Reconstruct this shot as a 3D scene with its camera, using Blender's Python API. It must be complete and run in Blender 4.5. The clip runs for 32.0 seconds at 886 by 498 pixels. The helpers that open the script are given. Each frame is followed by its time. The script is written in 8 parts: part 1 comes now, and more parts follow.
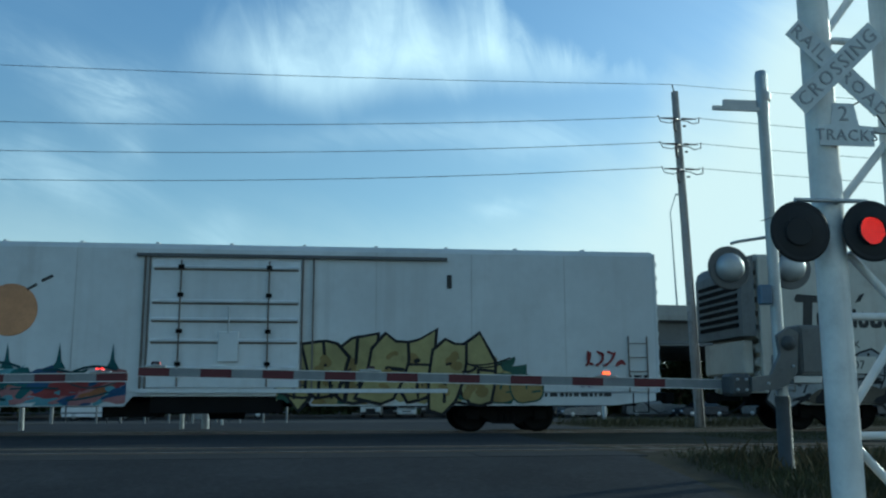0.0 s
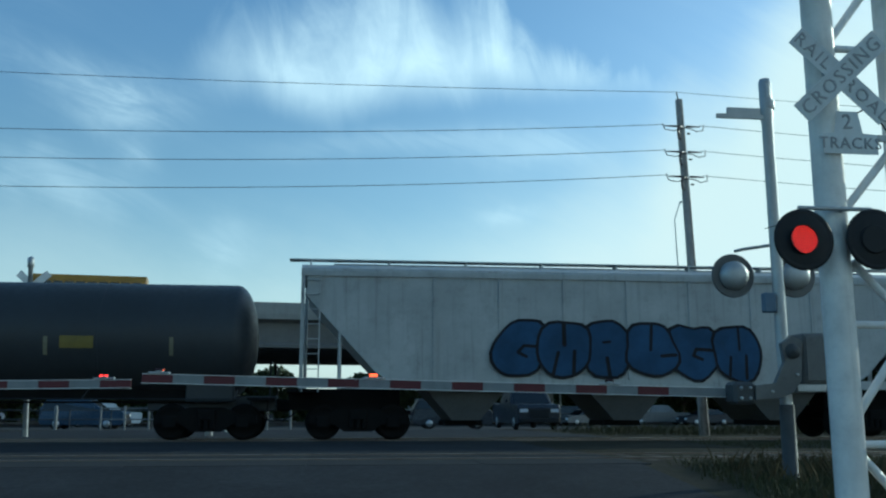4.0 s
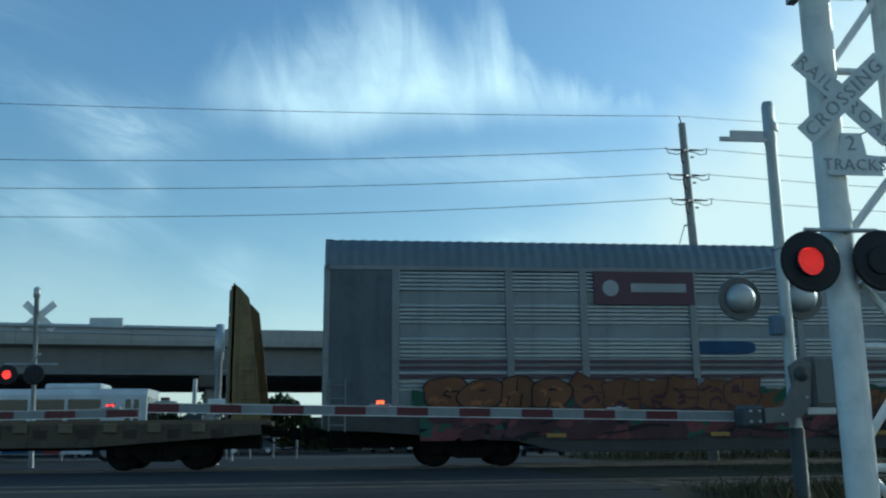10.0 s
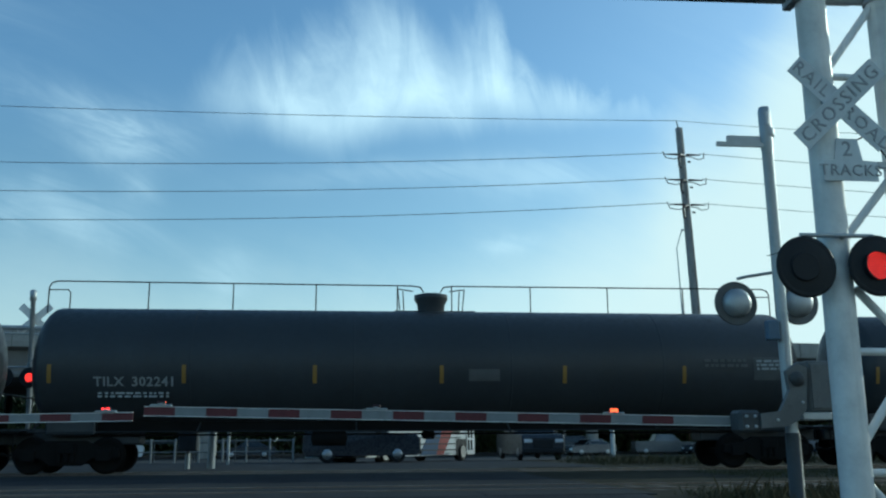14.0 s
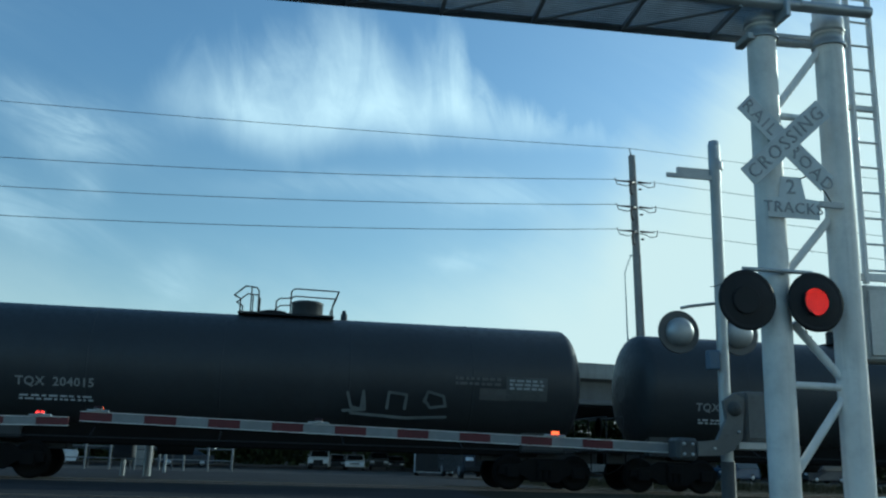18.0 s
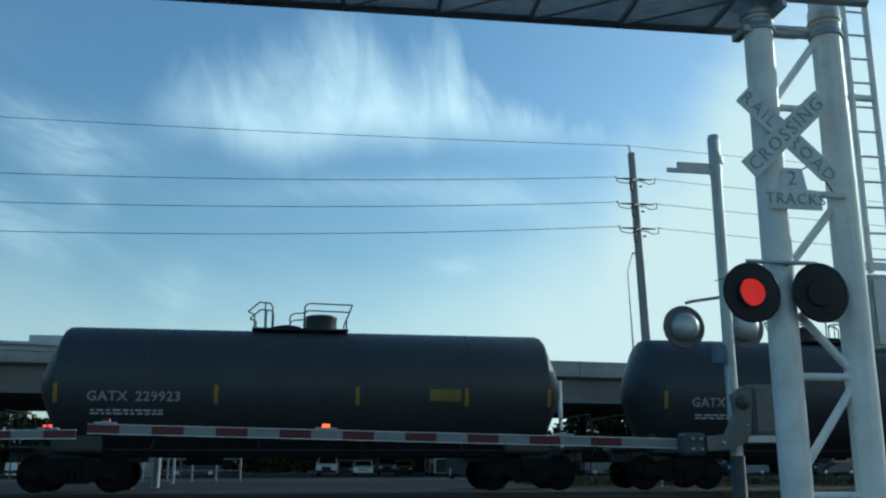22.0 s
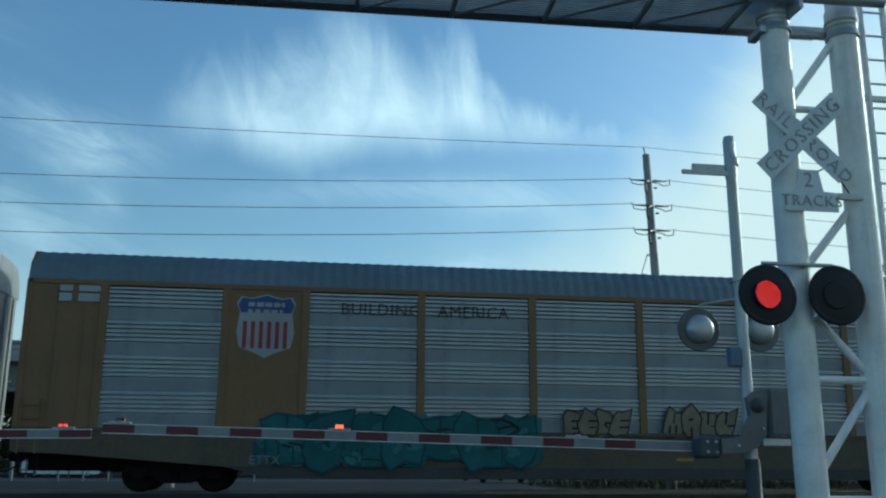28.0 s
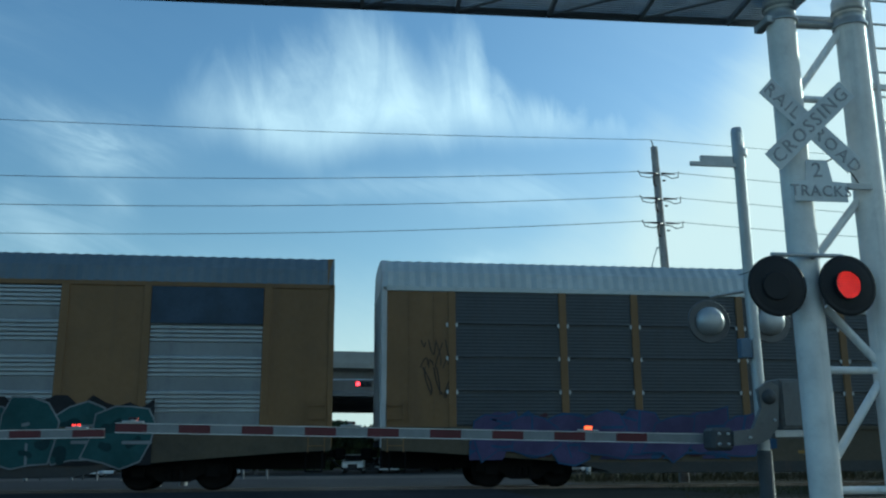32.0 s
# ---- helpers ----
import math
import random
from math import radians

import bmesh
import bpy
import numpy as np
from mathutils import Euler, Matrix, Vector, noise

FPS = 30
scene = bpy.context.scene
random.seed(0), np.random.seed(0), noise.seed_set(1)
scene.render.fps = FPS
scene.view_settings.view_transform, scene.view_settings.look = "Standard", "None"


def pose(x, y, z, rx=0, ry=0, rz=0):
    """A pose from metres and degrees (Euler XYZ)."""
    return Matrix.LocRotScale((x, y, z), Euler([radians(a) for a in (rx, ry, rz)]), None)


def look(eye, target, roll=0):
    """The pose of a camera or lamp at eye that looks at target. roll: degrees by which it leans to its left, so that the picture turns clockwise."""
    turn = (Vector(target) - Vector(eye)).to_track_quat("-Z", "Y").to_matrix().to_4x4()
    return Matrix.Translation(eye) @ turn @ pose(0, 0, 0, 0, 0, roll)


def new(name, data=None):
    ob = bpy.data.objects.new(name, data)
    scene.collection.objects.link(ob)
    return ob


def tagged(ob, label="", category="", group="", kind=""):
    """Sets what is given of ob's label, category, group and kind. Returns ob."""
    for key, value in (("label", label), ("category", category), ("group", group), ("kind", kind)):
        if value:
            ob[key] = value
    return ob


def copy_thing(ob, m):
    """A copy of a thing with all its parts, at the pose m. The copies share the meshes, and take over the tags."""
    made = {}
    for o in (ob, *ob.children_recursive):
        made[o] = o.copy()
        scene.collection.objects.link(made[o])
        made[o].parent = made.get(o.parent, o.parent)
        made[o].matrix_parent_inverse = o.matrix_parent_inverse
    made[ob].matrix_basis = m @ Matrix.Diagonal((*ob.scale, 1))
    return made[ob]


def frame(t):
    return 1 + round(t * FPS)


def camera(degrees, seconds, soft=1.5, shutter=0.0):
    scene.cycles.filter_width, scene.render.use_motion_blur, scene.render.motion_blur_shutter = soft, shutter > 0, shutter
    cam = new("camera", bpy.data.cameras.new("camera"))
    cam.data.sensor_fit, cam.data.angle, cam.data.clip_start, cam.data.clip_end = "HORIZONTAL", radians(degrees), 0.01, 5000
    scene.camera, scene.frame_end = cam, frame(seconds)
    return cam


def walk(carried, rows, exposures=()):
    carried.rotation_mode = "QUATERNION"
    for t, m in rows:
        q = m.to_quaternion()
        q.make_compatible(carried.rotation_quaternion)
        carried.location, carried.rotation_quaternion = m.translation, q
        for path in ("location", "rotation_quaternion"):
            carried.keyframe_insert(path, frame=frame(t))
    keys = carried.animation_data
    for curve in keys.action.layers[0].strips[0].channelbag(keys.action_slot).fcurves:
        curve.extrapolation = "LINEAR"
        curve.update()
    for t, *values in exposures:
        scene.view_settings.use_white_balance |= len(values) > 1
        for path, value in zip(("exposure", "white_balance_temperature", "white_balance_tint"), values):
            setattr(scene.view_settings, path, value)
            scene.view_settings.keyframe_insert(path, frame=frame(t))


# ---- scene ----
# Rail top of the far track is z = 0; x runs along the tracks, y away from the camera.
CAMERA_ROWS = [
    (0, -0.009, 0.019, 0.734, 6.81, 9.63, -0.12), (0.5, -0.005, 0.009, 0.728, 6.82, 9.60, 0.26), (1, -0.000, 0.012, 0.732, 6.96, 9.65, 0.28),
    (1.5, -0.005, 0.010, 0.735, 6.94, 9.75, 0.01), (2, -0.005, 0.014, 0.724, 6.87, 9.87, 0.03), (2.5, -0.003, 0.011, 0.727, 6.91, 9.83, 0.37),
    (3, -0.003, 0.016, 0.732, 6.84, 9.91, 0.10), (3.5, -0.001, 0.015, 0.736, 6.60, 10.00, -0.07), (5.5, -0.003, 0.011, 0.733, 6.48, 10.40, 0.48),
    (6, -0.000, 0.016, 0.733, 6.49, 10.51, 0.54), (6.5, -0.004, 0.011, 0.735, 6.52, 10.51, 0.52), (7, -0.007, 0.012, 0.735, 6.40, 10.76, 0.18),
    (7.5, -0.005, 0.012, 0.733, 6.27, 11.13, -0.08), (8, -0.004, 0.012, 0.734, 6.19, 11.27, -0.31), (8.5, -0.008, 0.009, 0.734, 6.22, 11.38, -0.11),
    (9, -0.004, 0.015, 0.739, 6.36, 11.50, 0.01), (9.5, -0.003, 0.012, 0.733, 6.33, 11.62, -0.21), (10, -0.011, 0.012, 0.733, 6.24, 11.72, -0.53),
    (10.5, -0.006, 0.012, 0.737, 6.20, 11.73, -0.59), (11, -0.006, 0.011, 0.733, 6.24, 11.80, -0.36), (11.5, -0.002, 0.012, 0.736, 6.45, 11.93, 0.18),
    (12, -0.006, 0.009, 0.737, 6.67, 12.06, 0.01), (12.5, -0.003, 0.005, 0.732, 6.67, 11.96, -0.26), (13, -0.003, 0.010, 0.737, 6.51, 11.95, -0.62),
    (13.5, -0.003, 0.012, 0.734, 6.43, 11.90, -0.54), (14, -0.001, 0.009, 0.737, 6.41, 11.95, -0.39), (14.5, -0.010, 0.009, 0.732, 6.57, 12.01, -0.24),
    (16.5, -0.000, 0.011, 0.738, 6.21, 11.86, -0.09), (17, -0.008, 0.010, 0.735, 6.78, 11.85, 0.66), (17.5, 0.008, -0.017, 0.760, 7.96, 12.43, 1.57),
    (18, 0.006, -0.028, 0.760, 9.53, 12.93, 1.66), (18.5, 0.008, -0.023, 0.759, 10.19, 13.34, 1.33), (19, 0.012, -0.018, 0.751, 9.49, 13.98, 0.45),
    (19.5, 0.010, -0.016, 0.749, 9.08, 13.31, -0.26), (20, 0.010, -0.018, 0.737, 9.06, 12.79, -0.49), (20.5, 0.004, -0.012, 0.744, 9.26, 12.63, -0.22),
    (21, 0.009, -0.009, 0.743, 9.46, 12.76, 0.47), (21.5, 0.007, -0.015, 0.742, 9.61, 12.92, 0.45), (22, -0.001, -0.012, 0.744, 9.41, 13.14, -0.00),
    (22.5, 0.007, -0.009, 0.742, 9.07, 13.30, 0.04), (23, 0.000, -0.011, 0.744, 8.99, 13.40, 0.43), (23.5, 0.004, -0.010, 0.747, 9.14, 13.51, 0.88),
    (24, 0.003, -0.011, 0.752, 9.22, 13.57, 0.80), (24.5, 0.008, -0.009, 0.747, 9.04, 13.49, 0.43), (25, 0.007, -0.015, 0.745, 8.74, 13.45, 0.24),
    (25.5, 0.005, -0.009, 0.743, 8.60, 13.42, 0.36), (27.5, 0.002, -0.008, 0.744, 8.53, 13.20, 0.32), (28, 0.001, -0.009, 0.745, 8.51, 13.22, 0.34),
    (28.5, 0.007, -0.005, 0.746, 8.61, 13.22, 0.51), (29, 0.005, -0.007, 0.737, 8.52, 13.25, 0.20), (29.5, 0.006, -0.008, 0.743, 8.22, 13.19, -0.16),
    (30, 0.005, -0.009, 0.750, 8.12, 13.09, -0.32), (30.5, 0.007, -0.004, 0.749, 8.19, 13.05, -0.07), (31, 0.007, -0.012, 0.745, 8.28, 13.04, 0.04),
    (31.5, 0.005, -0.009, 0.747, 8.17, 12.95, -0.19), (32, 0.009, -0.018, 0.741, 7.91, 12.96, -0.34)]
cam = camera(51.88, 32.0, soft=2.2)


def aim(x, y, z, yaw, pitch, roll):
    a, b = radians(yaw), radians(pitch)
    way = Vector((math.sin(a) * math.cos(b), math.cos(a) * math.cos(b), math.sin(b)))
    return look((x, y, z), Vector((x, y, z)) + 10 * way, roll)


walk(cam, [(r[0], aim(*r[1:])) for r in CAMERA_ROWS],
     exposures=((0.0, 0.08, 5300, -14), (14.0, 0.08, 5300, -14), (19.0, -0.04, 5300, -14), (25.0, -0.05, 5300, -14), (28.0, 0.0, 5300, -14), (32.0, 0.02, 5300, -14)))


# ---- light ----
SUN_AZ, SUN_EL = 66.0, 17.0


def math_node(nt, op, a, b=None, clamp=False):
    n = nt.nodes.new("ShaderNodeMath")
    n.operation, n.use_clamp = op, clamp
    for i, v in enumerate((a, b)):
        if v is None:
            continue
        if isinstance(v, (int, float)):
            n.inputs[i].default_value = v
        else:
            nt.links.new(v, n.inputs[i])
    return n.outputs[0]


def mix_color(nt, fac, a, b, mode="MIX"):
    n = nt.nodes.new("ShaderNodeMix")
    n.data_type, n.blend_type = "RGBA", mode
    for sock, v in ((n.inputs[0], fac), (n.inputs[6], a), (n.inputs[7], b)):
        if isinstance(v, (int, float)):
            sock.default_value = v
        elif isinstance(v, tuple):
            sock.default_value = (*v, 1)
        else:
            nt.links.new(v, sock)
    return n.outputs[2]


def noise_node(nt, vec, scale, detail=4.0, rough=0.55, distort=0.0):
    n = nt.nodes.new("ShaderNodeTexNoise")
    n.inputs["Scale"].default_value, n.inputs["Detail"].default_value = scale, detail
    n.inputs["Roughness"].default_value, n.inputs["Distortion"].default_value = rough, distort
    if vec is not None:
        nt.links.new(vec, n.inputs["Vector"])
    return n.outputs[0]


def ramp_node(nt, val, lo, hi, out0=0.0, out1=1.0, smooth=True):
    n = nt.nodes.new("ShaderNodeMapRange")
    n.interpolation_type = "SMOOTHSTEP" if smooth else "LINEAR"
    for k, v in zip(("From Min", "From Max", "To Min", "To Max"), (lo, hi, out0, out1)):
        n.inputs[k].default_value = v
    nt.links.new(val, n.inputs["Value"])
    return n.outputs[0]


def make_world():
    w = bpy.data.worlds.new("sky")
    scene.world = w
    w.use_nodes = True
    nt = w.node_tree
    nt.nodes.clear()
    sky = nt.nodes.new("ShaderNodeTexSky")
    sky.sky_type, sky.sun_disc = "NISHITA", False
    sky.sun_elevation, sky.sun_rotation = radians(SUN_EL), radians(SUN_AZ)
    sky.altitude, sky.air_density, sky.dust_density, sky.ozone_density = 50, 1.0, 1.6, 2.0
    co = nt.nodes.new("ShaderNodeTexCoord").outputs["Generated"]
    sep = nt.nodes.new("ShaderNodeSeparateXYZ")
    nt.links.new(co, sep.inputs[0])
    # flat cloud sheet: coordinates on a plane that faces north
    y = math_node(nt, "MAXIMUM", math_node(nt, "ABSOLUTE", sep.outputs[1]), 0.08)
    u, v = math_node(nt, "DIVIDE", sep.outputs[0], y), math_node(nt, "DIVIDE", sep.outputs[2], y)
    comb = nt.nodes.new("ShaderNodeCombineXYZ")
    nt.links.new(u, comb.inputs[0]), nt.links.new(v, comb.inputs[1])
    uv = comb.outputs[0]

    def mul(a, b):
        return math_node(nt, "MULTIPLY", a, b)

    def add(a, b):
        return math_node(nt, "ADD", a, b)

    def sub(a, b):
        return math_node(nt, "SUBTRACT", a, b)

    def stretched(turn, sx, sy, scale, detail=5.0, rough=0.6, distort=0.5):
        """Noise combed along a direction: turn in degrees, sx across it, sy along it."""
        m1 = nt.nodes.new("ShaderNodeMapping")
        m1.inputs["Rotation"].default_value = (0, 0, radians(turn))
        nt.links.new(uv, m1.inputs[0])
        m2 = nt.nodes.new("ShaderNodeMapping")
        m2.inputs["Scale"].default_value = (sx, sy, 1)
        nt.links.new(m1.outputs[0], m2.inputs[0])
        return noise_node(nt, m2.outputs[0], scale, detail, rough, distort)

    def profile(stops, lo, hi):
        """Smooth curve over u through (u, value) stops, values between lo and hi."""
        r = nt.nodes.new("ShaderNodeValToRGB")
        r.color_ramp.interpolation = "EASE"
        el = r.color_ramp.elements
        a, b = stops[0][0], stops[-1][0]
        while len(el) < len(stops):
            el.new(0.5)
        for e, (p, val) in zip(el, stops):
            e.position = (p - a) / (b - a)
            g = (val - lo) / (hi - lo)
            e.color = (g, g, g, 1)
        nt.links.new(ramp_node(nt, u, a, b, 0.0, 1.0, False), r.inputs[0])
        return add(mul(r.outputs[0], hi - lo), lo)

    puffs = noise_node(nt, uv, 9.0, 6.0, 0.6, 0.3)
    fine = noise_node(nt, uv, 30.0, 5.0, 0.6, 0.6)
    combed = stretched(-6, 21.0, 6.0, 1.0, 5.0, 0.62, 0.9)
    combed2 = stretched(-18, 12.0, 3.4, 1.0, 4.0, 0.6, 0.7)
    slanted = stretched(24, 5.0, 22.0, 1.0, 5.0, 0.6, 0.8)
    # the large combed cloud: sharp scalloped foot, hair that thins out upwards
    foot = add(profile(CLOUD_FOOT, 0.2, 0.5), mul(sub(combed2, 0.5), 0.05))
    head = add(profile(CLOUD_HEAD, 0.2, 0.6), add(mul(sub(combed, 0.5), 0.085), mul(sub(combed2, 0.5), 0.07)))
    over = sub(v, foot)
    rise = math_node(nt, "DIVIDE", over, math_node(nt, "MAXIMUM", sub(head, foot), 0.012))
    body = mul(ramp_node(nt, over, -0.006, 0.06), ramp_node(nt, rise, 0.2, 1.2, 1.0, 0.0))
    body = mul(body, profile(CLOUD_WEIGHT, 0.0, 1.0))
    body = mul(body, add(0.62, mul(ramp_node(nt, add(mul(combed, 0.36), add(mul(combed2, 0.40), mul(fine, 0.24))), 0.34, 0.66), 0.38)))

    def blob(cx, cy, rx, ry, turn, power):
        c, s = math.cos(radians(turn)), math.sin(radians(turn))
        du, dv = sub(add(u, mul(sub(puffs, 0.5), 0.05)), cx), sub(add(v, mul(sub(combed2, 0.5), 0.04)), cy)
        a = add(mul(du, c / rx), mul(dv, s / rx))
        b = sub(mul(dv, c / ry), mul(du, s / ry))
        d = add(mul(a, a), mul(b, b))
        return mul(math_node(nt, "EXPONENT", mul(d, -1.0)), power)

    wisps = None
    for spec in CLOUDS:
        m = blob(*spec)
        wisps = m if wisps is None else add(wisps, m)
    wisps = mul(wisps, add(0.25, mul(ramp_node(nt, add(mul(slanted, 0.75), mul(puffs, 0.25)), 0.36, 0.68), 0.9)))
    mask = math_node(nt, "MINIMUM", add(body, wisps), 0.93)
    # thin veil low over the horizon that climbs towards the sun
    edge = add(profile(VEIL_TOP, 0.1, 0.9), mul(sub(add(mul(puffs, 0.5), mul(slanted, 0.5)), 0.5), 0.10))
    depth = sub(edge, v)
    veil = mul(ramp_node(nt, depth, -0.06, 0.15), ramp_node(nt, u, -0.5, 0.45, 0.38, 0.97))
    low_blue = mix_color(nt, 1.0, sky.outputs[0], SKY_TINT, "MULTIPLY")
    high_blue = mix_color(nt, 1.0, sky.outputs[0], HIGH_TINT, "MULTIPLY")
    blue = mix_color(nt, ramp_node(nt, v, 0.26, 0.46), low_blue, high_blue)
    col = mix_color(nt, veil, blue, VEIL_COLOR)
    col = mix_color(nt, mask, col, CLOUD_COLOR)
    bg = nt.nodes.new("ShaderNodeBackground")
    bg.inputs["Strength"].default_value = SKY_STRENGTH
    nt.links.new(col, bg.inputs["Color"])
    out = nt.nodes.new("ShaderNodeOutputWorld")
    nt.links.new(bg.outputs[0], out.inputs[0])


SKY_STRENGTH = 0.144
SKY_TINT, HIGH_TINT = (1.01, 1.0, 0.98), (0.935, 0.99, 1.05)
VEIL_COLOR, CLOUD_COLOR = (5.65, 5.7, 5.5), (5.75, 6.3, 6.75)
# the large cloud: foot and head heights and weight along the sheet
CLOUD_FOOT = [(-0.20, 0.345), (-0.115, 0.333), (-0.02, 0.316), (0.07, 0.338), (0.19, 0.350), (0.33, 0.360), (0.42, 0.350)]
CLOUD_HEAD = [(-0.20, 0.40), (-0.115, 0.455), (-0.02, 0.485), (0.05, 0.52), (0.12, 0.49), (0.185, 0.505), (0.20, 0.455), (0.24, 0.42), (0.33, 0.395), (0.42, 0.38)]
CLOUD_WEIGHT = [(-0.20, 0.0), (-0.115, 0.55), (-0.06, 0.95), (0.07, 1.0), (0.19, 1.0), (0.27, 1.0), (0.34, 0.7), (0.42, 0.0)]
VEIL_TOP = [(-1.5, 0.30), (-0.35, 0.235), (-0.18, 0.19), (0.05, 0.185), (0.2, 0.22), (0.32, 0.28), (0.42, 0.39), (0.6, 0.58), (1.5, 0.75)]
# centre, radii, turn and weight of each smaller wisp
CLOUDS = [(-0.24, 0.335, 0.06, 0.03, -8, 0.5), (-0.31, 0.375, 0.07, 0.02, -20, 0.3), (-0.31, 0.25, 0.09, 0.025, -14, 0.45), (-0.222, 0.285, 0.02, 0.022, 30, 0.22),
          (0.182, 0.217, 0.035, 0.01, 12, 0.35), (-0.13, 0.175, 0.03, 0.03, 20, 0.3), (0.10, 0.305, 0.16, 0.014, 6, 0.22), (0.24, 0.30, 0.10, 0.02, 6, 0.3),
          (0.9, 0.45, 0.3, 0.2, 0, 0.5), (-0.8, 0.5, 0.3, 0.15, 0, 0.5)]
make_world()
sun_data = bpy.data.lights.new("sun", "SUN")
sun_data.energy, sun_data.angle, sun_data.color = 1.6, radians(0.8), (1.0, 0.90, 0.76)
sun = new("sun", sun_data)
sa, se = radians(SUN_AZ), radians(SUN_EL)
sun.matrix_world = look((0, 0, 60), Vector((0, 0, 60)) - Vector((math.sin(sa) * math.cos(se), math.cos(sa) * math.cos(se), math.sin(se))))


# ---- materials ----
MATS = {}


def mat(name, color, rough=0.6, metal=0.0, dirt=0.25, dirt_color=(0.05, 0.045, 0.04), scale=1.0, bump=0.1, spread=0.12, streak=0.0, glow=None, gloss=0.4):
    """Painted or raw surface: broad patches, fine grain, vertical streaks and a bump."""
    if name in MATS:
        return MATS[name]
    m = bpy.data.materials.new(name)
    m.use_nodes = True
    nt = m.node_tree
    bsdf = nt.nodes["Principled BSDF"]
    co = nt.nodes.new("ShaderNodeTexCoord").outputs["Object"]
    broad, fine = noise_node(nt, co, 0.7 * scale, 5.0, 0.6), noise_node(nt, co, 14.0 * scale, 4.0, 0.65)
    base = mix_color(nt, ramp_node(nt, broad, 0.3, 0.7), tuple(c * (1 - spread) for c in color), tuple(min(1, c * (1 + spread)) for c in color))
    base = mix_color(nt, math_node(nt, "MULTIPLY", ramp_node(nt, fine, 0.35, 0.75), 0.35 * spread / 0.12 * 0.6, clamp=True), base, tuple(c * 0.8 for c in color))
    if dirt > 0:
        spots = math_node(nt, "MULTIPLY", ramp_node(nt, noise_node(nt, co, 2.3 * scale, 6.0, 0.7), 0.48, 0.78), dirt)
        base = mix_color(nt, spots, base, dirt_color)
    if streak > 0:
        mp = nt.nodes.new("ShaderNodeMapping")
        mp.inputs["Scale"].default_value = (5.0, 5.0, 0.25)
        nt.links.new(co, mp.inputs[0])
        runs = ramp_node(nt, noise_node(nt, mp.outputs[0], 1.3 * scale, 4.0, 0.6), 0.5, 0.75)
        base = mix_color(nt, math_node(nt, "MULTIPLY", runs, streak), base, dirt_color)
    nt.links.new(base, bsdf.inputs["Base Color"])
    nt.links.new(ramp_node(nt, fine, 0.2, 0.8, max(0.05, rough - 0.12), min(1.0, rough + 0.12)), bsdf.inputs["Roughness"])
    bsdf.inputs["Metallic"].default_value = metal
    bsdf.inputs["Specular IOR Level"].default_value = gloss
    if bump > 0:
        b = nt.nodes.new("ShaderNodeBump")
        b.inputs["Strength"].default_value, b.inputs["Distance"].default_value = bump, 0.02
        nt.links.new(fine, b.inputs["Height"])
        nt.links.new(b.outputs[0], bsdf.inputs["Normal"])
    if glow:
        bsdf.inputs["Emission Color"].default_value = (*glow[:3], 1)
        bsdf.inputs["Emission Strength"].default_value = glow[3]
    MATS[name] = m
    return m


def glass(name, color, rough=0.05):
    m = bpy.data.materials.new(name)
    m.use_nodes = True
    b = m.node_tree.nodes["Principled BSDF"]
    b.inputs["Base Color"].default_value = (*color, 1)
    b.inputs["Roughness"].default_value = rough
    b.inputs["Specular IOR Level"].default_value = 0.6
    MATS[name] = m
    return m


RUST = (0.10, 0.055, 0.035)
asphalt = mat("asphalt", (0.043, 0.044, 0.046), 0.85, dirt=0.5, dirt_color=(0.034, 0.034, 0.036), scale=0.8, bump=0.5, spread=0.2, gloss=0.06)
soil = mat("soil", (0.06, 0.054, 0.04), 0.95, dirt=0.6, dirt_color=(0.05, 0.055, 0.025), scale=0.5, bump=0.6, spread=0.25, gloss=0.03)
ballast_m = mat("ballast", (0.075, 0.07, 0.066), 0.95, dirt=0.6, dirt_color=(0.04, 0.035, 0.03), scale=3.0, bump=1.0, spread=0.35, gloss=0.03)
concrete = mat("concrete", (0.31, 0.305, 0.285), 0.85, dirt=0.35, dirt_color=(0.14, 0.13, 0.12), scale=0.3, bump=0.3, streak=0.3)
rail_m = mat("rail_steel", (0.22, 0.18, 0.15), 0.45, 0.8, dirt=0.5, dirt_color=RUST)
tie_m = mat("tie_wood", (0.09, 0.07, 0.055), 0.9, scale=3.0, bump=0.6)
galv = mat("galvanized", (0.42, 0.44, 0.45), 0.45, 0.5, dirt=0.25, dirt_color=(0.3, 0.3, 0.3), scale=2.0, bump=0.08)
alu_paint = mat("aluminium_paint", (0.80, 0.79, 0.76), 0.45, 0.1, dirt=0.3, dirt_color=(0.30, 0.30, 0.29), scale=1.5, bump=0.08, streak=0.25)
black_m = mat("black_paint", (0.03, 0.031, 0.033), 0.5, dirt=0.3, dirt_color=(0.05, 0.045, 0.04), gloss=0.12)
iron = mat("cast_iron", (0.012, 0.012, 0.012), 0.9, 0.0, dirt=0.5, dirt_color=(0.018, 0.014, 0.011), scale=2.0, bump=0.4, gloss=0.06)
wood_grey = mat("weathered_wood", (0.36, 0.34, 0.32), 0.9, dirt=0.5, dirt_color=(0.07, 0.06, 0.05), scale=2.0, bump=0.6, streak=0.5)
white_sign = mat("sign_white", (0.62, 0.64, 0.63), 0.5, dirt=0.25, dirt_color=(0.35, 0.35, 0.33), scale=3.0, bump=0.03)
letter_black = mat("letter_black", (0.34, 0.345, 0.35), 0.6, dirt=0, bump=0)
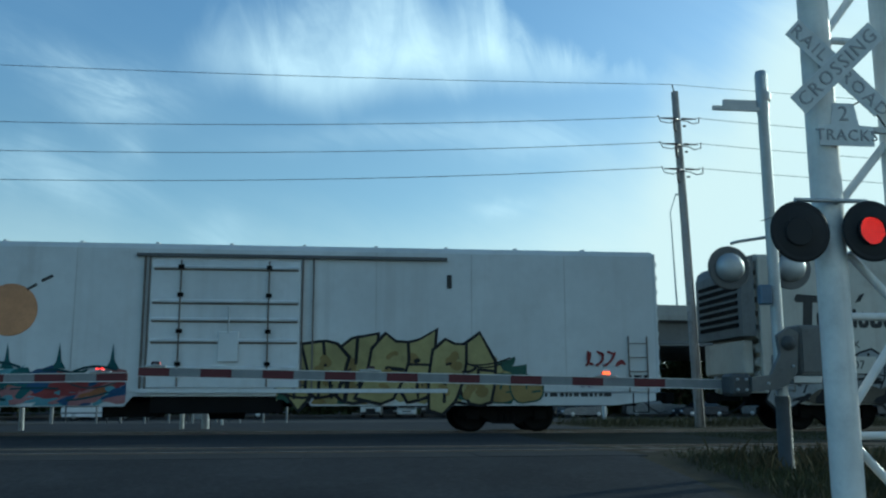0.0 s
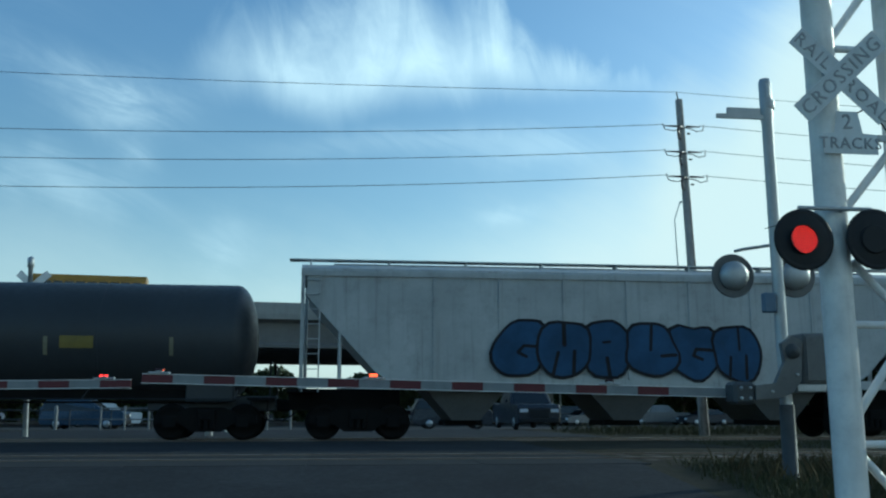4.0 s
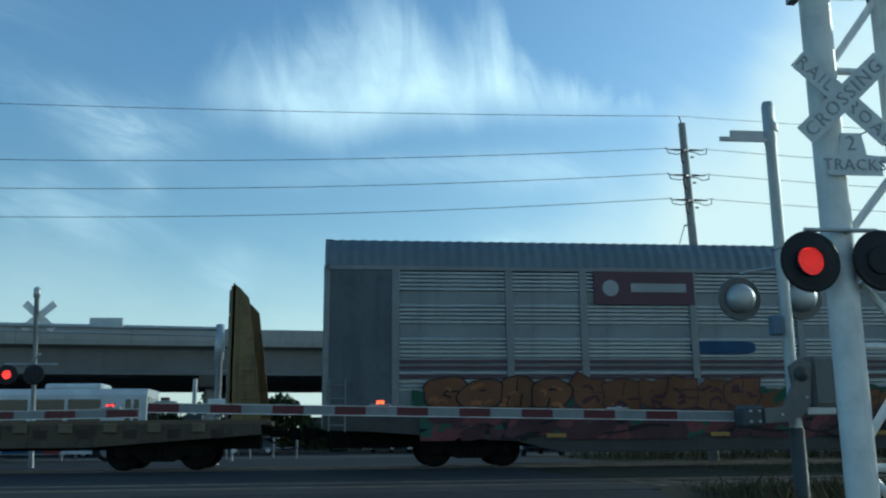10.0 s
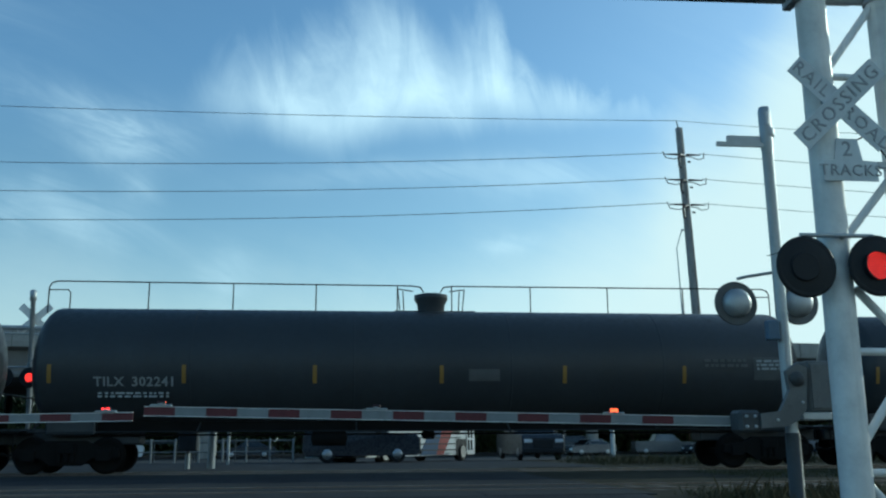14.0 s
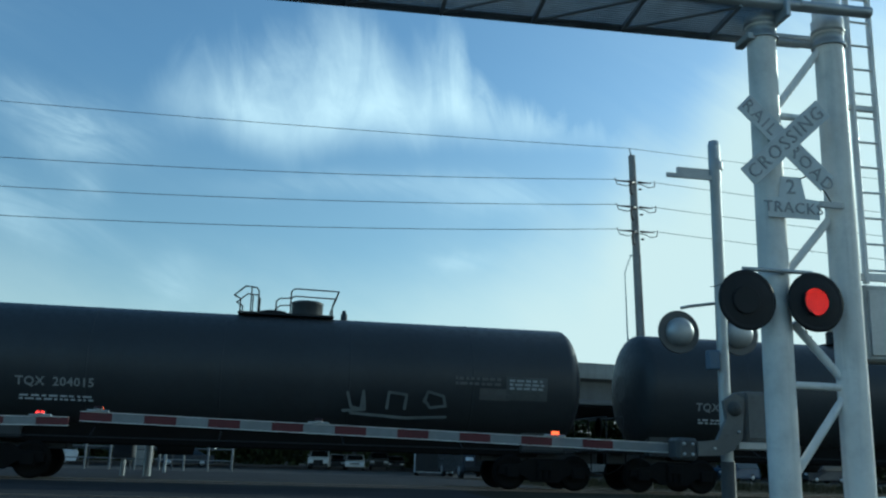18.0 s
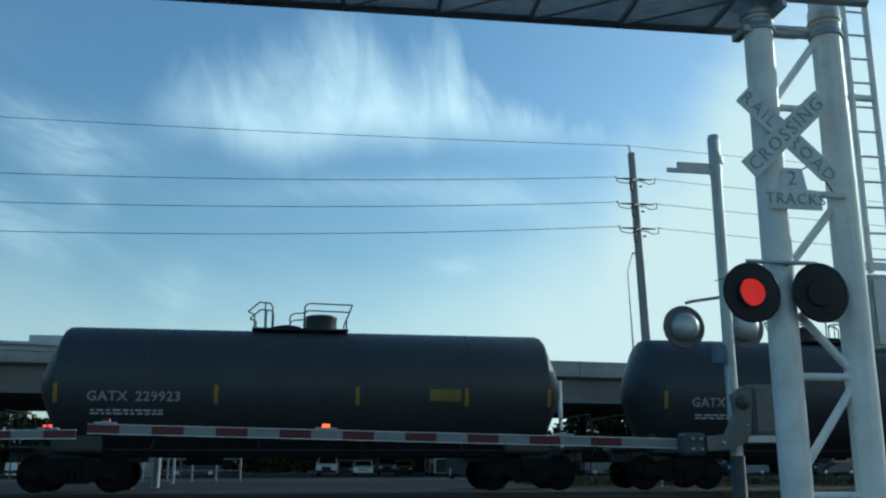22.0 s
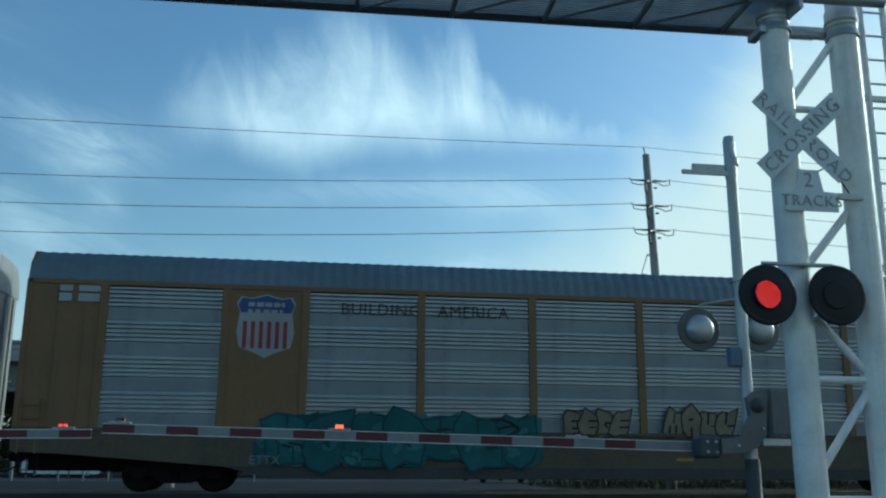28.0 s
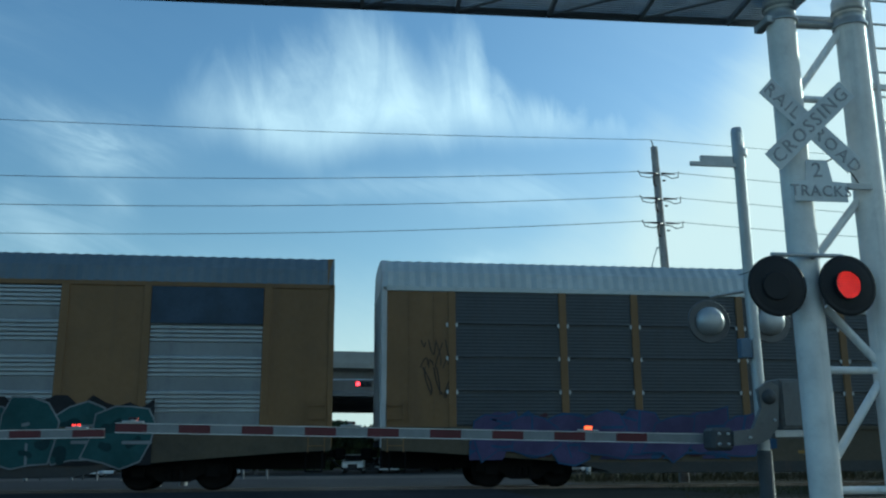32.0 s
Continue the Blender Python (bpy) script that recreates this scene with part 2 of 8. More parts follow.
wire_m = mat("wire", (0.07, 0.075, 0.08), 0.6, 0.3, dirt=0, bump=0)
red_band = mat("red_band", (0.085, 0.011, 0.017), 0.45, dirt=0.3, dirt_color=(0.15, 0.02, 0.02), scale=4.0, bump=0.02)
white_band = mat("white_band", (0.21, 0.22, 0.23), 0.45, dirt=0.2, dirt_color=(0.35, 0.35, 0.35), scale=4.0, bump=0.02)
led_red = mat("led_red", (0.5, 0.02, 0.02), 0.4, dirt=0, bump=0, glow=(1.0, 0.03, 0.025, 2.6))
led_orange = mat("led_orange", (0.5, 0.1, 0.02), 0.4, dirt=0, bump=0, glow=(1.0, 0.10, 0.03, 2.4))
lens_red = mat("lens_red", (0.035, 0.012, 0.014), 0.6, dirt=0, bump=0)


# ---- mesh helpers ----
class Geo:
    """Collects boxes, tubes and extrusions and turns them into one mesh."""

    def __init__(self):
        self.v, self.f, self.smooth = [], [], []

    def add(self, verts, faces, smooth=False):
        n = len(self.v)
        self.v.extend(tuple(p) for p in verts)
        self.f.extend(tuple(n + i for i in f) for f in faces)
        self.smooth.extend([smooth] * len(faces))
        return self

    def box(self, x0, x1, y0, y1, z0, z1, c=0.0):
        if c <= 0:
            vs = [(x, y, z) for x in (x0, x1) for y in (y0, y1) for z in (z0, z1)]
            return self.add(vs, [(0, 1, 3, 2), (4, 6, 7, 5), (0, 4, 5, 1), (2, 3, 7, 6), (0, 2, 6, 4), (1, 5, 7, 3)])
        c = min(c, (x1 - x0) / 2.01, (y1 - y0) / 2.01, (z1 - z0) / 2.01)
        bm = bmesh.new()
        pts = []
        for sx, x in ((1, x0), (-1, x1)):
            for sy, y in ((1, y0), (-1, y1)):
                for sz, z in ((1, z0), (-1, z1)):
                    pts += [(x + sx * c, y + sy * c, z), (x + sx * c, y, z + sz * c), (x, y + sy * c, z + sz * c)]
        for p in pts:
            bm.verts.new(p)
        r = bmesh.ops.convex_hull(bm, input=bm.verts[:])
        bm.verts.index_update()
        self.add([v.co[:] for v in bm.verts], [[v.index for v in f.verts] for f in bm.faces])
        bm.free()
        return self

    def tube(self, p0, p1, r0, r1=None, n=12, caps=True, smooth=True):
        p0, p1 = Vector(p0), Vector(p1)
        r1 = r0 if r1 is None else r1
        q = (p1 - p0).to_track_quat("Z", "Y")
        ring = [Vector((math.cos(2 * math.pi * i / n), math.sin(2 * math.pi * i / n), 0)) for i in range(n)]
        vs = [p0 + q @ (k * r0) for k in ring] + [p1 + q @ (k * r1) for k in ring]
        self.add(vs, [(i, (i + 1) % n, n + (i + 1) % n, n + i) for i in range(n)], smooth)
        if caps:
            self.add(vs[:n], [tuple(range(n))[::-1]])
            self.add(vs[n:], [tuple(range(n))])
        return self

    def pipe(self, pts, r, n=8):
        for a, b in zip(pts, pts[1:]):
            self.tube(a, b, r, n=n)
        return self

    def lathe(self, base, axis, prof, n=20):
        """prof: rows of (distance along axis, radius)."""
        base, axis = Vector(base), Vector(axis).normalized()
        q = axis.to_track_quat("Z", "Y")
        vs = []
        for h, r in prof:
            vs += [base + q @ Vector((r * math.cos(2 * math.pi * i / n), r * math.sin(2 * math.pi * i / n), h)) for i in range(n)]
        fs = []
        for k in range(len(prof) - 1):
            fs += [(k * n + i, k * n + (i + 1) % n, (k + 1) * n + (i + 1) % n, (k + 1) * n + i) for i in range(n)]
        self.add(vs, fs, True)
        self.add(vs[:n], [tuple(range(n))[::-1]])
        self.add(vs[-n:], [tuple(range(n))])
        return self

    def extrude(self, poly, axis, a, b):
        """poly: 2D outline; axis: 'x' (poly in y, z), 'y' (in x, z) or 'z' (in x, y)."""
        put = {"x": lambda p, h: (h, p[0], p[1]), "y": lambda p, h: (p[0], h, p[1]), "z": lambda p, h: (p[0], p[1], h)}[axis]
        n = len(poly)
        self.add([put(p, a) for p in poly] + [put(p, b) for p in poly],
                 [tuple(range(n))[::-1], tuple(range(n, 2 * n))] + [(i, (i + 1) % n, n + (i + 1) % n, n + i) for i in range(n)])
        return self

    def loft(self, rings, smooth=True, caps=True):
        n = len(rings[0])
        fs = []
        for k in range(len(rings) - 1):
            fs += [(k * n + i, k * n + (i + 1) % n, (k + 1) * n + (i + 1) % n, (k + 1) * n + i) for i in range(n)]
        self.add([p for r in rings for p in r], fs, smooth)
        if caps:
            self.add(rings[0], [tuple(range(n))[::-1]])
            self.add(rings[-1], [tuple(range(n))])
        return self

    def mesh(self, name, material):
        me = bpy.data.meshes.new(name)
        me.from_pydata(self.v, [], self.f)
        me.polygons.foreach_set("use_smooth", self.smooth)
        bm = bmesh.new()
        bm.from_mesh(me)
        bmesh.ops.recalc_face_normals(bm, faces=bm.faces[:])
        bm.to_mesh(me)
        bm.free()
        me.materials.append(material)
        return me


def thing(name, m=None, label="", category="", group="", kind=""):
    ob = new(name)
    ob.empty_display_size = 0.3
    if m is not None:
        ob.matrix_basis = m
    return tagged(ob, label, category, group, kind)


def part(name, geo, material, parent, label="", at=None):
    """One mesh object under a thing or a part; geo may be a finished mesh that other parts share."""
    me = geo if isinstance(geo, bpy.types.Mesh) else geo.mesh(name, material)
    ob = new(name, me)
    ob.parent = parent
    if at is not None:
        ob.matrix_basis = at
    return tagged(ob, label)


def solo(name, geo, material, label="", category="", group="", kind="", at=None):
    ob = new(name, geo if isinstance(geo, bpy.types.Mesh) else geo.mesh(name, material))
    if at is not None:
        ob.matrix_basis = at
    return tagged(ob, label, category, group, kind)


def lettering(text, size, material, depth=0.004, align="CENTER", shear=0.0, space=1.0, bold=0.0):
    """Mesh of a text in the x-z plane that faces -y."""
    cu = bpy.data.curves.new("text", "FONT")
    cu.body, cu.size, cu.align_x, cu.align_y = text, size, align, "CENTER"
    cu.extrude, cu.shear, cu.space_character, cu.resolution_u, cu.offset = depth, shear, space, 2, bold
    ob = new("text", cu)
    me = bpy.data.meshes.new_from_object(ob)
    bpy.data.objects.remove(ob)
    bpy.data.curves.remove(cu)
    me.transform(pose(0, 0, 0, 90, 0, 0))
    me.materials.clear()
    me.materials.append(material)
    return me


# ---- ground, road and tracks ----
def ground_z(y):
    pts = [(-400, -0.66), (3, -0.64), (6, -0.58), (9.5, -0.33), (13, -0.035), (14.2, -0.03), (27, -0.03), (38, -0.08), (46, -0.2), (60, -0.42), (75, -0.55), (90, -0.62), (140, -0.68), (4500, -0.7)]
    for (a, za), (b, zb) in zip(pts, pts[1:]):
        if a <= y <= b:
            return za + (zb - za) * (y - a) / (b - a)
    return pts[-1][1]


GROUND_Y = [-400, -60, -10, 0, 3, 4.5, 6, 7.5, 9.5, 11, 13, 14.2, 17, 21, 27, 29, 31, 34, 38, 42, 46, 53, 60, 75, 90, 140, 300, 1000, 4500]


def sheet(x0, x1, ys, lift, nx=2):
    g = Geo()
    vs = [(x0 + (x1 - x0) * i / (nx - 1), y, ground_z(y) + lift) for y in ys for i in range(nx)]
    g.add(vs, [(r * nx + i, r * nx + i + 1, (r + 1) * nx + i + 1, (r + 1) * nx + i) for r in range(len(ys) - 1) for i in range(nx - 1)])
    return g


solo("ground", sheet(-4500, 4500, GROUND_Y, 0.0), soil, "dry soil and worn verge ground", "ground", kind="structure")
solo("road", sheet(-13.0, 4.4, [y for y in GROUND_Y if -10 <= y <= 140], 0.012), asphalt, "dark worn asphalt road over the level crossing", "road", kind="structure")
solo("road", sheet(4.4, 8.0, [y for y in GROUND_Y if 27 <= y <= 140], 0.012), asphalt, "asphalt turning lane beyond the tracks", "road", kind="structure")
pave = mat("pale_pavement", (0.085, 0.083, 0.08), 0.9, dirt=0.5, dirt_color=(0.09, 0.09, 0.085), scale=0.3, bump=0.3, gloss=0.05)
solo("pavement", sheet(-120, 160, [46, 53, 60, 75, 90, 140], 0.02), pave, "pale concrete street running under the overpass", "pavement", kind="structure")

TRACKS = {"near": 15.5, "far": 24.7}
sec = [(-0.075, 0), (0.075, 0), (0.075, 0.015), (0.012, 0.03), (0.012, 0.13), (0.036, 0.14), (0.036, 0.172), (-0.036, 0.172), (-0.036, 0.14), (-0.012, 0.13), (-0.012, 0.03), (-0.075, 0.015)]
for key, yc in TRACKS.items():
    bed = Geo().extrude([(yc - 2.4, -0.16), (yc - 1.5, -0.05), (yc + 1.5, -0.05), (yc + 2.4, -0.16)], "x", -700, -13)
    bed.extrude([(yc - 2.4, -0.16), (yc - 1.5, -0.05), (yc + 1.5, -0.05), (yc + 2.4, -0.16)], "x", 4.6, 700)
    solo("ballast_bed", bed, ballast_m, "grey crushed-stone ballast under the track", "ballast", kind="structure")
    for s in (-0.7535, 0.7535):
        solo("rail", Geo().extrude([(yc + s + a, -0.172 + b) for a, b in sec], "x", -700, 700), rail_m, "worn steel rail with a bright head", "rail", "rails", "structure")
    panel_m = mat("crossing_panel", (0.055, 0.055, 0.054), 0.85, dirt=0.6, dirt_color=(0.04, 0.04, 0.04), bump=0.3, gloss=0.05)
    for a, b in ((-2.3, -0.86), (-0.64, 0.64), (0.86, 2.3)):
        slab = Geo().box(0.0, 2.48, a, b, -0.15, -0.012, 0.01).mesh("crossing_panel", panel_m)
        for k in range(7):
            solo("crossing_panel", slab, panel_m, "worn concrete crossing panel flush with the rails", "crossing panel", "crossing panels", "structure", at=pose(-12.9 + k * 2.5, yc, random.uniform(-0.006, 0)))
    tie = Geo().box(-0.115, 0.115, -1.3, 1.3, -0.17, -0.03, 0.01).mesh("tie", tie_m)
    for k in range(70):
        solo("tie", tie, tie_m, "dark creosoted wooden railway tie", "tie", "ties", "structure", at=pose(5.0 + k * 0.55, yc, random.uniform(-0.012, 0.008), 0, 0, random.uniform(-1, 1)))

# ---- crossing signals on the camera's side ----


disc_back = mat("disc_back", (0.11, 0.115, 0.12), 0.5, 0.3, dirt=0.3)


def lamp_head(parent, x, y, z, face, lit, name="flasher"):
    """Round flasher: background disc, housing, visor and lens; face -1 looks towards the camera, 1 away from it."""
    head = part(name, Geo().lathe((0, 0, 0), (0, face, 0), [(-0.012, 0.294), (0.0, 0.302), (0.014, 0.302), (0.02, 0.278)], 32), disc_back if face > 0 else black_m, parent, "black round background disc of the flasher", at=pose(x, y, z))
    part("housing", Geo().lathe((0, -0.015 * face, 0), (0, -face, 0), [(0, 0.20), (0.05, 0.195), (0.10, 0.17), (0.14, 0.12), (0.155, 0.055), (0.158, 0.0)], 24), galv if face > 0 else black_m, head, "silver domed lamp housing" if face > 0 else "")
    part("lens", Geo().lathe((0, face * 0.016, 0), (0, face, 0), [(0, 0.26), (0.008, 0.24), (0.010, 0.10), (0.010, 0.0)], 28), black_m, head, "dark unlit lens")
    return head


def led_array(parent, r, rows, size, material):
    """Ring pattern of small diodes on the front of a black carrier that turns about its upright axis."""
    g = Geo()
    for k in range(1, rows + 1):
        rr = r * k / rows
        for i in range(max(1, int(6 * k))):
            a = 2 * math.pi * i / (6 * k)
            x, z = rr * math.cos(a), rr * math.sin(a)
            g.box(x - size, x + size, -0.006, -0.002, z - size, z + size)
    g.box(-size, size, -0.006, -0.002, -size, size)
    carrier = part("led_carrier", Geo().loft([[(rr * math.cos(i * math.pi / 12), yy, rr * math.sin(i * math.pi / 12)) for i in range(24)] for yy, rr in ((0.003, r * 1.02), (0.003, r * 1.12), (-0.03, r * 1.12), (-0.03, r * 1.08), (-0.001, r * 1.06), (-0.001, r * 0.02))], caps=False).tube((0, 0.0, 0), (0, 0.003, 0), r * 1.05, n=20), black_m, parent, "round carrier of red diodes")
    tagged(part("led_array", g, material, carrier, "red diodes"), "small red diodes in a round signal", kind="stuff")
    return carrier


FLASHERS = []
tower = thing("signal_tower", pose(0, 8.42, 0), "aluminium-painted cantilever signal tower with crossbuck beside the road", "signal tower")
for cx in (4.87, 5.67):
    part("column", Geo().lathe((cx, 0, -0.6), (0, 0, 1), [(0, 0.152), (6.0, 0.152), (6.04, 0.17), (6.2, 0.17), (6.22, 0.152), (9.0, 0.152)], 28), alu_paint, tower)
    part("collar", Geo().lathe((cx, 0, 5.28), (0, 0, 1), [(0, 0.18), (0.03, 0.18), (0.03, 0.16), (0.16, 0.16), (0.16, 0.18), (0.19, 0.18)], 20), galv, tower, "bolted flange collar")
    part("base_plate", Geo().box(cx - 0.25, cx + 0.25, -0.25, 0.25, -0.62, -0.42, 0.02), galv, tower)
for a, b in (((5.0, 4.43), (5.55, 4.43)), ((5.0, 3.48), (5.55, 3.48)), ((5.0, 1.57), (5.55, 1.57)), ((5.0, 0.42), (5.55, 0.42))):
    part("strut", Geo().tube((a[0], 0, a[1]), (b[0], 0, b[1]), 0.038, n=12), alu_paint, tower)
for a, b in (((5.0, 4.52), (5.56, 5.26)), ((5.0, 2.70), (5.55, 3.34)), ((5.05, 2.2), (5.55, 1.66)), ((5.0, 0.72), (5.55, 1.45)), ((5.0, 0.30), (5.55, -0.3)), ((5.02, 6.9), (5.55, 6.0))):
    part("brace", Geo().tube((a[0], 0, a[1]), (b[0], 0, b[1]), 0.042, n=12), alu_paint, tower)
# sign: crossed blades
cb = part("crossbuck", Geo().box(4.8, 5.1, -0.21, -0.14, 4.07, 4.17), galv, tower, "white crossbuck sign with faded black letters")
for turn, words in ((-43, ("RAIL", "ROAD")), (43, ("CROSSING",))):
    holder = part("blade", Geo().box(-0.61, 0.61, -0.004, 0.004, -0.114, 0.114, 0.002), white_sign, cb, "white sign blade", at=pose(4.955, -0.215 - (0.012 if turn > 0 else 0.0), 4.05, 0, -turn, 0))
    for i, wd in enumerate(words):
        ox = (-0.375, 0.375)[i] if len(words) > 1 else 0.0
        part("lettering", lettering(wd, 0.205 if len(words) == 1 else 0.19, letter_black, align="CENTER", space=1.22), letter_black, holder, "faded black sign letters", at=pose(ox, -0.008, -0.005))
tp = part("track_count_sign", Geo().extrude([(4.73, 3.25), (5.31, 3.25), (5.31, 3.455), (5.16, 3.465), (5.12, 3.69), (4.90, 3.69), (4.86, 3.465), (4.73, 3.455)], "y", -0.19, -0.18), white_sign, tower, "white plate that counts the tracks")
part("lettering", lettering("2", 0.22, letter_black), letter_black, tp, at=pose(5.0, -0.195, 3.575))
part("lettering", lettering("TRACKS", 0.165, letter_black, space=1.12), letter_black, tp, at=pose(5.02, -0.195, 3.355))
part("sign_bracket", Geo().box(4.9, 5.6, -0.178, -0.14, 3.40, 3.46), galv, tower)
part("sign_cable", Geo().pipe([(5.12, -0.17, 3.68), (5.22, -0.17, 3.73), (5.32, -0.17, 3.67), (5.42, -0.15, 3.55), (5.5, -0.14, 3.43)], 0.008, 6), black_m, tower, "black cable")
part("flasher_bar", Geo().tube((4.42, -0.2, 2.685), (5.17, -0.2, 2.685), 0.022).tube((4.88, -0.2, 2.685), (4.88, 0, 2.685), 0.03), galv, tower, "galvanized bar that carries the flashers")
for cx, cz, even in ((4.43, 2.36, 1), (5.165, 2.38, 0)):
    h = lamp_head(tower, cx, -0.24, cz, -1, True)
    FLASHERS.append((led_array(h, 0.125, 5, 0.0047, led_red), (-0.025, -0.05, -0.005), even))
# cantilever over the road
truss = part("cantilever_beam", Geo().tube((5.98, -0.29, 5.58), (-5.0, -0.29, 5.58), 0.062, n=14), galv, tower, "long galvanized beam of the cantilever")
for yy, zz, r in ((0.48, 5.60, 0.05), (-0.29, 6.55, 0.05), (0.48, 6.55, 0.05)):
    part("chord", Geo().tube((5.98, yy, zz), (-5.0, yy, zz), r, n=12), galv, truss)
grating = mat("grating", (0.55, 0.57, 0.58), 0.6, 0.2, dirt=0.3, dirt_color=(0.3, 0.3, 0.3), scale=6.0, bump=0.4)
for k in range(15):
    part("grating_bar", Geo().box(-5.0, 4.95, -0.2 + k * 0.048, -0.183 + k * 0.048, 5.55, 5.575), grating, truss, "bar of the open walkway grating")
part("toe_board", Geo().box(-5.0, 5.6, 0.50, 0.51, 5.50, 5.66), galv, truss)
for k in range(10):
    x = 4.5 - k * 1.03
    part("walkway_bearer", Geo().box(x - 0.02, x + 0.02, -0.28, 0.5, 5.50, 5.55), galv, truss)
    for yy in (-0.29, 0.48):
        part("post", Geo().tube((x, yy, 5.5), (x, yy, 6.55), 0.02, n=8), galv, truss)
    part("diagonal", Geo().tube((x, -0.25, 5.52), (x - 1.0, 0.46, 5.52), 0.018, n=8), galv, truss)
for k in range(7):
    part("handrail_post", Geo().box(4.2 - k * 0.13 - 0.02, 4.2 - k * 0.13 + 0.02, 0.44, 0.47, 5.6, 6.5), galv, truss) if k in (0, 3, 4) else None
truss.matrix_basis = Matrix.Translation((4.9, 0, 0)) @ pose(0, 0, 0, 0, 0, -1.9) @ Matrix.Translation((-4.9, 0, 0))
part("end_frame", Geo().tube((5.15, -0.32, 5.58), (5.95, -0.32, 5.58), 0.05), galv, tower)
part("end_strut", Geo().tube((5.0, 0.1, 5.35), (5.55, 0.1, 5.35), 0.04), galv, tower)
part("clamp", Geo().box(4.66, 4.76, -0.1, 0.2, 5.25, 5.33, 0.01), galv, tower)
part("clamp", Geo().box(4.95, 5.0, -0.4, -0.1, 5.4, 5.75, 0.008), galv, tower)
part("conduit", Geo().pipe([(5.05, -0.25, 5.6), (5.14, -0.3, 5.68), (5.18, -0.3, 5.8), (5.16, -0.3, 6.0)], 0.03), black_m, tower, "black cable loop")
part("conduit", Geo().pipe([(5.3, -0.1, 5.7), (5.24, -0.1, 5.85), (5.22, -0.1, 6.1)], 0.04), black_m, tower, "black cable loop")
ladder = thing("ladder", pose(0, 8.62, 0), "galvanized ladder fixed to the signal tower", "ladder")
for x in (6.05, 6.33):
    part("stile", Geo().box(x - 0.02, x + 0.02, -0.035, 0.035, 2.7, 8.5, 0.005), alu_paint, ladder)
for k in range(20):
    part("rung", Geo().tube((6.05, 0, 2.85 + 0.29 * k), (6.33, 0, 2.85 + 0.29 * k), 0.014, n=8), alu_paint, ladder)
part("standoff", Geo().box(5.8, 6.33, 0.0, 0.05, 4.68, 4.74), alu_paint, ladder)
part("standoff", Geo().box(5.8, 6.33, 0.0, 0.05, 2.74, 2.82), alu_paint, ladder)
cabinet = thing("relay_box", pose(6.42, 8.9, 0), "grey metal relay box on the tower", "relay box")
part("body", Geo().box(-0.32, 0.3, -0.15, 0.2, 1.9, 2.72, 0.02), mat("grey_box", (0.42, 0.44, 0.44), 0.5, 0.2, dirt=0.3), cabinet)
part("door", Geo().box(-0.28, 0.26, -0.172, -0.15, 1.95, 2.66, 0.008), galv, cabinet)
part("bracket", Geo().box(-0.85, -0.3, -0.1, -0.02, 2.2, 2.28), galv, cabinet)
rail_box = thing("guard_rail", pose(0, 8.6, 0), "galvanized guard pipe beside the tower", "guard rail")
part("pipe", Geo().tube((5.7, 0.1, 0.45), (9.0, 0.1, 0.47), 0.045), galv, rail_box)
for x in (6.6, 8.6):
    part("post", Geo().tube((x, 0.1, -0.6), (x, 0.1, 0.46), 0.05), galv, rail_box)

# gate with its post, machine and arm
dark_grey = mat("gate_grey", (0.075, 0.08, 0.085), 0.6, 0.2, dirt=0.5, dirt_color=(0.05, 0.05, 0.05), scale=2.0, gloss=0.2)
gate = thing("crossing_gate", pose(5.84, 11.5, 0), "lowered crossing gate with red and white arm", "crossing gate")
part("pole", Geo().lathe((0.0, 0, -0.4), (-0.004, 0, 1), [(0, 0.085), (2.0, 0.08), (5.05, 0.075), (5.1, 0.085), (5.62, 0.085), (5.68, 0.07), (5.7, 0.0)], 20), galv, gate, "galvanized pole with a capped top")
# lower part of the pole is darker than the rest
part("pole_base", Geo().lathe((0, 0, -0.4), (0, 0, 1), [(0, 0.16), (0.06, 0.16), (0.08, 0.10), (1.2, 0.095), (1.22, 0.088)], 18), dark_grey, gate, "dark sleeve round the pole foot")
part("pole_strap", Geo().lathe((0.0, 0, 4.85), (0, 0, 1), [(0, 0.09), (0.03, 0.1), (0.06, 0.09), (0.09, 0.1), (0.12, 0.09)], 18), galv, gate)
part("reflector", Geo().box(-0.05, 0.0, -0.095, -0.08, 5.0, 5.2, 0.01), white_sign, gate)
part("side_arm", Geo().box(-0.58, 0.0, 0.0, 0.05, 4.76, 4.86), galv, gate, "short bracket bar on the pole")
part("side_arm_brace", Geo().box(-0.76, -0.05, -0.05, -0.01, 4.69, 4.75), galv, gate)
part("flasher_bar", Geo().pipe([(0.0, 0.1, 2.96), (-0.4, 0.15, 2.9), (-0.5, 0.22, 2.88)], 0.022).pipe([(0.0, 0.1, 2.96), (0.3, 0.1, 2.9)], 0.022), galv, gate)
for dx, dy in ((-0.49, 0.22), (0.34, 0.12)):
    lamp_head(gate, dx, dy + 0.1, 2.56, 1, False)
part("bell_wire", Geo().pipe([(-0.02, -0.08, 3.2), (-0.12, -0.1, 3.16), (-0.2, -0.1, 3.14)], 0.006, 6), black_m, gate)
part("junction_box", Geo().box(-0.26, -0.1, -0.1, 0.02, 2.02, 2.28, 0.015), mat("blue_box", (0.12, 0.18, 0.26), 0.5), gate, "small blue junction box")
bracket_m = mat("bracket_grey", (0.15, 0.155, 0.155), 0.6, 0.2, dirt=0.4, dirt_color=(0.07, 0.07, 0.07), scale=2.0, gloss=0.2)
